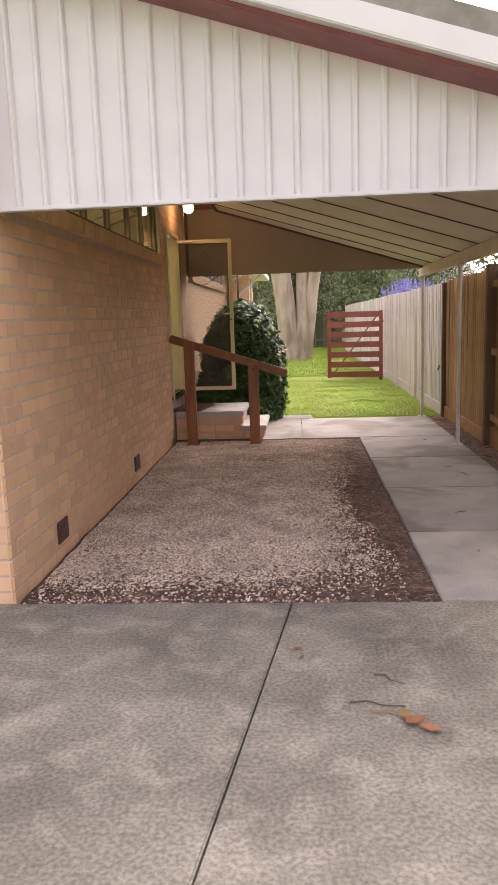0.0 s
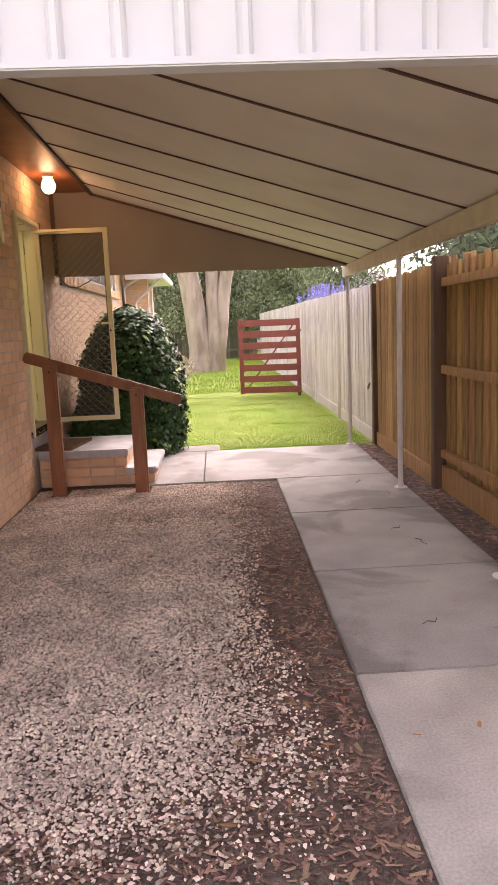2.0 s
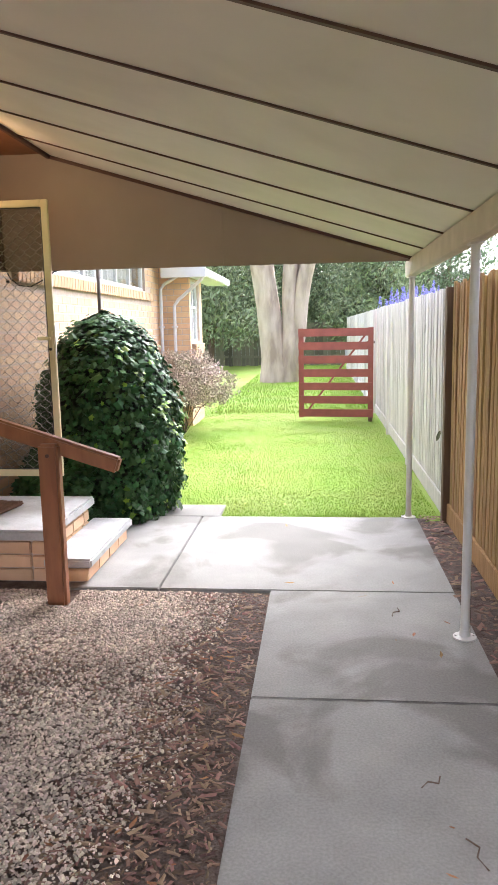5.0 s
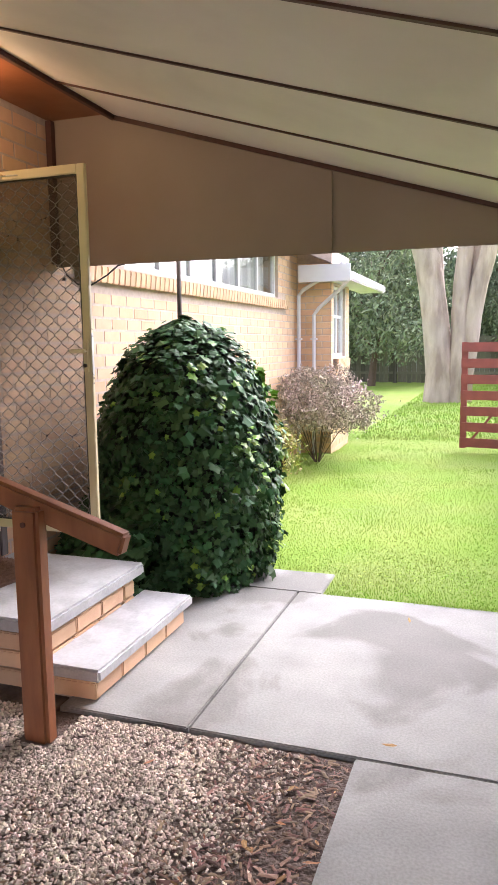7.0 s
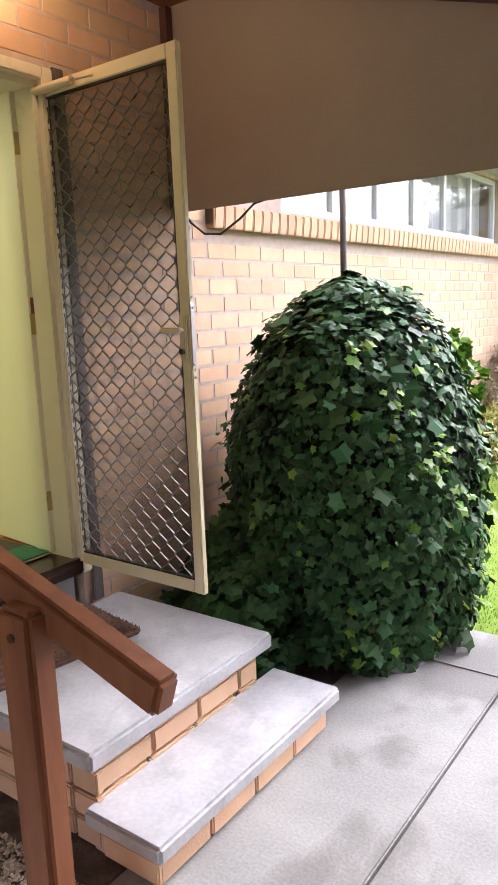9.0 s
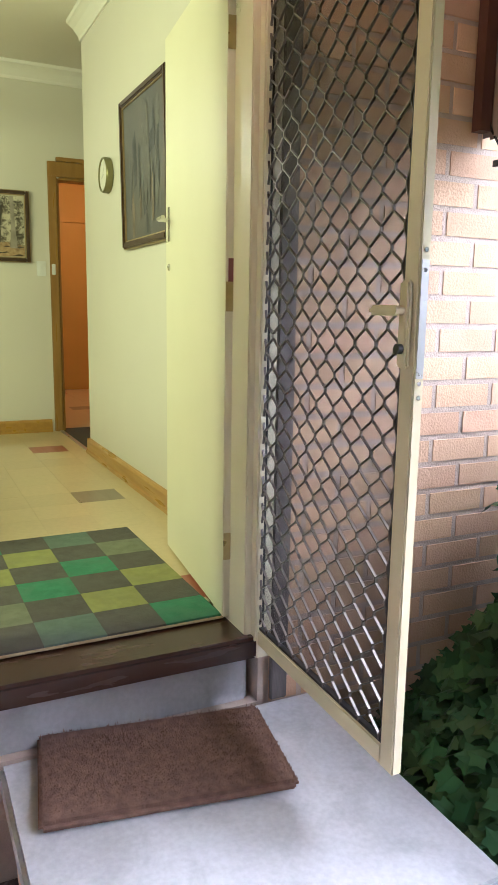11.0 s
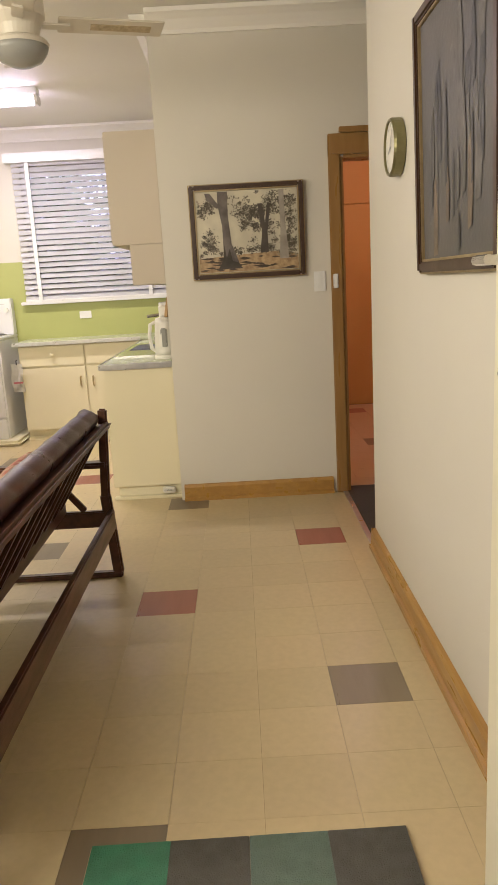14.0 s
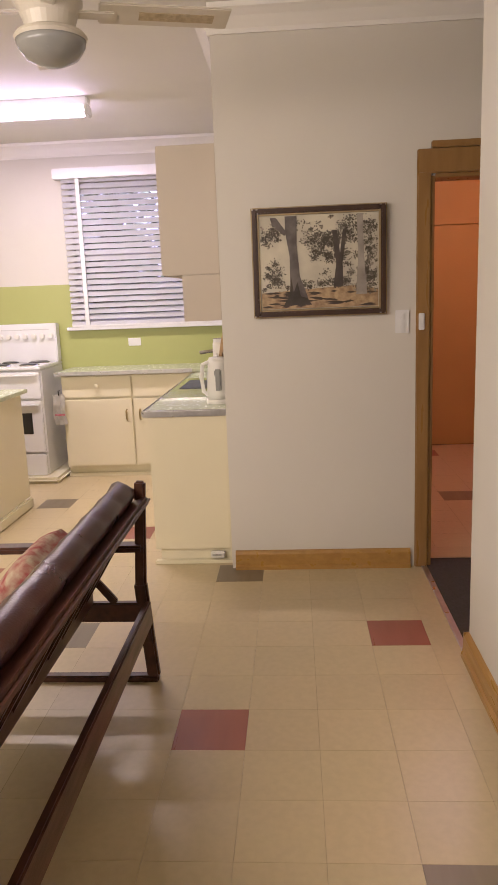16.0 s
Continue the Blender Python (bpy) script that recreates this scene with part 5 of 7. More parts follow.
def sink_bench():
    t = thing("sink_cabinet", "cream painted end panel of the sink bench", "cabinet")
    part("body", box((-7.99, 8.885, FL + 0.09), (-5.925, YK - 0.002, 1.462)), CABINET, t)
    part("plinth", box((-7.99, 8.90, FL), (-5.94, YK - 0.002, FL + 0.088)), CABINET, t)
    part("end_panel", box((-5.925, 8.875, FL + 0.085), (-5.912, YK - 0.012, 1.462), 0.003), CABINET, t)
    part("cover_strip", box((-5.925, YK - 0.012, FL + 0.085), (-5.895, YK - 0.002, 1.462), 0.002), CABINET, t)
    part("plinth_strip", box((-5.94, 8.87, FL), (-5.90, YK - 0.004, FL + 0.02), 0.004), CABINET, t)
    c = part("door_catch", box((-5.935, 9.19, FL + 0.03), (-5.905, 9.27, FL + 0.07), 0.006), PLASTIC_WHITE, t, "white plastic catch")
    part("spring", rod((-5.903, 9.20, FL + 0.05), (-5.903, 9.25, FL + 0.05), 0.006), ALU, c)
    w = thing("worktop", "green laminate sink worktop with rounded aluminium edge", "worktop")
    part("slab", box((-7.99, 8.86, 1.464), (-5.905, YK - 0.002, 1.494), 0.004), LAMINATE, w)
    bm = box((-5.905, 8.845, 1.46), (-5.89, YK - 0.002, 1.498), 0.006)
    box((-7.99, 8.845, 1.46), (-5.905, 8.859, 1.498), 0.006, bm)
    part("edging", bm, ALU, w)
    s = thing("sink", "stainless steel sink with a raised rim", "sink", pose(-6.88, 9.07, 1.494))
    bm = box((-0.55, -0.2, 0.0), (0.55, 0.2, 0.012), 0.005)
    part("rim", bm, CHROME, s)
    # Flat black sheet for the bowl; the shade of its depth is only colour.
    part("bowl", box((-0.4, -0.15, 0.0125), (0.1, 0.15, 0.014)), BLACK, s)
    part("tap", tube([(0.25, 0.16, 0.0), (0.25, 0.16, 0.22), (0.25, 0.12, 0.27), (0.25, 0.02, 0.26)], 0.011), CHROME, s)


sink_bench()


BEIGE = material("beige_cupboard_paint", (0.56, 0.49, 0.39), 0.5, scale=2, amount=0.15, bump=0.03)


def overhead_cupboard():
    t = thing("overhead_cupboard", "beige painted overhead cupboard with a shallow shelf below", "cupboard")
    part("body", box((XK + 0.01, 9.012, 2.215), (-5.87, YK - 0.002, 2.86), 0.004), BEIGE, t)
    part("lower_shelf", box((XK + 0.01, 9.115, 1.975), (-5.872, YK - 0.002, 2.214), 0.004), BEIGE, t)
    part("edge_strip", box((-5.9, YK - 0.006, 1.49), (-5.893, YK - 0.002, 2.2)), BROWN_TRIM, t)
    for k in range(3):
        part("door", box((-8.2 + k * 0.77, 9.003, 2.23), (-7.45 + k * 0.77, 9.0115, 2.845), 0.003), BEIGE, t)


overhead_cupboard()


def stove():
    t = thing("stove", "white enamel upright electric stove with raised control panel", "stove", pose(-8.54, 7.01, FL + 0.055))
    D, W = 0.61, 0.56
    part("body", box((0, 0, 0), (D - 0.03, W, 0.90), 0.006), ENAMEL, t)
    part("hob", box((0.0, -0.004, 0.902), (D, W + 0.004, 0.93), 0.008), ENAMEL, t)
    for x, y, r in ((0.18, 0.15, 0.075), (0.18, 0.41, 0.09), (0.43, 0.15, 0.09), (0.43, 0.41, 0.075)):
        p = part("hotplate", lathe([(r, 0.93), (r, 0.938), (r * 0.8, 0.944), (0.0, 0.942)], n=24, m=pose(x, y, 0)), BLACK, t)
        part("ring", lathe([(r + 0.014, 0.931), (r + 0.012, 0.936), (r + 0.002, 0.936)], n=24, m=pose(x, y, 0)), CHROME, p)
    b = part("control_panel", box((0.0, 0.0, 0.93), (0.10, W, 1.27), 0.008), ENAMEL, t, "white control panel")
    for k in range(7):
        part("knob", rod((0.10, 0.05 + k * 0.077, 1.16), (0.125, 0.05 + k * 0.077, 1.16), 0.022, n=16), PLASTIC_WHITE, b)
    part("print_strip", box((0.1, 0.06, 1.215), (0.1015, W - 0.06, 1.222)), ALU, b)
    g = part("grill_door", box((D - 0.03, 0.01, 0.66), (D, W - 0.01, 0.885), 0.006), ENAMEL, t)
    part("grill_handle", box((D, 0.03, 0.85), (D + 0.025, W - 0.03, 0.865), 0.004), ENAMEL, g)
    o = part("oven_door", box((D - 0.03, 0.01, 0.20), (D, W - 0.01, 0.645), 0.006), ENAMEL, t)
    part("oven_window", box((D, 0.13, 0.36), (D + 0.003, W - 0.10, 0.54)), BLACK, o, "dark oven glass")
    part("oven_handle", box((D, 0.03, 0.60), (D + 0.025, W - 0.03, 0.615), 0.004), ENAMEL, o)
    part("drawer", box((D - 0.03, 0.01, 0.0), (D, W - 0.01, 0.185), 0.006), ENAMEL, t)
    structure("stove_plinth", box((XK + 0.002, 6.76, FL), (-7.83, 7.69, FL + 0.052), 0.03), CABINET, "low cream plinth under the stove", "plinth")


stove()
t = thing("tea_towel", "white tea towel with pink stripe hanging beside the cabinet", "towel", pose(-8.03, 7.675, 1.34))
bm = bmesh.new()
for j in range(9):
    for i in range(5):
        bm.verts.new((0.012 + 0.012 * math.sin(i * 1.9 + j * 0.4), -0.045 + i * 0.026 + 0.006 * math.sin(j), -0.26 * j / 8))
bm.verts.ensure_lookup_table()
for j in range(8):
    for i in range(4):
        bm.faces.new([bm.verts[k] for k in (j * 5 + i, j * 5 + i + 1, j * 5 + i + 6, j * 5 + i + 5)])
bmesh.ops.solidify(bm, geom=bm.faces[:], thickness=0.008)
part("cloth", bm, PLASTIC_WHITE, t)
part("stripe", box((0.028, -0.03, -0.18), (0.034, 0.055, -0.165)), paint("pink_stripe", (0.5, 0.15, 0.17)), t)
part("hook", tube([(-0.01, 0.01, 0.03), (0.02, 0.01, 0.03), (0.02, 0.01, -0.01)], 0.005), BLACK, t)


def kettle():
    t = thing("kettle", "white plastic jug kettle on the sink worktop", "kettle", pose(-6.16, 9.245, 1.494))
    part("base", lathe([(0.066, 0.0), (0.068, 0.012), (0.062, 0.025)], n=24), PLASTIC_WHITE, t)
    part("body", lathe([(0.060, 0.025), (0.062, 0.06), (0.054, 0.18), (0.05, 0.23), (0.048, 0.25)], n=24), PLASTIC_WHITE, t, smooth=True)
    part("lid", lathe([(0.048, 0.25), (0.042, 0.265), (0.012, 0.27), (0.01, 0.285), (0.0, 0.286)], n=24), PLASTIC_WHITE, t)
    part("handle", tube([(0.01, -0.045, 0.24), (0.01, -0.08, 0.225), (0.01, -0.09, 0.15), (0.01, -0.08, 0.07), (0.01, -0.055, 0.05)], 0.012), PLASTIC_WHITE, t)
    part("water_window", box((0.035, -0.012, 0.07), (0.062, 0.03, 0.20), 0.008), FROST, t, "smoky translucent water window")
    part("spout", box((-0.02, 0.045, 0.19), (0.02, 0.085, 0.235), 0.01), PLASTIC_WHITE, t)
    b = thing("chopping_board", "round wooden board leaning on the kitchen wall", "chopping board", pose(-6.3, 9.285, 1.494))
    part("board", lathe([(0.13, 0.0), (0.13, 0.018)], n=30, m=pose(0, 0.0, 0.31, 80, 0, 0)), ROUND_WOOD, b)
    part("rest", box((-0.05, -0.03, 0.0), (0.05, 0.02, 0.19), 0.01), ROUND_WOOD, b)
    c = thing("canister", "tall white canister beside the kettle", "canister", pose(-6.36, 9.255, 1.494))
    part("body", lathe([(0.05, 0.0), (0.05, 0.33), (0.046, 0.34)], n=20), PLASTIC_WHITE, c)
    part("lid", lathe([(0.047, 0.34), (0.047, 0.36), (0.0, 0.365)], n=20), ENAMEL, c)
    p = thing("metal_jug", "small steel jug near the sink", "jug", pose(-6.52, 9.235, 1.494))
    part("body", lathe([(0.05, 0.0), (0.06, 0.05), (0.05, 0.14), (0.055, 0.17)], n=20), CHROME, p, smooth=True)
    part("handle", tube([(0, -0.05, 0.14), (0, -0.09, 0.12), (0, -0.085, 0.05), (0, -0.055, 0.04)], 0.006), CHROME, p)


ROUND_WOOD = material("pale_board_wood", (0.52, 0.33, 0.14), 0.5, scale=6, stretch=(1, 6, 1), bump=0.05)
kettle()


def island():
    t = thing("island_cabinet", "pale yellow kitchen island cabinet with a moulded base", "cabinet")
    part("body", box((-7.15, 6.1, FL + 0.08), (-6.54, 7.69, 1.462), 0.004), CABINET, t)
    part("plinth", box((-7.16, 6.09, FL), (-6.515, 7.71, FL + 0.08), 0.012), CABINET, t)
    w = thing("worktop", "green laminate island worktop with metal edge", "worktop")
    part("slab", box((-7.19, 6.05, 1.464), (-6.505, 7.73, 1.492), 0.004), LAMINATE, w)
    part("edging", box((-6.505, 6.05, 1.46), (-6.49, 7.73, 1.496), 0.005), ALU, w)


island()


def sofa():
    """Timber show-frame sofa whose slatted back faces the door."""
    x0, x1 = -4.615, -2.685
    t = thing("sofa", "dark teak slat-back sofa with burgundy leather cushions", "sofa")
    for x, s in ((x0, 1), (x1, -1)):
        leg = part("rear_leg", beam((x, 9.105, FL + 0.02), (x, 9.075, 1.02), 0.034, 0.05, 0.008), DARK_WOOD, t, "tapered teak leg")
        part("back_post", beam((x, 9.075, 0.98), (x, 9.10, 1.425), 0.03, 0.042, 0.008), DARK_WOOD, t)
        part("front_leg", beam((x, 8.42, FL + 0.02), (x, 8.47, 1.16), 0.034, 0.05, 0.008), DARK_WOOD, t)
        part("runner", box((x - 0.02, 8.36, FL), (x + 0.02, 9.125, FL + 0.028), 0.006), DARK_WOOD, t)
        part("armrest", box((x - 0.035, 8.34, 1.15), (x + 0.035, 9.10, 1.178), 0.01), DARK_WOOD, t)
        part("side_rail", box((x - 0.016, 8.45, 0.86), (x + 0.016, 9.10, 0.94), 0.006), DARK_WOOD, t)
        part("arm_strut", beam((x + s * 0.03, 8.98, 0.95), (x + s * 0.03, 8.82, 1.15), 0.02, 0.03, 0.004), DARK_WOOD, t)
    part("back_stretcher", box((x0, 9.085, 0.845), (x1, 9.112, 0.945), 0.006), DARK_WOOD, t, "broad teak back stretcher")
    part("front_stretcher", box((x0, 8.44, 0.85), (x1, 8.47, 0.93), 0.006), DARK_WOOD, t)
    part("top_rail", beam((x0 - 0.01, 9.10, 1.345), (x1 + 0.01, 9.10, 1.345), 0.03, 0.075, 0.012, up=(0, 1, 0.3)), DARK_WOOD, t, "shaped teak top rail")
    part("seat_rail", box((x0, 8.85, 0.93), (x1, 8.885, 0.99), 0.006), DARK_WOOD, t)
    n = 13
    for k in range(n):
        x = x0 + 0.08 + (x1 - x0 - 0.16) * k / (n - 1)
        part("slat", beam((x, 8.868, 0.96), (x, 9.092, 1.33), 0.014, 0.036, 0.004, up=(1, 0, 0)), DARK_WOOD, t)
    a, b = x0 + 0.03, x1 - 0.018
    c = part("back_cushion", padded_band(a, b, 0.095, 0.475, 9), LEATHER, t, "long padded burgundy leather back cushion", m=pose(0, 8.85, 0.995, -32.0), smooth=True)
    part("piping", tube([(a + 0.012, -0.006, 0.04), (a + 0.012, -0.006, 0.44), (a + 0.03, -0.010, 0.46), (b - 0.03, -0.010, 0.46), (b - 0.012, -0.006, 0.44), (b - 0.012, -0.006, 0.04)], 0.005, n=6), LEATHER, c)
    for k in range(3):
        a = x0 + 0.03 + k * (x1 - x0 - 0.06) / 3
        b = a + (x1 - x0 - 0.06) / 3 - 0.012
        part("seat_cushion", cushion(a, b, 8.36, 8.80, 0.93, 1.06), LEATHER, t, "burgundy leather seat cushion", smooth=True)
    c = thing("cushion", "small patterned red and cream woven cushion on the sofa", "cushion", pose(-4.36, 8.58, 1.06, -40, 0, 0))
    part("cover", cushion(-0.19, 0.19, 0.0, 0.12, 0.0, 0.30), KILIM, c, smooth=True)


def padded_band(x0, x1, thick, high, panels):
    """One long back cushion with shallow stitched channels across it; its back lies at y 0."""
    bm = bmesh.new()
    prof = [(0.0, 0.0), (0.0, 0.25), (0.0, 0.5), (0.0, 0.75), (-0.02, 0.95), (-0.16, 0.995), (-0.5, 1.0), (-0.84, 0.99), (-1.0, 0.93), (-1.0, 0.5), (-0.98, 0.06), (-0.85, 0.0)]
    n = panels * 8
    rings = []
    for i in range(n + 1):
        x = x0 + (x1 - x0) * i / n
        f = i / 8 - math.floor(i / 8)
        puff = 0.004 * math.sin(math.pi * f) ** 0.6 if 0 < i < n else -0.006
        rings.append([bm.verts.new((x, v * thick + (puff if v < -0.8 else 0.35 * puff * (w > 0.2)), w * high + (puff if w > 0.94 else 0))) for v, w in prof])
    k = len(prof)
    for p, q in zip(rings, rings[1:]):
        for j in range(k):
            bm.faces.new((p[j], p[(j + 1) % k], q[(j + 1) % k], q[j]))
    bm.faces.new(rings[0])
    bm.faces.new(rings[-1])
    bmesh.ops.recalc_face_normals(bm, faces=bm.faces[:])
    return bm


def cushion(x0, x1, y0, y1, z0, z1):
    bm = box((x0, y0, z0), (x1, y1, z1))
    bmesh.ops.subdivide_edges(bm, edges=bm.edges[:], cuts=5, use_grid_fill=True)
    mid = Vector(((x0 + x1) / 2, (y0 + y1) / 2, (z0 + z1) / 2))
    half = [(b - a) / 2 for a, b in ((x0, x1), (y0, y1), (z0, z1))]
    thin = half.index(min(half))
    for v in bm.verts:
        d = [(v.co[i] - mid[i]) / half[i] for i in range(3)]
        f = 1.0
        for i in range(3):
            if i != thin:
                f *= 1 - 0.30 * abs(d[i]) ** 7
        v.co[thin] = mid[thin] + half[thin] * d[thin] * f
        for i in range(3):
            if i != thin:
                v.co[i] -= 0.012 * (abs(d[thin]) > 0.9) * (abs(d[i]) > 0.9) * (1 if d[i] > 0 else -1)
    return bm


KILIM = material("kilim_weave", (0.3, 0.06, 0.05), 0.95, other=(0.45, 0.36, 0.24), scale=22, amount=1.0, grain=200, bump=0.6)
sofa()

# vinyl floor tiles, a coloured one at every third joint
TX, TY, OX, OY = 0.2447, 0.25, -4.404, 9.245
cream = mesh_of("tile", box((0.0004, 0.0004, -0.004), (TX - 0.0004, TY - 0.0004, 0.0)), TILE_CREAM)
tones = {}
for nm, mat in (("red", TILE_RED), ("grey", TILE_GREY)):
    tones[nm] = cream.copy()
    tones[nm].materials[0] = mat
floor_ob = bpy.data.objects["floor"]
far_v, far_f = [], []
count = 0
for i in range(-19, 11):
    for j in range(-20, 19):
        x, y = OX + i * TX, OY + j * TY
        if x < (XK if y < YK else XH) - 0.02 or x > XI - 0.26 or y < 4.2 or y > 13.8 or (y > YR - 0.1 and x > XB - 0.05):
            continue
        a, b = i // 3, j // 3
        kind = None
        if i % 3 == 0 and j % 3 == 0 and (a + b) % 2 == 0:
            kind = "red" if ((a + b) // 2) % 2 == 0 else "grey"
        me = tones[kind] if kind else cream
        near = x > -6.3 and 8.6 < y < 10.6
        if near or kind:
            part("tile", me, None, floor_ob, m=pose(x, y, FL))
        else:
            k = len(far_v)
            far_v += [(x + dx, y + dy, FL) for dx, dy in ((0.0005, 0.0005), (TX - 0.0005, 0.0005), (TX - 0.0005, TY - 0.0005), (0.0005, TY - 0.0005))]
            far_f.append((k, k + 1, k + 2, k + 3))
tagged(raw("far_tiles", far_v, far_f, TILE_CREAM, floor_ob), kind="stuff")

# ---------------------------------------------------------------- fences and gate
FX = 2.16


def fence_rails_side():
    """Paling fence seen from its rail side, up to the dark post."""
    t = thing("paling_fence", "brown treated pine paling fence with exposed rails", "fence")
    rnd = random.Random(2)
    me = mesh_of("paling", box((0, 0, 0), (0.018, 0.1, 1.80), 0.003), FENCE_PART)
    me2 = mesh_of("paling", box((0, 0, 0), (0.018, 0.1, 1.84), 0.003), FENCE_PART)
    y, k = 2.0, 0
    while y < 8.46:
        part("paling", me if rnd.random() < 0.5 else me2, FENCE_PART, t, m=pose(FX + 0.075 + (0.019 if k % 2 else 0), y, 0.20 + rnd.uniform(-0.012, 0.012), 0, 0, rnd.uniform(-0.5, 0.5)))
        y += 0.076
        k += 1
    for z in (0.30, 1.05, 1.80):
        part("rail", box((FX + 0.02, 2.0, z), (FX + 0.072, 8.46, z + 0.075), 0.005), FENCE_NEW, t)
    part("plinth_board", box((FX + 0.03, 2.0, 0.01), (FX + 0.066, 8.46, 0.23), 0.004), FENCE_NEW, t)
    for y in (3.75, 6.1):
        part("post", box((FX + 0.075 + 0.04, y, -0.1), (FX + 0.22, y + 0.1, 2.0), 0.005), POST_DARK, t)
    for y in (8.47,):
        part("post", box((FX - 0.03, y, -0.1), (FX + 0.10, y + 0.11, 2.06), 0.008), POST_DARK, t, "weathered dark post with a pale top")
    return t


def fence_paling_side(name, label, y0, y1, z_top, mat, plinth_mat, post_ys, step, seed):
    t = thing("paling_fence", label, "fence")
    rnd = random.Random(seed)
    me = mesh_of("paling", box((0, 0, 0), (0.02, step * 0.76, z_top - 0.16), 0.004), mat)
    y = y0
    while y < y1 - 0.05:
        part("paling", me, mat, t, m=pose(FX + 0.012 + rnd.uniform(0, 0.004), y, 0.16 + rnd.uniform(-0.015, 0.012), 0, rnd.uniform(-0.3, 0.3), 0))
        y += step
    # One flat sheet behind the gaps; dark on brown fence as painted gap shade.
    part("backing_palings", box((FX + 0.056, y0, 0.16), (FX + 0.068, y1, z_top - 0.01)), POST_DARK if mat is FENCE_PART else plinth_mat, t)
    part("plinth_board", box((FX + 0.0, y0, 0.0), (FX + 0.03, y1, 0.165), 0.004), plinth_mat, t)
    for y in post_ys:
        part("post", box((FX - 0.035, y, -0.1), (FX + 0.10, y + 0.10, z_top - 0.03), 0.006), POST_DARK if mat is FENCE_PART else FENCE_OLD, t)


fence_rails_side()
fence_paling_side("b", "brown treated pine fence with palings facing the path", 8.60, 10.98, 2.0, FENCE_PART, FENCE_NEW, (10.98,), 0.103, 3)
fence_paling_side("c", "weathered pale grey paling fence beside the lawn", 11.10, 34.0, 1.98, FENCE_OLD, FENCE_OLD, (13.6, 16.2, 19.0, 22.0, 25.5, 29.0), 0.115, 4)


def gate():
    t = thing("gate", "red-oxide painted timber slat gate standing on the lawn", "gate", pose(0.715, 17.98, 0.06, 0, 0, -9.0))
    W, H = 1.33, 1.58
    n = 7
    for k in range(n):
        z = k * (H - 0.145) / (n - 1)
        part("slat", box((0, -0.012, z), (W, 0.012, z + 0.138), 0.004), GATE_RED, t)
    for x in (0.0, W - 0.09):
        part("stile", box((x, 0.012, -0.02), (x + 0.09, 0.05, H), 0.004), GATE_RED, t)
    part("brace", beam((0.12, 0.03, 0.05), (W - 0.12, 0.03, H - 0.1), 0.03, 0.08, 0.004, up=(0, 1, 0)), GATE_RED, t, "diagonal brace")
    part("hinge_strap", box((W - 0.12, 0.05, 1.30), (W + 0.02, 0.056, 1.34)), POST_DARK, t)
    part("foot_block", box((W - 0.08, -0.03, -0.075), (W - 0.01, 0.05, 0.0)), POST_DARK, t)


gate()


def far_fence():
    t = thing("rear_fence", "dark weathered timber fence at the end of the yard", "fence")
    me = mesh_of("paling", box((0, 0, 0), (0.185, 0.02, 1.85), 0.004), FENCE_FAR)
    x = -9.0
    k = 0
    while x < 2.15:
        part("paling", me, FENCE_FAR, t, m=pose(x, 37.0 + (k % 2) * 0.02, 0.0 + 0.02 * math.sin(k * 2.3)))
        x += 0.19
        k += 1
    for z in (0.35, 1.5):
        part("rail", box((-9, 36.93, z), (2.15, 36.99, z + 0.09)), FENCE_FAR, t)
    for x in (-7.5, -5.2, -2.9, -0.6, 1.6):
        part("post", box((x, 36.84, -0.1), (x + 0.11, 36.93, 1.88), 0.005), FENCE_FAR, t)


far_fence()
structure("lawn_rear", ground_grid(-14, -1.62, 23.6, 60, 10, 30, lambda x, y: -0.015), GRASS_SOIL, "green rear lawn behind the house", "lawn")


# ---------------------------------------------------------------- plants
def leaf_cloud(name, sites, mat, parent, outline, fold=0.25, label=""):
    """Many flat leaves in one mesh. sites: (place, normal, turn, size). outline: leaf shape as (u, v)."""
    vs, fs = [], []
    n = len(outline)
    for p, nor, turn, size in sites:
        nor = Vector(nor).normalized()
        u = nor.orthogonal().normalized()
        u = Matrix.Rotation(turn, 3, nor) @ u
        v = nor.cross(u)
        k = len(vs)
        vs.append(tuple(Vector(p)))
        for a, b in outline:
            vs.append(tuple(Vector(p) + (u * a + v * b - nor * fold * abs(a)) * size))
        for i in range(n):
            fs.append((k, k + 1 + i, k + 1 + (i + 1) % n))
    return raw(name, vs, fs, mat, parent, label)


IVY_SHAPE = [(0.0, 0.64), (0.19, 0.32), (0.50, 0.28), (0.38, 0.0), (0.42, -0.34), (0.0, -0.26), (-0.42, -0.34), (-0.38, 0.0), (-0.50, 0.28), (-0.19, 0.32)]
OVAL = [(0.0, 0.6), (0.16, 0.2), (0.14, -0.3), (0.0, -0.5), (-0.14, -0.3), (-0.16, 0.2)]
SPEAR = [(0.0, 0.7), (0.07, 0.0), (0.0, -0.6), (-0.07, 0.0)]


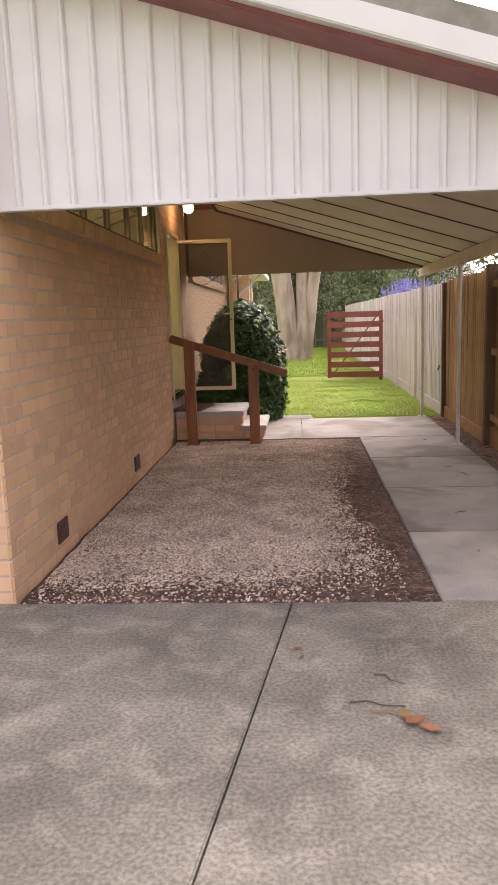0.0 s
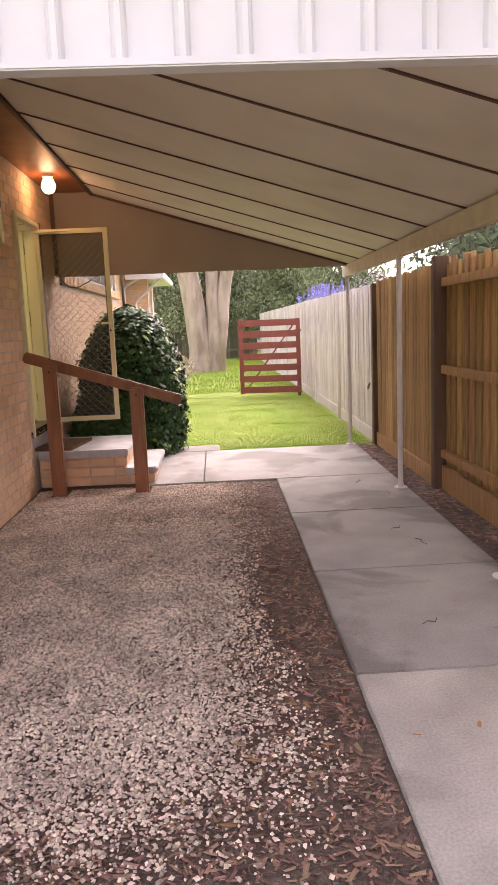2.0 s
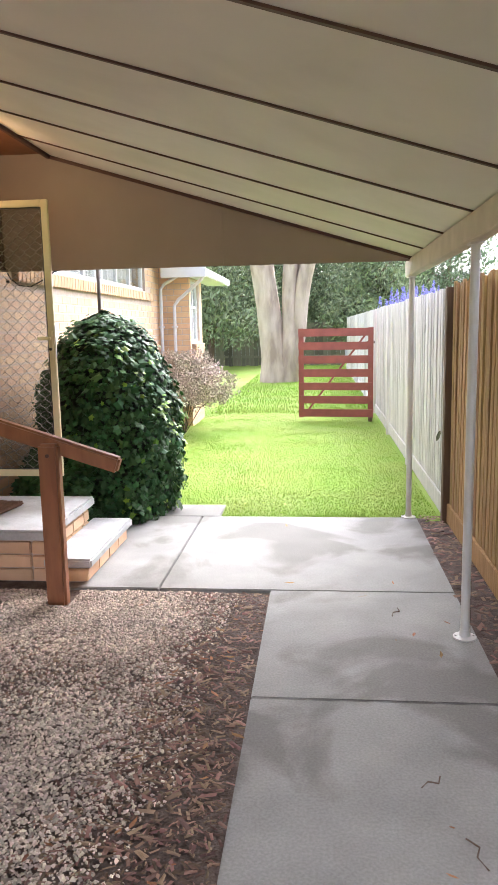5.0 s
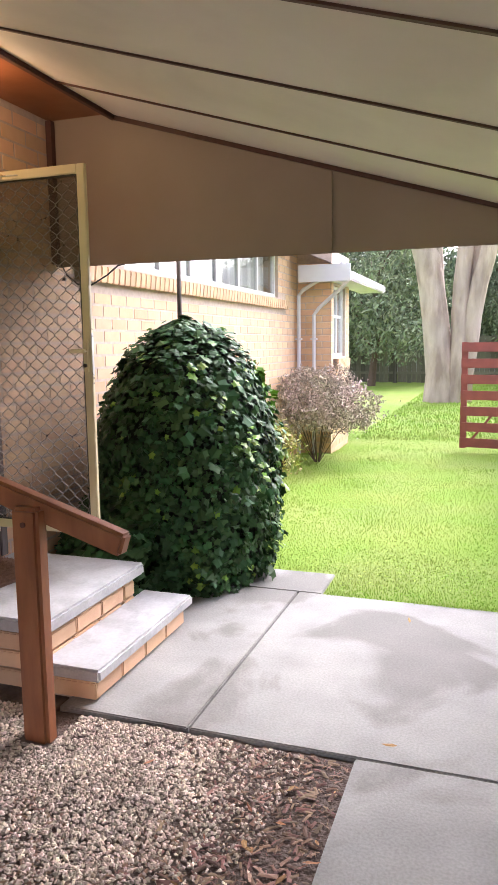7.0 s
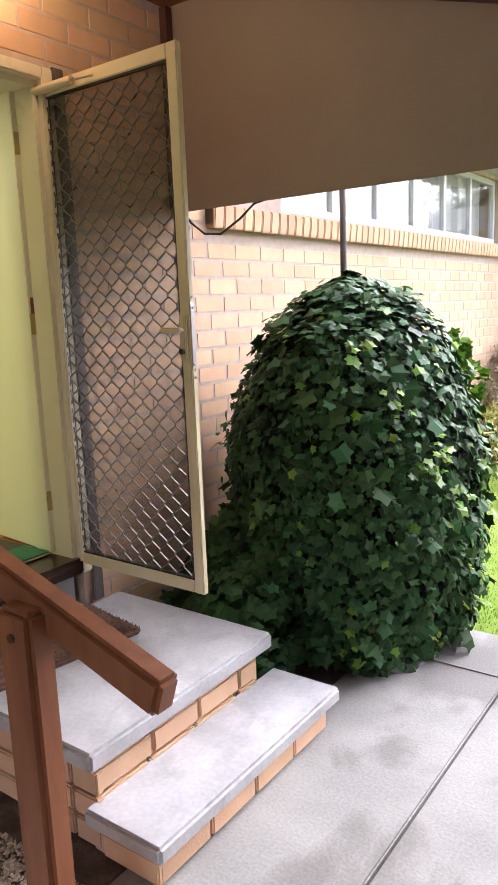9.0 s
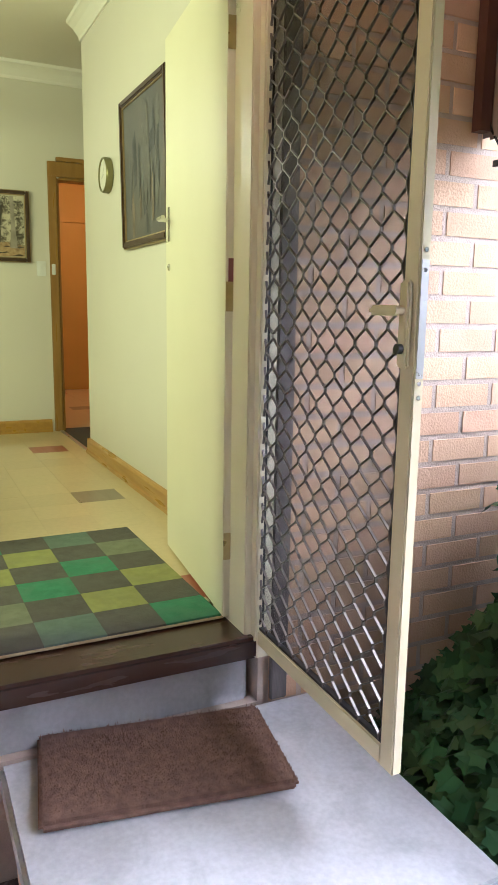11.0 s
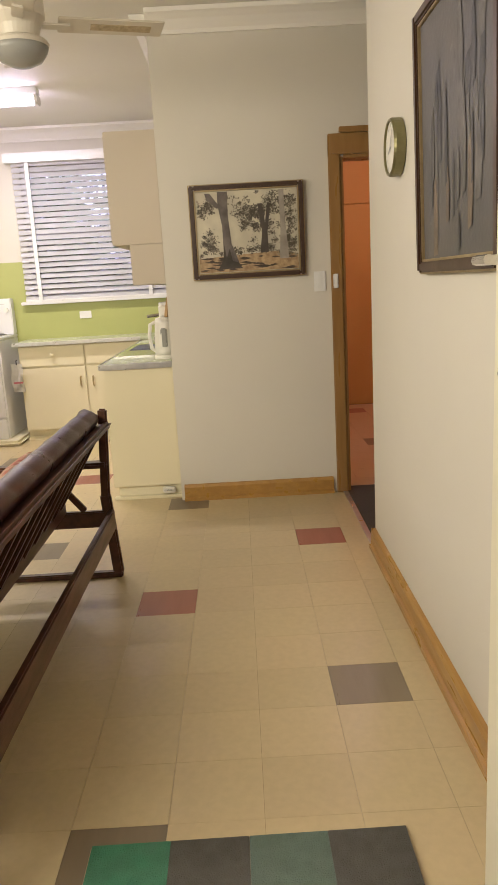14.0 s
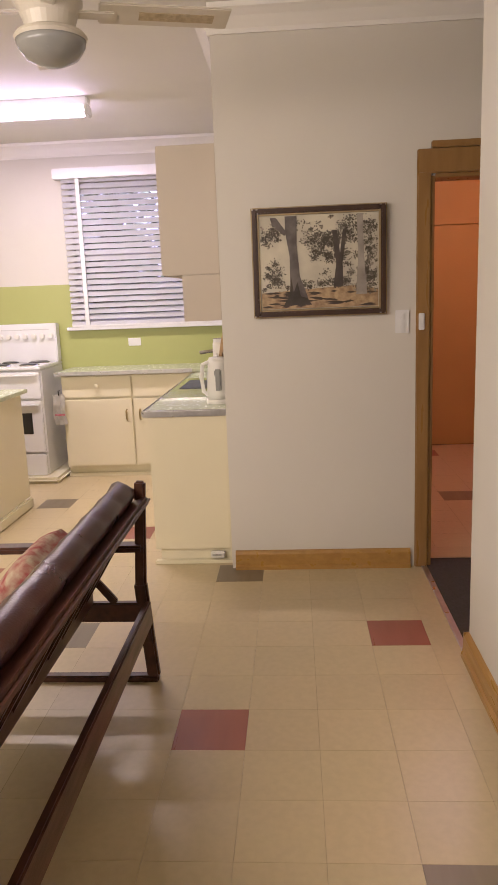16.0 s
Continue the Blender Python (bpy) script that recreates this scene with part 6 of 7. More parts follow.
def ivy():
    t = thing("ivy_mound", "tall dome of dark green ivy beside the steps", "ivy", pose(-0.86, 11.38, 0))
    prof = [(0.0, 0.60), (0.3, 0.65), (0.7, 0.65), (1.1, 0.60), (1.4, 0.51), (1.6, 0.40), (1.75, 0.24), (1.84, 0.0)]

    def radius(z, a):
        for (z0, r0), (z1, r1) in zip(prof, prof[1:]):
            if z0 <= z <= z1:
                r = r0 + (r1 - r0) * (z - z0) / (z1 - z0)
                return r * (1 + 0.10 * noise.noise((math.cos(a) * 1.6, math.sin(a) * 1.6, z * 2.2)))
        return 0.0

    # Closed core dome; shade between the leaves is put into its near-black colour.
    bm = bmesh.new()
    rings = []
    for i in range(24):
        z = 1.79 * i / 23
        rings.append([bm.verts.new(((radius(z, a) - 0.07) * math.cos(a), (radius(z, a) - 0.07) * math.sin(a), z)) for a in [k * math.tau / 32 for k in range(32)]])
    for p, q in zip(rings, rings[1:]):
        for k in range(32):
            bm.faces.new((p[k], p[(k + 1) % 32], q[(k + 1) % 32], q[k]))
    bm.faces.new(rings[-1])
    part("inner_mass", bm, IVY_DARK, t, "near-black core dome standing in for shade inside the ivy", smooth=True)
    rnd = random.Random(8)

    def sites(count, lo, hi, shift):
        out = []
        for _ in range(count):
            z = 1.86 * (1 - rnd.random() ** 0.85) if rnd.random() < 0.4 else rnd.uniform(0.02, 1.82)
            a = rnd.uniform(0, math.tau)
            r = radius(min(z, 1.835), a) + rnd.gauss(shift, 0.028)
            slope = 0.15 if z < 1.0 else (0.7 if z < 1.55 else 2.0)
            nor = (math.cos(a) + rnd.gauss(0, 0.45), math.sin(a) + rnd.gauss(0, 0.45), slope + rnd.gauss(0.15, 0.45))
            out.append(((r * math.cos(a), r * math.sin(a), z), nor, rnd.gauss(0, 1.2), rnd.uniform(lo, hi) * (0.8 if rnd.random() < 0.4 else 1)))
        return out

    leaf_cloud("leaves", sites(9500, 0.035, 0.078, -0.008), IVY_LEAF, t, IVY_SHAPE)
    leaf_cloud("large_leaves", sites(260, 0.085, 0.12, 0.012), IVY_LEAF, t, IVY_SHAPE)
    young = sites(160, 0.04, 0.075, 0.02)
    for p, nor, turn, size in sites(34, 0.04, 0.075, 0.03):
        for _ in range(9):
            young.append(((p[0] + rnd.gauss(0, 0.035), p[1] + rnd.gauss(0, 0.035), min(1.84, p[2] + rnd.gauss(0, 0.04))), (nor[0] + rnd.gauss(0, 0.3), nor[1], nor[2] + 0.2), rnd.gauss(0, 1.2), rnd.uniform(0.035, 0.075)))
    leaf_cloud("young_leaves", young, IVY_LIGHT, t, IVY_SHAPE, label="bright green young ivy leaves")
    skirt = []
    for _ in range(4200):
        x, y = rnd.uniform(-0.72, 0.42), rnd.uniform(-0.99, 0.1)
        gap = math.hypot(x, y) - 0.62
        if gap < -0.05 or gap > 0.85 or (x > 0.2 and y < -0.62):
            continue
        top = 0.62 * max(0.0, 1 - gap / 0.62) ** 1.4 * (1 if x < 0.05 else 0.25) + 0.07
        if x > 0.1 and gap > 0.12 + 0.1 * noise.noise((x * 5, y * 5, 3)):
            continue
        z = max(0.015, top * rnd.uniform(0.55, 1.1))
        skirt.append(((x, y, z), (0.35 * x + rnd.gauss(0.15, 0.4), -0.5 + rnd.gauss(0, 0.4), 0.9), rnd.gauss(0, 1.3), rnd.uniform(0.05, 0.095)))
    leaf_cloud("ground_leaves", skirt, IVY_LEAF, t, IVY_SHAPE)
    # Every fourth skirt leaf repeated in bright green, daylight put into its colour.
    leaf_cloud("ground_lit_leaves", [s for k, s in enumerate(skirt) if k % 4 == 0], IVY_LIGHT, t, IVY_SHAPE)


ivy()


def shrub(name, label, at, rx, ry, z0, z1, count, size, mat, seed, shape=OVAL, twigs=30, category="shrub"):
    t = thing(name, label, category, pose(*at))
    rnd = random.Random(seed)
    bm = bmesh.new()
    tips = []
    for k in range(twigs):
        a, e = rnd.uniform(0, math.tau), rnd.uniform(0.25, 1.3)
        L = rnd.uniform(0.75, 1.0)
        end = Vector((rx * L * math.cos(a) * math.cos(e * 0.9), ry * L * math.sin(a) * math.cos(e * 0.9), z0 + (z1 - z0) * (0.25 + 0.72 * math.sin(e) * L)))
        mid = end * 0.5 + Vector((0, 0, 0.05 * rnd.random()))
        mid.x *= 0.8
        tube([(0.03 * math.cos(a), 0.03 * math.sin(a), 0), mid, end], 0.006, bm, 5)
        tips += [mid.lerp(end, f) for f in (0.4, 0.7, 1.0)]
    part("inner_mass", bm, TWIG, t)
    sites = []
    for _ in range(count):
        if rnd.random() < 0.5:
            p = Vector(rnd.choice(tips)) + Vector((rnd.gauss(0, 0.09 * rx / 0.6), rnd.gauss(0, 0.09 * rx / 0.6), rnd.gauss(0, 0.07)))
        else:
            a, e = rnd.uniform(0, math.tau), rnd.uniform(-0.5, 1.5)
            k = 0.93 + 0.32 * noise.noise((math.cos(a) * 2, math.sin(a) * 2, e * 2)) + rnd.gauss(0, 0.05)
            p = Vector((rx * k * math.cos(a) * math.cos(e), ry * k * math.sin(a) * math.cos(e), (z0 + z1) / 2 + (z1 - z0) / 2 * k * math.sin(e)))
        if p.z < 0.02:
            continue
        sites.append((p, (rnd.gauss(0, 1), rnd.gauss(0, 1), rnd.gauss(0.4, 0.8)), rnd.uniform(0, 6.28), rnd.uniform(0.6, 1.2) * size))
    leaf_cloud("leaves", sites, mat, t, shape)
    return t


shrub("flowering_bush", "rounded dusty-pink fine-leaved bush on the lawn edge", (-1.12, 16.4, 0), 0.80, 0.70, 0.22, 1.24, 19000, 0.05, BUSH_PINK, 21, twigs=22)
YELLOW = material("yellow_green_leaves", (0.30, 0.34, 0.06), 0.6, other=(0.38, 0.33, 0.1), scale=4, amount=0.9, bump=0, per_island=0.4)
shrub("yellow_shrub", "small yellow-green shrub beside the brick wall", (-1.12, 14.3, 0), 0.35, 0.5, 0.0, 0.75, 1300, 0.055, YELLOW, 22)
shrub("leafy_sapling", "bright green leafy sapling behind the ivy", (-0.92, 12.9, 0), 0.22, 0.22, 0.7, 1.42, 500, 0.085, IVY_LIGHT, 23, IVY_SHAPE, 14)


def limb(bm, pts, radii, n=12):
    """A tapered limb through points with a radius at each."""
    rings = []
    pts = [Vector(p) for p in pts]
    for i, p in enumerate(pts):
        d = (pts[min(i + 1, len(pts) - 1)] - pts[max(i - 1, 0)]).normalized()
        u = d.cross(Vector((0, 1, 0.01))).normalized()
        v = d.cross(u)
        rings.append([bm.verts.new(p + (u * math.cos(k * math.tau / n) + v * math.sin(k * math.tau / n)) * radii[i] * (1 + 0.10 * noise.noise((k * 1.1, i * 0.9, radii[0] * 9)))) for k in range(n)])
    for p, q in zip(rings, rings[1:]):
        for k in range(n):
            bm.faces.new((p[k], p[(k + 1) % n], q[(k + 1) % n], q[k]))
    bm.faces.new(rings[-1])


def smooth_path(a, b, bend, r0, r1, steps=9):
    a, b = Vector(a), Vector(b)
    pts = [a.lerp(b, k / steps) + Vector(bend) * math.sin(math.pi * k / steps) + Vector((noise.noise((k * 0.7, r0 * 5, 1)), noise.noise((k * 0.7, r0 * 5, 7)), 0)) * r0 * 0.35 for k in range(steps + 1)]
    return pts, [r0 + (r1 - r0) * k / steps for k in range(steps + 1)]


def gum_tree():
    t = thing("gum_tree", "large multi-stemmed gum tree with pale peeling bark", "tree", pose(0.0, 27.4, -0.05))
    bm = bmesh.new()
    stems = [((-0.28, 0, 0), (-2.7, 0.2, 9.5), (0.55, 0, 0), 0.38, 0.30), ((-0.12, 0.1, 0), (-0.55, 0.3, 10), (-0.32, 0, 0), 0.30, 0.17), ((0.12, -0.05, 0), (0.75, 0.4, 10), (-0.15, 0, 0), 0.25, 0.16), ((0.24, 0.12, 0), (2.9, -0.2, 9.5), (-0.55, 0, 0), 0.25, 0.17), ((0.2, 0.25, 0), (1.5, 0.6, 9), (-0.2, 0, 0), 0.22, 0.13)]
    for a, b, bend, r0, r1 in stems:
        pts, rad = smooth_path(a, b, bend, r0, r1, 12)
        rad[0] *= 1.25
        limb(bm, pts, rad, 16)
    part("trunk", bm, GUM_BARK, t, "pale streaked trunk stems", smooth=True)
    rnd = random.Random(31)
    bm = bmesh.new()
    tips = []
    for k in range(34):
        a, b, *_ = stems[k % 5]
        s = Vector(a).lerp(Vector(b), rnd.uniform(0.55, 1.0))
        ang = rnd.uniform(0, 6.28)
        e = s + Vector((math.cos(ang) * rnd.uniform(1.5, 4), math.sin(ang) * rnd.uniform(1.5, 4), rnd.uniform(0.2, 2.5)))
        pts, rad = smooth_path(s, e, (0, 0, 0.3), 0.08, 0.02, 4)
        limb(bm, pts, rad, 6)
        tips.append(e)
    part("branches", bm, GUM_BARK, t)
    sites = []
    for _ in range(7000):
        c = rnd.choice(tips)
        p = c + Vector((rnd.gauss(0, 0.8), rnd.gauss(0, 0.8), rnd.gauss(-0.2, 0.6)))
        sites.append((p, (rnd.gauss(0, 1), rnd.gauss(0, 1), rnd.gauss(0, 0.5)), rnd.uniform(0, 6.28), rnd.uniform(0.16, 0.3)))
    leaf_cloud("crown", sites, TREE_LEAF, t, SPEAR)


gum_tree()


def screen_tree(at, h, spread, seed, mat, low=0.35, count=13000, size=0.2):
    t = thing("tree", "drooping dark green garden tree behind the lawn", "tree", pose(*at), "background trees")
    rnd = random.Random(seed)
    bm = bmesh.new()
    pts, rad = smooth_path((0, 0, 0), (rnd.uniform(-0.3, 0.3), 0, h * 0.75), (0.2, 0, 0), 0.16, 0.05, 6)
    limb(bm, pts, rad, 10)
    tips = []
    for k in range(26):
        s = Vector((0, 0, h * rnd.uniform(0.18, 0.7)))
        a = rnd.uniform(0, 6.28)
        L = spread * rnd.uniform(0.5, 1.0)
        e = Vector((L * math.cos(a), L * math.sin(a), s.z + h * rnd.uniform(0.05, 0.3)))
        p, r = smooth_path(s, e, (0, 0, 0.25), 0.05, 0.012, 4)
        limb(bm, p, r, 5)
        tips += [s.lerp(e, 0.6), e]
    part("trunk", bm, TWIG, t)
    sites = []
    for _ in range(count):
        c = rnd.choice(tips)
        p = c + Vector((rnd.gauss(0, spread * 0.2), rnd.gauss(0, spread * 0.2), rnd.gauss(-0.15, h * 0.09)))
        if p.z < h * low * 0.4:
            continue
        sites.append((p, (rnd.gauss(0, 1), rnd.gauss(0, 1), rnd.gauss(0, 0.4)), rnd.gauss(1.57, 0.9), rnd.uniform(0.6, 1.2) * size))
    leaf_cloud("crown", sites, mat, t, OVAL)


for k, (x, y, h, s, m) in enumerate(((-3.4, 34.5, 6.0, 2.4, TREE_LEAF), (-6.5, 35.5, 7.0, 2.6, SHRUB_DARK), (-1.6, 39.5, 6.5, 2.4, SHRUB_DARK), (1.2, 40.5, 6.0, 2.2, TREE_LEAF), (3.6, 36.0, 5.5, 1.9, TREE_LEAF), (-5.0, 41.0, 8.0, 3.2, TREE_LEAF), (7.5, 44.0, 9.0, 3.5, SHRUB_DARK), (-9.5, 40.0, 9.0, 3.4, SHRUB_DARK))):
    screen_tree((x, y, -0.05), h, s, 40 + k, m)
for k, (x, y, h, s) in enumerate(((4.6, 5.0, 3.9, 1.5), (4.8, 8.2, 3.8, 1.6), (4.5, 11.5, 3.6, 1.5), (5.2, 14.5, 4.2, 1.7))):
    screen_tree((x, y, -0.05), h, s, 60 + k, SHRUB_DARK, 0.2, 9000, 0.14)
for k, (x, y, h, s) in enumerate(((-11.4, 7.5, 4.6, 1.3), (-11.7, 9.3, 4.2, 1.4))):
    screen_tree((x, y, -0.05), h, s, 70 + k, SHRUB_DARK, 0.2, 6000, 0.13)


def echium(at, seed):
    t = thing("purple_flower_shrub", "tall shrub with many purple flower spikes behind the fence", "shrub", pose(*at))
    rnd = random.Random(seed)
    leaves, florets = [], []
    for _ in range(1400):
        a, r = rnd.uniform(0, 6.28), 0.9 * math.sqrt(rnd.random())
        leaves.append(((r * math.cos(a), 1.3 * r * math.sin(a), rnd.uniform(0.9, 2.25 - 0.4 * r)), (rnd.gauss(0, 1), rnd.gauss(0, 1), 0.5), rnd.uniform(0, 6.28), rnd.uniform(0.10, 0.2)))
    for _ in range(26):
        a, r = rnd.uniform(0, 6.28), 0.95 * math.sqrt(rnd.random())
        bx, by, bz, h = r * math.cos(a), 1.3 * r * math.sin(a), 2.15 - 0.35 * r, rnd.uniform(0.35, 0.65)
        for _ in range(70):
            f, b = rnd.random(), rnd.uniform(0, 6.28)
            rr = 0.07 * (1 - f) + 0.012
            florets.append(((bx + rr * math.cos(b), by + rr * math.sin(b), bz + h * f), (math.cos(b), math.sin(b), 0.3), rnd.uniform(0, 6.28), rnd.uniform(0.05, 0.08)))
    bm = bmesh.new()
    for k in range(14):
        a = k * 0.45
        tube([(0.05 * math.cos(a), 0.05 * math.sin(a), 0), (0.3 * math.cos(a), 0.4 * math.sin(a), 1.1), (0.7 * math.cos(a), 0.9 * math.sin(a), 1.8)], 0.02, bm, 5)
    part("inner_mass", bm, TWIG, t)
    leaf_cloud("leaves", leaves, TREE_LEAF, t, SPEAR)
    leaf_cloud("flower_head", florets, PURPLE, t, OVAL, label="purple flower spikes")


echium((3.35, 21.5, 0), 71)
echium((3.6, 24.3, 0), 72)


def neighbour():
    t = thing("neighbour_house", "pale neighbouring weatherboard house beyond the fence", "house", pose(2.6, 46, 0))
    part("wall", box((-9, 0, 0), (8, 6, 3.0)), WHITE_CLAD, t)
    bm = bmesh.new()
    vs = [bm.verts.new(p) for p in ((-9.5, -0.6, 2.9), (8.5, -0.6, 2.9), (8.5, 3, 4.6), (-9.5, 3, 4.6), (8.5, 6.6, 2.9), (-9.5, 6.6, 2.9))]
    for f in ((0, 1, 2, 3), (3, 2, 4, 5), (0, 3, 5), (1, 4, 2)):
        bm.faces.new([vs[i] for i in f])
    part("roof", bm, ROOF_TILE, t)
    for x in (-6, -1.5, 3):
        w = part("window", box((x, -0.03, 1.0), (x + 1.6, 0.0, 2.3), 0.01), ENAMEL, t)
        part("pane", box((x + 0.08, -0.04, 1.08), (x + 1.52, -0.031, 2.22)), BLACK, w)


neighbour()

# ---------------------------------------------------------------- gravel, mulch and grass
def scatter_mesh(name, places, sizes, shape, tris, mat, label, category, tilt=1.0, seed=1, heights=None):
    """Many small pieces in one mesh: shape is a list of corners, each piece turned at random."""
    rnd = np.random.RandomState(seed)
    n, k = len(places), len(shape)
    a, b, c = rnd.uniform(0, 6.28, n), rnd.normal(0, tilt, n), rnd.normal(0, tilt, n)
    pts = np.array(shape)[None] * np.array(sizes)[:, None, :] * rnd.uniform(0.75, 1.25, (n, k, 1))
    ca, sa = np.cos(a)[:, None], np.sin(a)[:, None]
    cb, sb = np.cos(b)[:, None], np.sin(b)[:, None]
    x, y, z = pts[..., 0], pts[..., 1], pts[..., 2]
    y, z = y * cb - z * sb, y * sb + z * cb
    x, y = x * ca - y * sa, x * sa + y * ca
    v = np.stack([x, y, z], -1) + np.array(places)[:, None, :]
    f = (np.array(tris)[None] + (np.arange(n) * k)[:, None, None]).reshape(-1, 3)
    ob = raw(name, v.reshape(-1, 3).tolist(), f.tolist(), mat)
    return tagged(ob, label, category, kind="stuff")


OCTA = [(1, 0, 0), (-1, 0, 0), (0, 1, 0), (0, -1, 0), (0, 0, 1), (0, 0, -1)]
OCTA_T = [(0, 2, 4), (2, 1, 4), (1, 3, 4), (3, 0, 4), (2, 0, 5), (1, 2, 5), (3, 1, 5), (0, 3, 5)]
CHIP = [(-1, -1, 0), (1, -0.8, 0), (1.1, 0.9, 0), (-0.9, 1, 0), (0, 0, 0.6)]
CHIP_T = [(0, 1, 4), (1, 2, 4), (2, 3, 4), (3, 0, 4), (2, 1, 0), (3, 2, 0)]
rs = np.random.RandomState(3)


def soil_z(x, y):
    return -0.022 + 0.012 * noise.noise((x * 4, y * 4, 3)) + 0.004 * noise.noise((x * 22, y * 22, 3))


def gravel_share(x, y):
    """How thickly pebbles lie: thick in the middle, thin along the path and the front."""
    edge = min(1.0, max(0.0, (0.56 + 0.2 * noise.noise((0.3, y * 1.1, 4)) + 0.1 * noise.noise((x * 3, y * 3, 6)) - x) / 0.5))
    front = min(1.0, max(0.1, (y - 3.95) / 0.5))
    patch = 0.92 + 0.8 * noise.noise((x * 1.3, y * 1.3, 8))
    return edge * front * min(1.0, max(0.12, patch))


pl, sz, cl, cs = [], [], [], []
for x, y, u, s in zip(rs.uniform(XW + 0.03, X_PATH - 0.015, 150000), rs.uniform(Y_GRAVEL + 0.02, Y_SLAB - 0.02, 150000), rs.rand(150000), rs.rand(150000)):
    if y > 9.0 and (abs(x + 0.56) < 0.08 or abs(x + 1.355) < 0.08):
        continue
    share = gravel_share(x, y)
    if u < share * 1.1:
        r = 0.0048 + 0.006 * s * s
        pl.append((x, y, soil_z(x, y) + 0.005 + 0.004 * s))
        sz.append((r * 1.3, r, r * 0.75))
    elif u > 0.80:
        L = 0.006 + 0.02 * s * s
        cl.append((x, y, soil_z(x, y) + 0.006))
        cs.append((L, L * 0.32, 0.004))
scatter_mesh("gravel", pl, sz, OCTA, OCTA_T, PEBBLE, "pale pinkish-beige pebbles strewn over dark soil", "gravel", 0.8, 5)
for x, y, s in zip(rs.uniform(1.94, 2.42, 2600), rs.uniform(2.0, 11.15, 2600), rs.rand(2600)):
    L = 0.012 + 0.03 * s
    cl.append((x, y, 0.005 + 0.02 * noise.noise((x * 5, y * 5, 9))))
    cs.append((L, L * 0.3, 0.005))
for x, y, s in zip(rs.normal(0.42, 0.13, 420), rs.normal(7.55, 0.55, 420), rs.rand(420)):
    if x < X_PATH - 0.02:
        L = 0.014 + 0.022 * s
        cl.append((x, y, soil_z(x, y) + 0.01))
        cs.append((L, L * 0.28, 0.006))
scatter_mesh("bark_mulch", cl, cs, CHIP, CHIP_T, BARK_CHIP, "brown bark chips and leaf litter", "mulch", 0.25, 6)

# loose dry leaves and sticks
LEAF = [(-1, 0, 0), (-0.3, 0.32, 0.08), (0.5, 0.26, 0.1), (1, 0, 0.22), (0.5, -0.26, 0.1), (-0.3, -0.32, 0.08)]
LEAF_T = [(0, 4, 5), (0, 3, 4), (0, 2, 3), (0, 1, 2)]
lv = [(x, y, 0.006) for x, y in zip(rs.uniform(0.8, 1.9, 26), rs.uniform(4.0, 10.9, 26))] + [(x, y, soil_z(x, y) + 0.014) for x, y in zip(rs.normal(0.45, 0.16, 110).clip(-1.4, 0.74), rs.uniform(4.2, 9.1, 110))] + [(x, y, 0.006) for x, y in zip(rs.uniform(-1.2, 1.6, 14), rs.uniform(0.8, 3.7, 14))]
ll = [(0.010 + 0.024 * u, 0.010 + 0.02 * u, 0.03) for u in rs.rand(len(lv))]
scatter_mesh("fallen_leaves", lv, ll, LEAF, LEAF_T, DRY_LEAF, "scattered dry brown gum leaves", "leaves", 0.15, 7)


def big_leaf():
    t = thing("dry_leaf", "curled orange-brown dead leaf on the driveway", "leaf", pose(0.42, 2.62, 0.004))
    bm = bmesh.new()
    for cx, cy, a, s in ((0, 0, 0.6, 0.05), (0.05, -0.05, -0.4, 0.045), (-0.03, 0.04, 1.5, 0.04)):
        vs = []
        for u, v in ((-1, 0), (-0.5, 0.45), (0.1, 0.55), (0.6, 0.3), (1, 0), (0.6, -0.35), (0.1, -0.5), (-0.5, -0.4)):
            x, y = u * s, v * s
            vs.append(bm.verts.new((cx + x * math.cos(a) - y * math.sin(a), cy + x * math.sin(a) + y * math.cos(a), 0.004 + 0.5 * v * v * s + 0.25 * abs(u) * s)))
        c = bm.verts.new((cx, cy, 0.003))
        for i in range(8):
            bm.faces.new((c, vs[i], vs[(i + 1) % 8]))
    part("blade", bm, DRY_LEAF, t)
    part("stem", tube([(-0.04, 0.03, 0.008), (-0.10, 0.07, 0.006), (-0.16, 0.07, 0.004)], 0.0025), DRY_LEAF, t)


big_leaf()
for k, (x, y, L, a) in enumerate(((0.40, 2.74, 0.22, 170), (0.42, 2.92, 0.14, 140), (1.45, 7.3, 0.1, 30), (1.6, 6.9, 0.14, 100), (1.5, 8.9, 0.12, 60), (1.2, 5.6, 0.1, 20))):
    t = thing("twig", "thin bent dry twig on the concrete", "twig", pose(x, y, 0.004, 0, 0, a), "fallen twigs")
    part("stick", tube([(0, 0, 0), (L * 0.4, 0.015, 0.003), (L * 0.7, -0.01, 0.002), (L, 0.02, 0.004)], 0.003, n=6), TWIG, t)

# grass
gp, gs = [], []
for x, y, s in zip(rs.uniform(-1.5, 2.12, 95000), 11.12 + 9.0 * rs.rand(95000) ** 1.6, rs.rand(95000)):
    if -0.42 < x < 0.205 and y < 11.585 or ((x + 0.86) ** 2 + (y - 11.38) ** 2 < 0.3):
        continue
    h = 0.009 + 0.012 * s + 0.016 * max(0, noise.noise((x * 1.7, y * 1.7, 2)))
    gp.append((x, y, -0.008 + 0.025 * noise.noise((x * 1.3, y * 1.3, 0))))
    gs.append((0.0024, 0.0024, h))
for x, y, s in zip(rs.uniform(-1.1, 2.12, 26000), rs.uniform(19, 36, 26000), rs.rand(26000)):
    gp.append((x, y, -0.01))
    gs.append((0.007, 0.007, 0.03 + 0.03 * s))
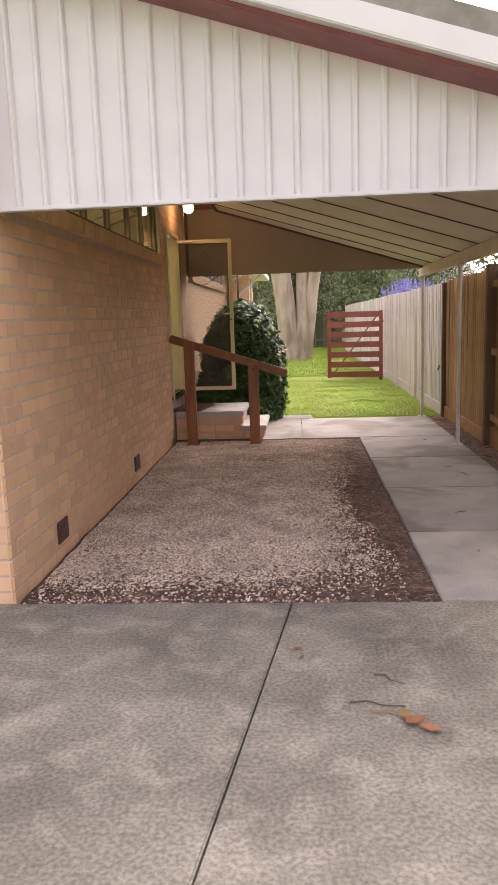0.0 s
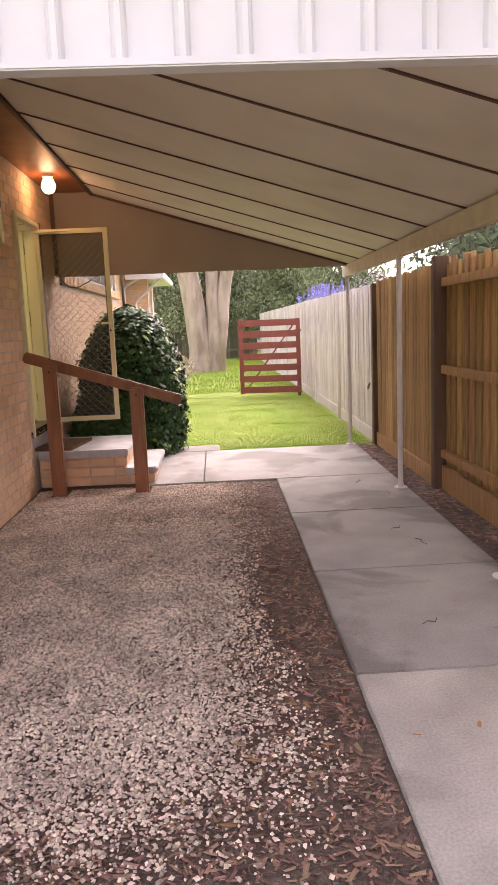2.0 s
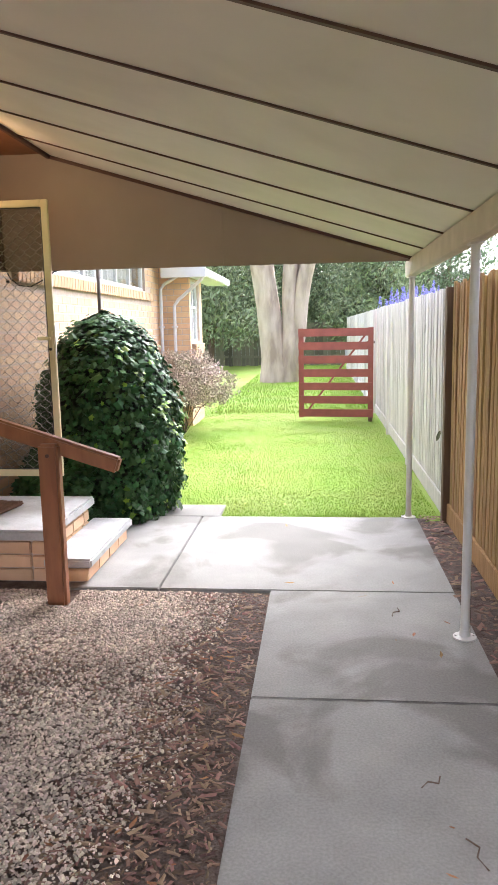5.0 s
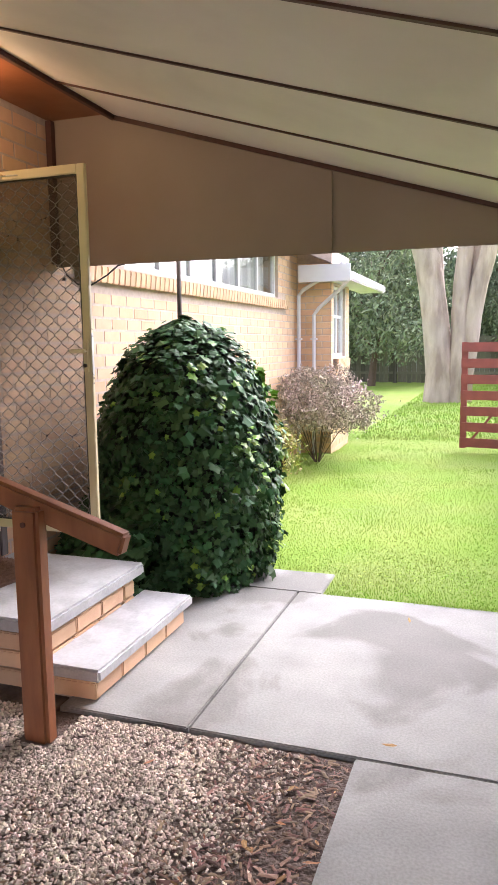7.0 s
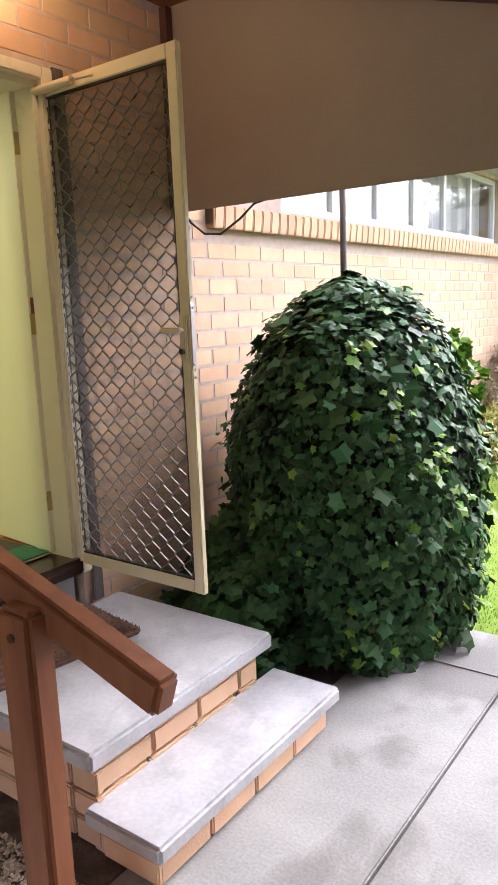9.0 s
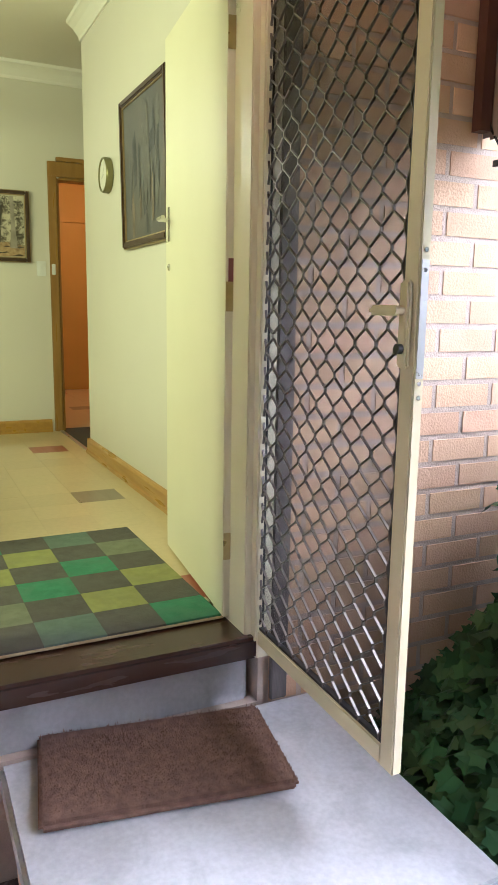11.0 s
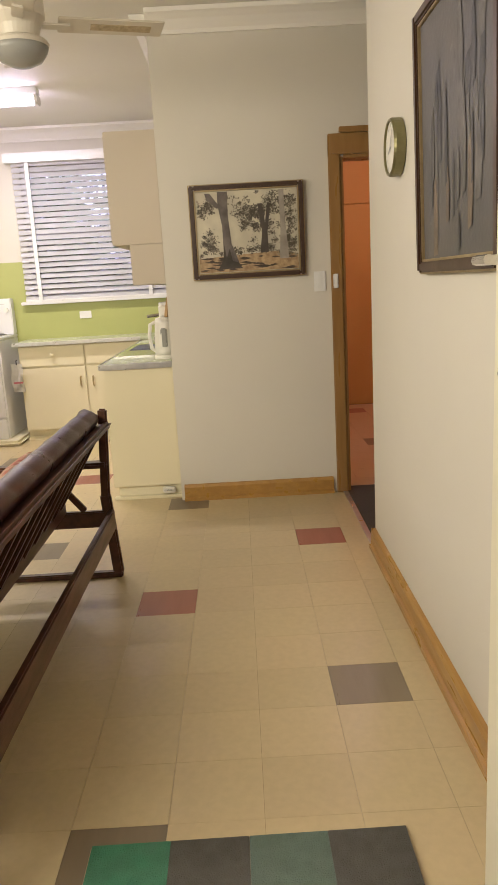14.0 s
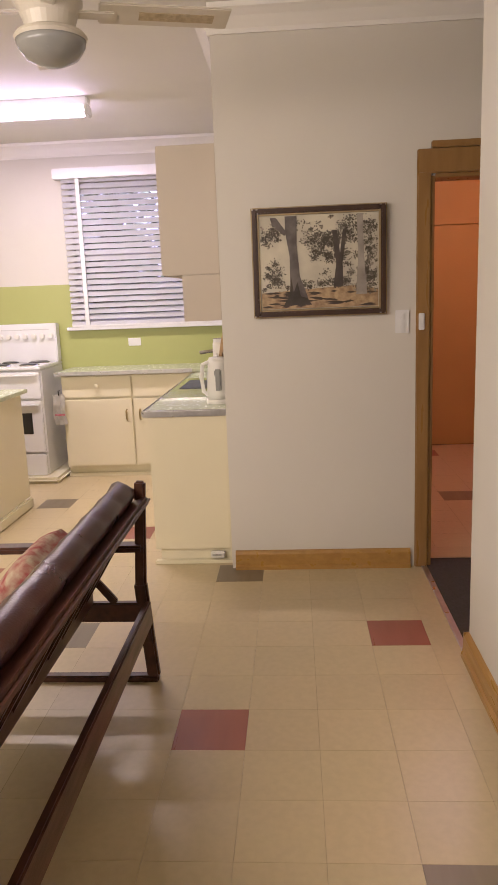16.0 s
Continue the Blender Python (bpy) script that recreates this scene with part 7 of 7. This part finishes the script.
BLADE = [(-1, 0, 0), (1, 0, 0), (0, 2.0, 1)]
scatter_mesh("grass", gp, gs, BLADE, [(0, 1, 2)], GRASS, "short bright green lawn grass", "grass", 0.45, 9)
cp = [(x, y, 0.012 + 0.02 * u) for x, y, u in zip(rs.normal(0.7, 0.7, 1500), rs.normal(11.75, 0.35, 1500), rs.rand(1500)) if y > 11.2 and -0.9 < x < 2.1 and not (x < 0.22 and y < 11.6)]
scatter_mesh("clover", cp, [(0.013, 0.013, 0.004)] * len(cp), LEAF, LEAF_T, GRASS, "broad-leaved clover in the lawn", "clover", 0.5, 10)

# ---------------------------------------------------------------- brickwork
BL, BH, JT = 0.25, 0.095, 0.012


def brick_spans(u0, u1, z0, z1, holes):
    """Bricks in stretcher bond over a wall face, cut at the openings: (u, width, z)."""
    r = 0
    z = z0
    while z + BH - JT <= z1 + 1e-6:
        u = u0 - (BL / 2 if r % 2 else 0)
        while u < u1:
            a, b = max(u, u0), min(u + BL - JT, u1)
            pieces = [(a, b)] if b - a > 0.03 else []
            for h0, h1, hz0, hz1 in holes:
                if z < hz1 and z + BH - JT > hz0:
                    cut = []
                    for p, q in pieces:
                        if q <= h0 or p >= h1:
                            cut.append((p, q))
                        else:
                            cut += [(p, h0)] * (h0 - p > 0.02) + [(h1, q)] * (q - h1 > 0.02)
                    pieces = cut
            for p, q in pieces:
                yield p, q - p, z
            u += BL
        z += BH
        r += 1


def brick_face(wall, origin, along, out, u0, u1, z0, z1, holes, single=None):
    """Bricks proud of a mortar wall. single: a region (u0, u1, z0, z1) whose bricks are parts of their own."""
    o, a, w = Vector(origin), Vector(along), Vector(out)
    shared = {}
    vs, fs = [], []
    d = 0.022
    for u, L, z in brick_spans(u0, u1, z0, z1, holes):
        base = o + a * u + Vector((0, 0, z))
        if single and single[0] < u < single[1] and single[2] < z < single[3]:
            key = round(L, 2)
            if key not in shared:
                shared[key] = mesh_of("brick", box((0, -d, 0), (L, 0, BH - JT), 0.004), BRICK)
            m = Matrix.Translation(base + w * 0.003 - w * d) @ Matrix((a, w * -1, Vector((0, 0, 1)))).transposed().to_4x4()
            part("brick", shared[key], BRICK, wall, m=m)
            continue
        k = len(vs)
        b = 0.004
        for off, e in ((-0.01, 0.0), (0.003 - b, 0.0), (0.003, b)):
            for du, dz in ((e, e), (L - e, e), (L - e, BH - JT - e), (e, BH - JT - e)):
                vs.append(tuple(base + a * du + w * off + Vector((0, 0, dz))))
        for s in (0, 4):
            for i in range(4):
                j = (i + 1) % 4
                fs.append((k + s + i, k + s + j, k + s + 4 + j, k + s + 4 + i))
        fs.append((k + 8, k + 9, k + 10, k + 11))
    if vs:
        tagged(raw("brickwork", vs, fs, BRICK_JOINED, wall), kind="stuff")


door_hole = (DOOR[0] - 0.035, DOOR[1] + 0.035, 0.0, DOOR[3] + 0.035)
brick_face(house_wall, (XW - 0.012, 0, 0), (0, 1, 0), (1, 0, 0), Y_GRAVEL, 17.25, -0.03, 3.16,
           [door_hole, (WIN_C[0] - 0.02, WIN_C[1] + 0.02, 2.21, WIN_C[3] + 0.02), (4.2, 8.98, 2.21, 2.34), (WIN_N[0] - 0.02, WIN_N[1] + 0.02, 2.12, 3.3), (11.18, 16.62, 2.12, 2.28)],
           (10.15, 12.0, 0.2, 2.2))
brick_face(house_front, (0, Y_GRAVEL + 0.012, 0), (-1, 0, 0), (0, -1, 0), 1.62, 5.0, -0.03, 3.3, [])
brick_face(bay_return, (0, 17.25, 0), (1, 0, 0), (0, -1, 0), -1.62, -1.112, -0.03, 2.9, [])
brick_face(bay_wall, (-1.112, 0, 0), (0, 1, 0), (1, 0, 0), 17.24, 18.55, -0.03, 2.9, [(17.37, 18.34, 1.23, 2.52)])
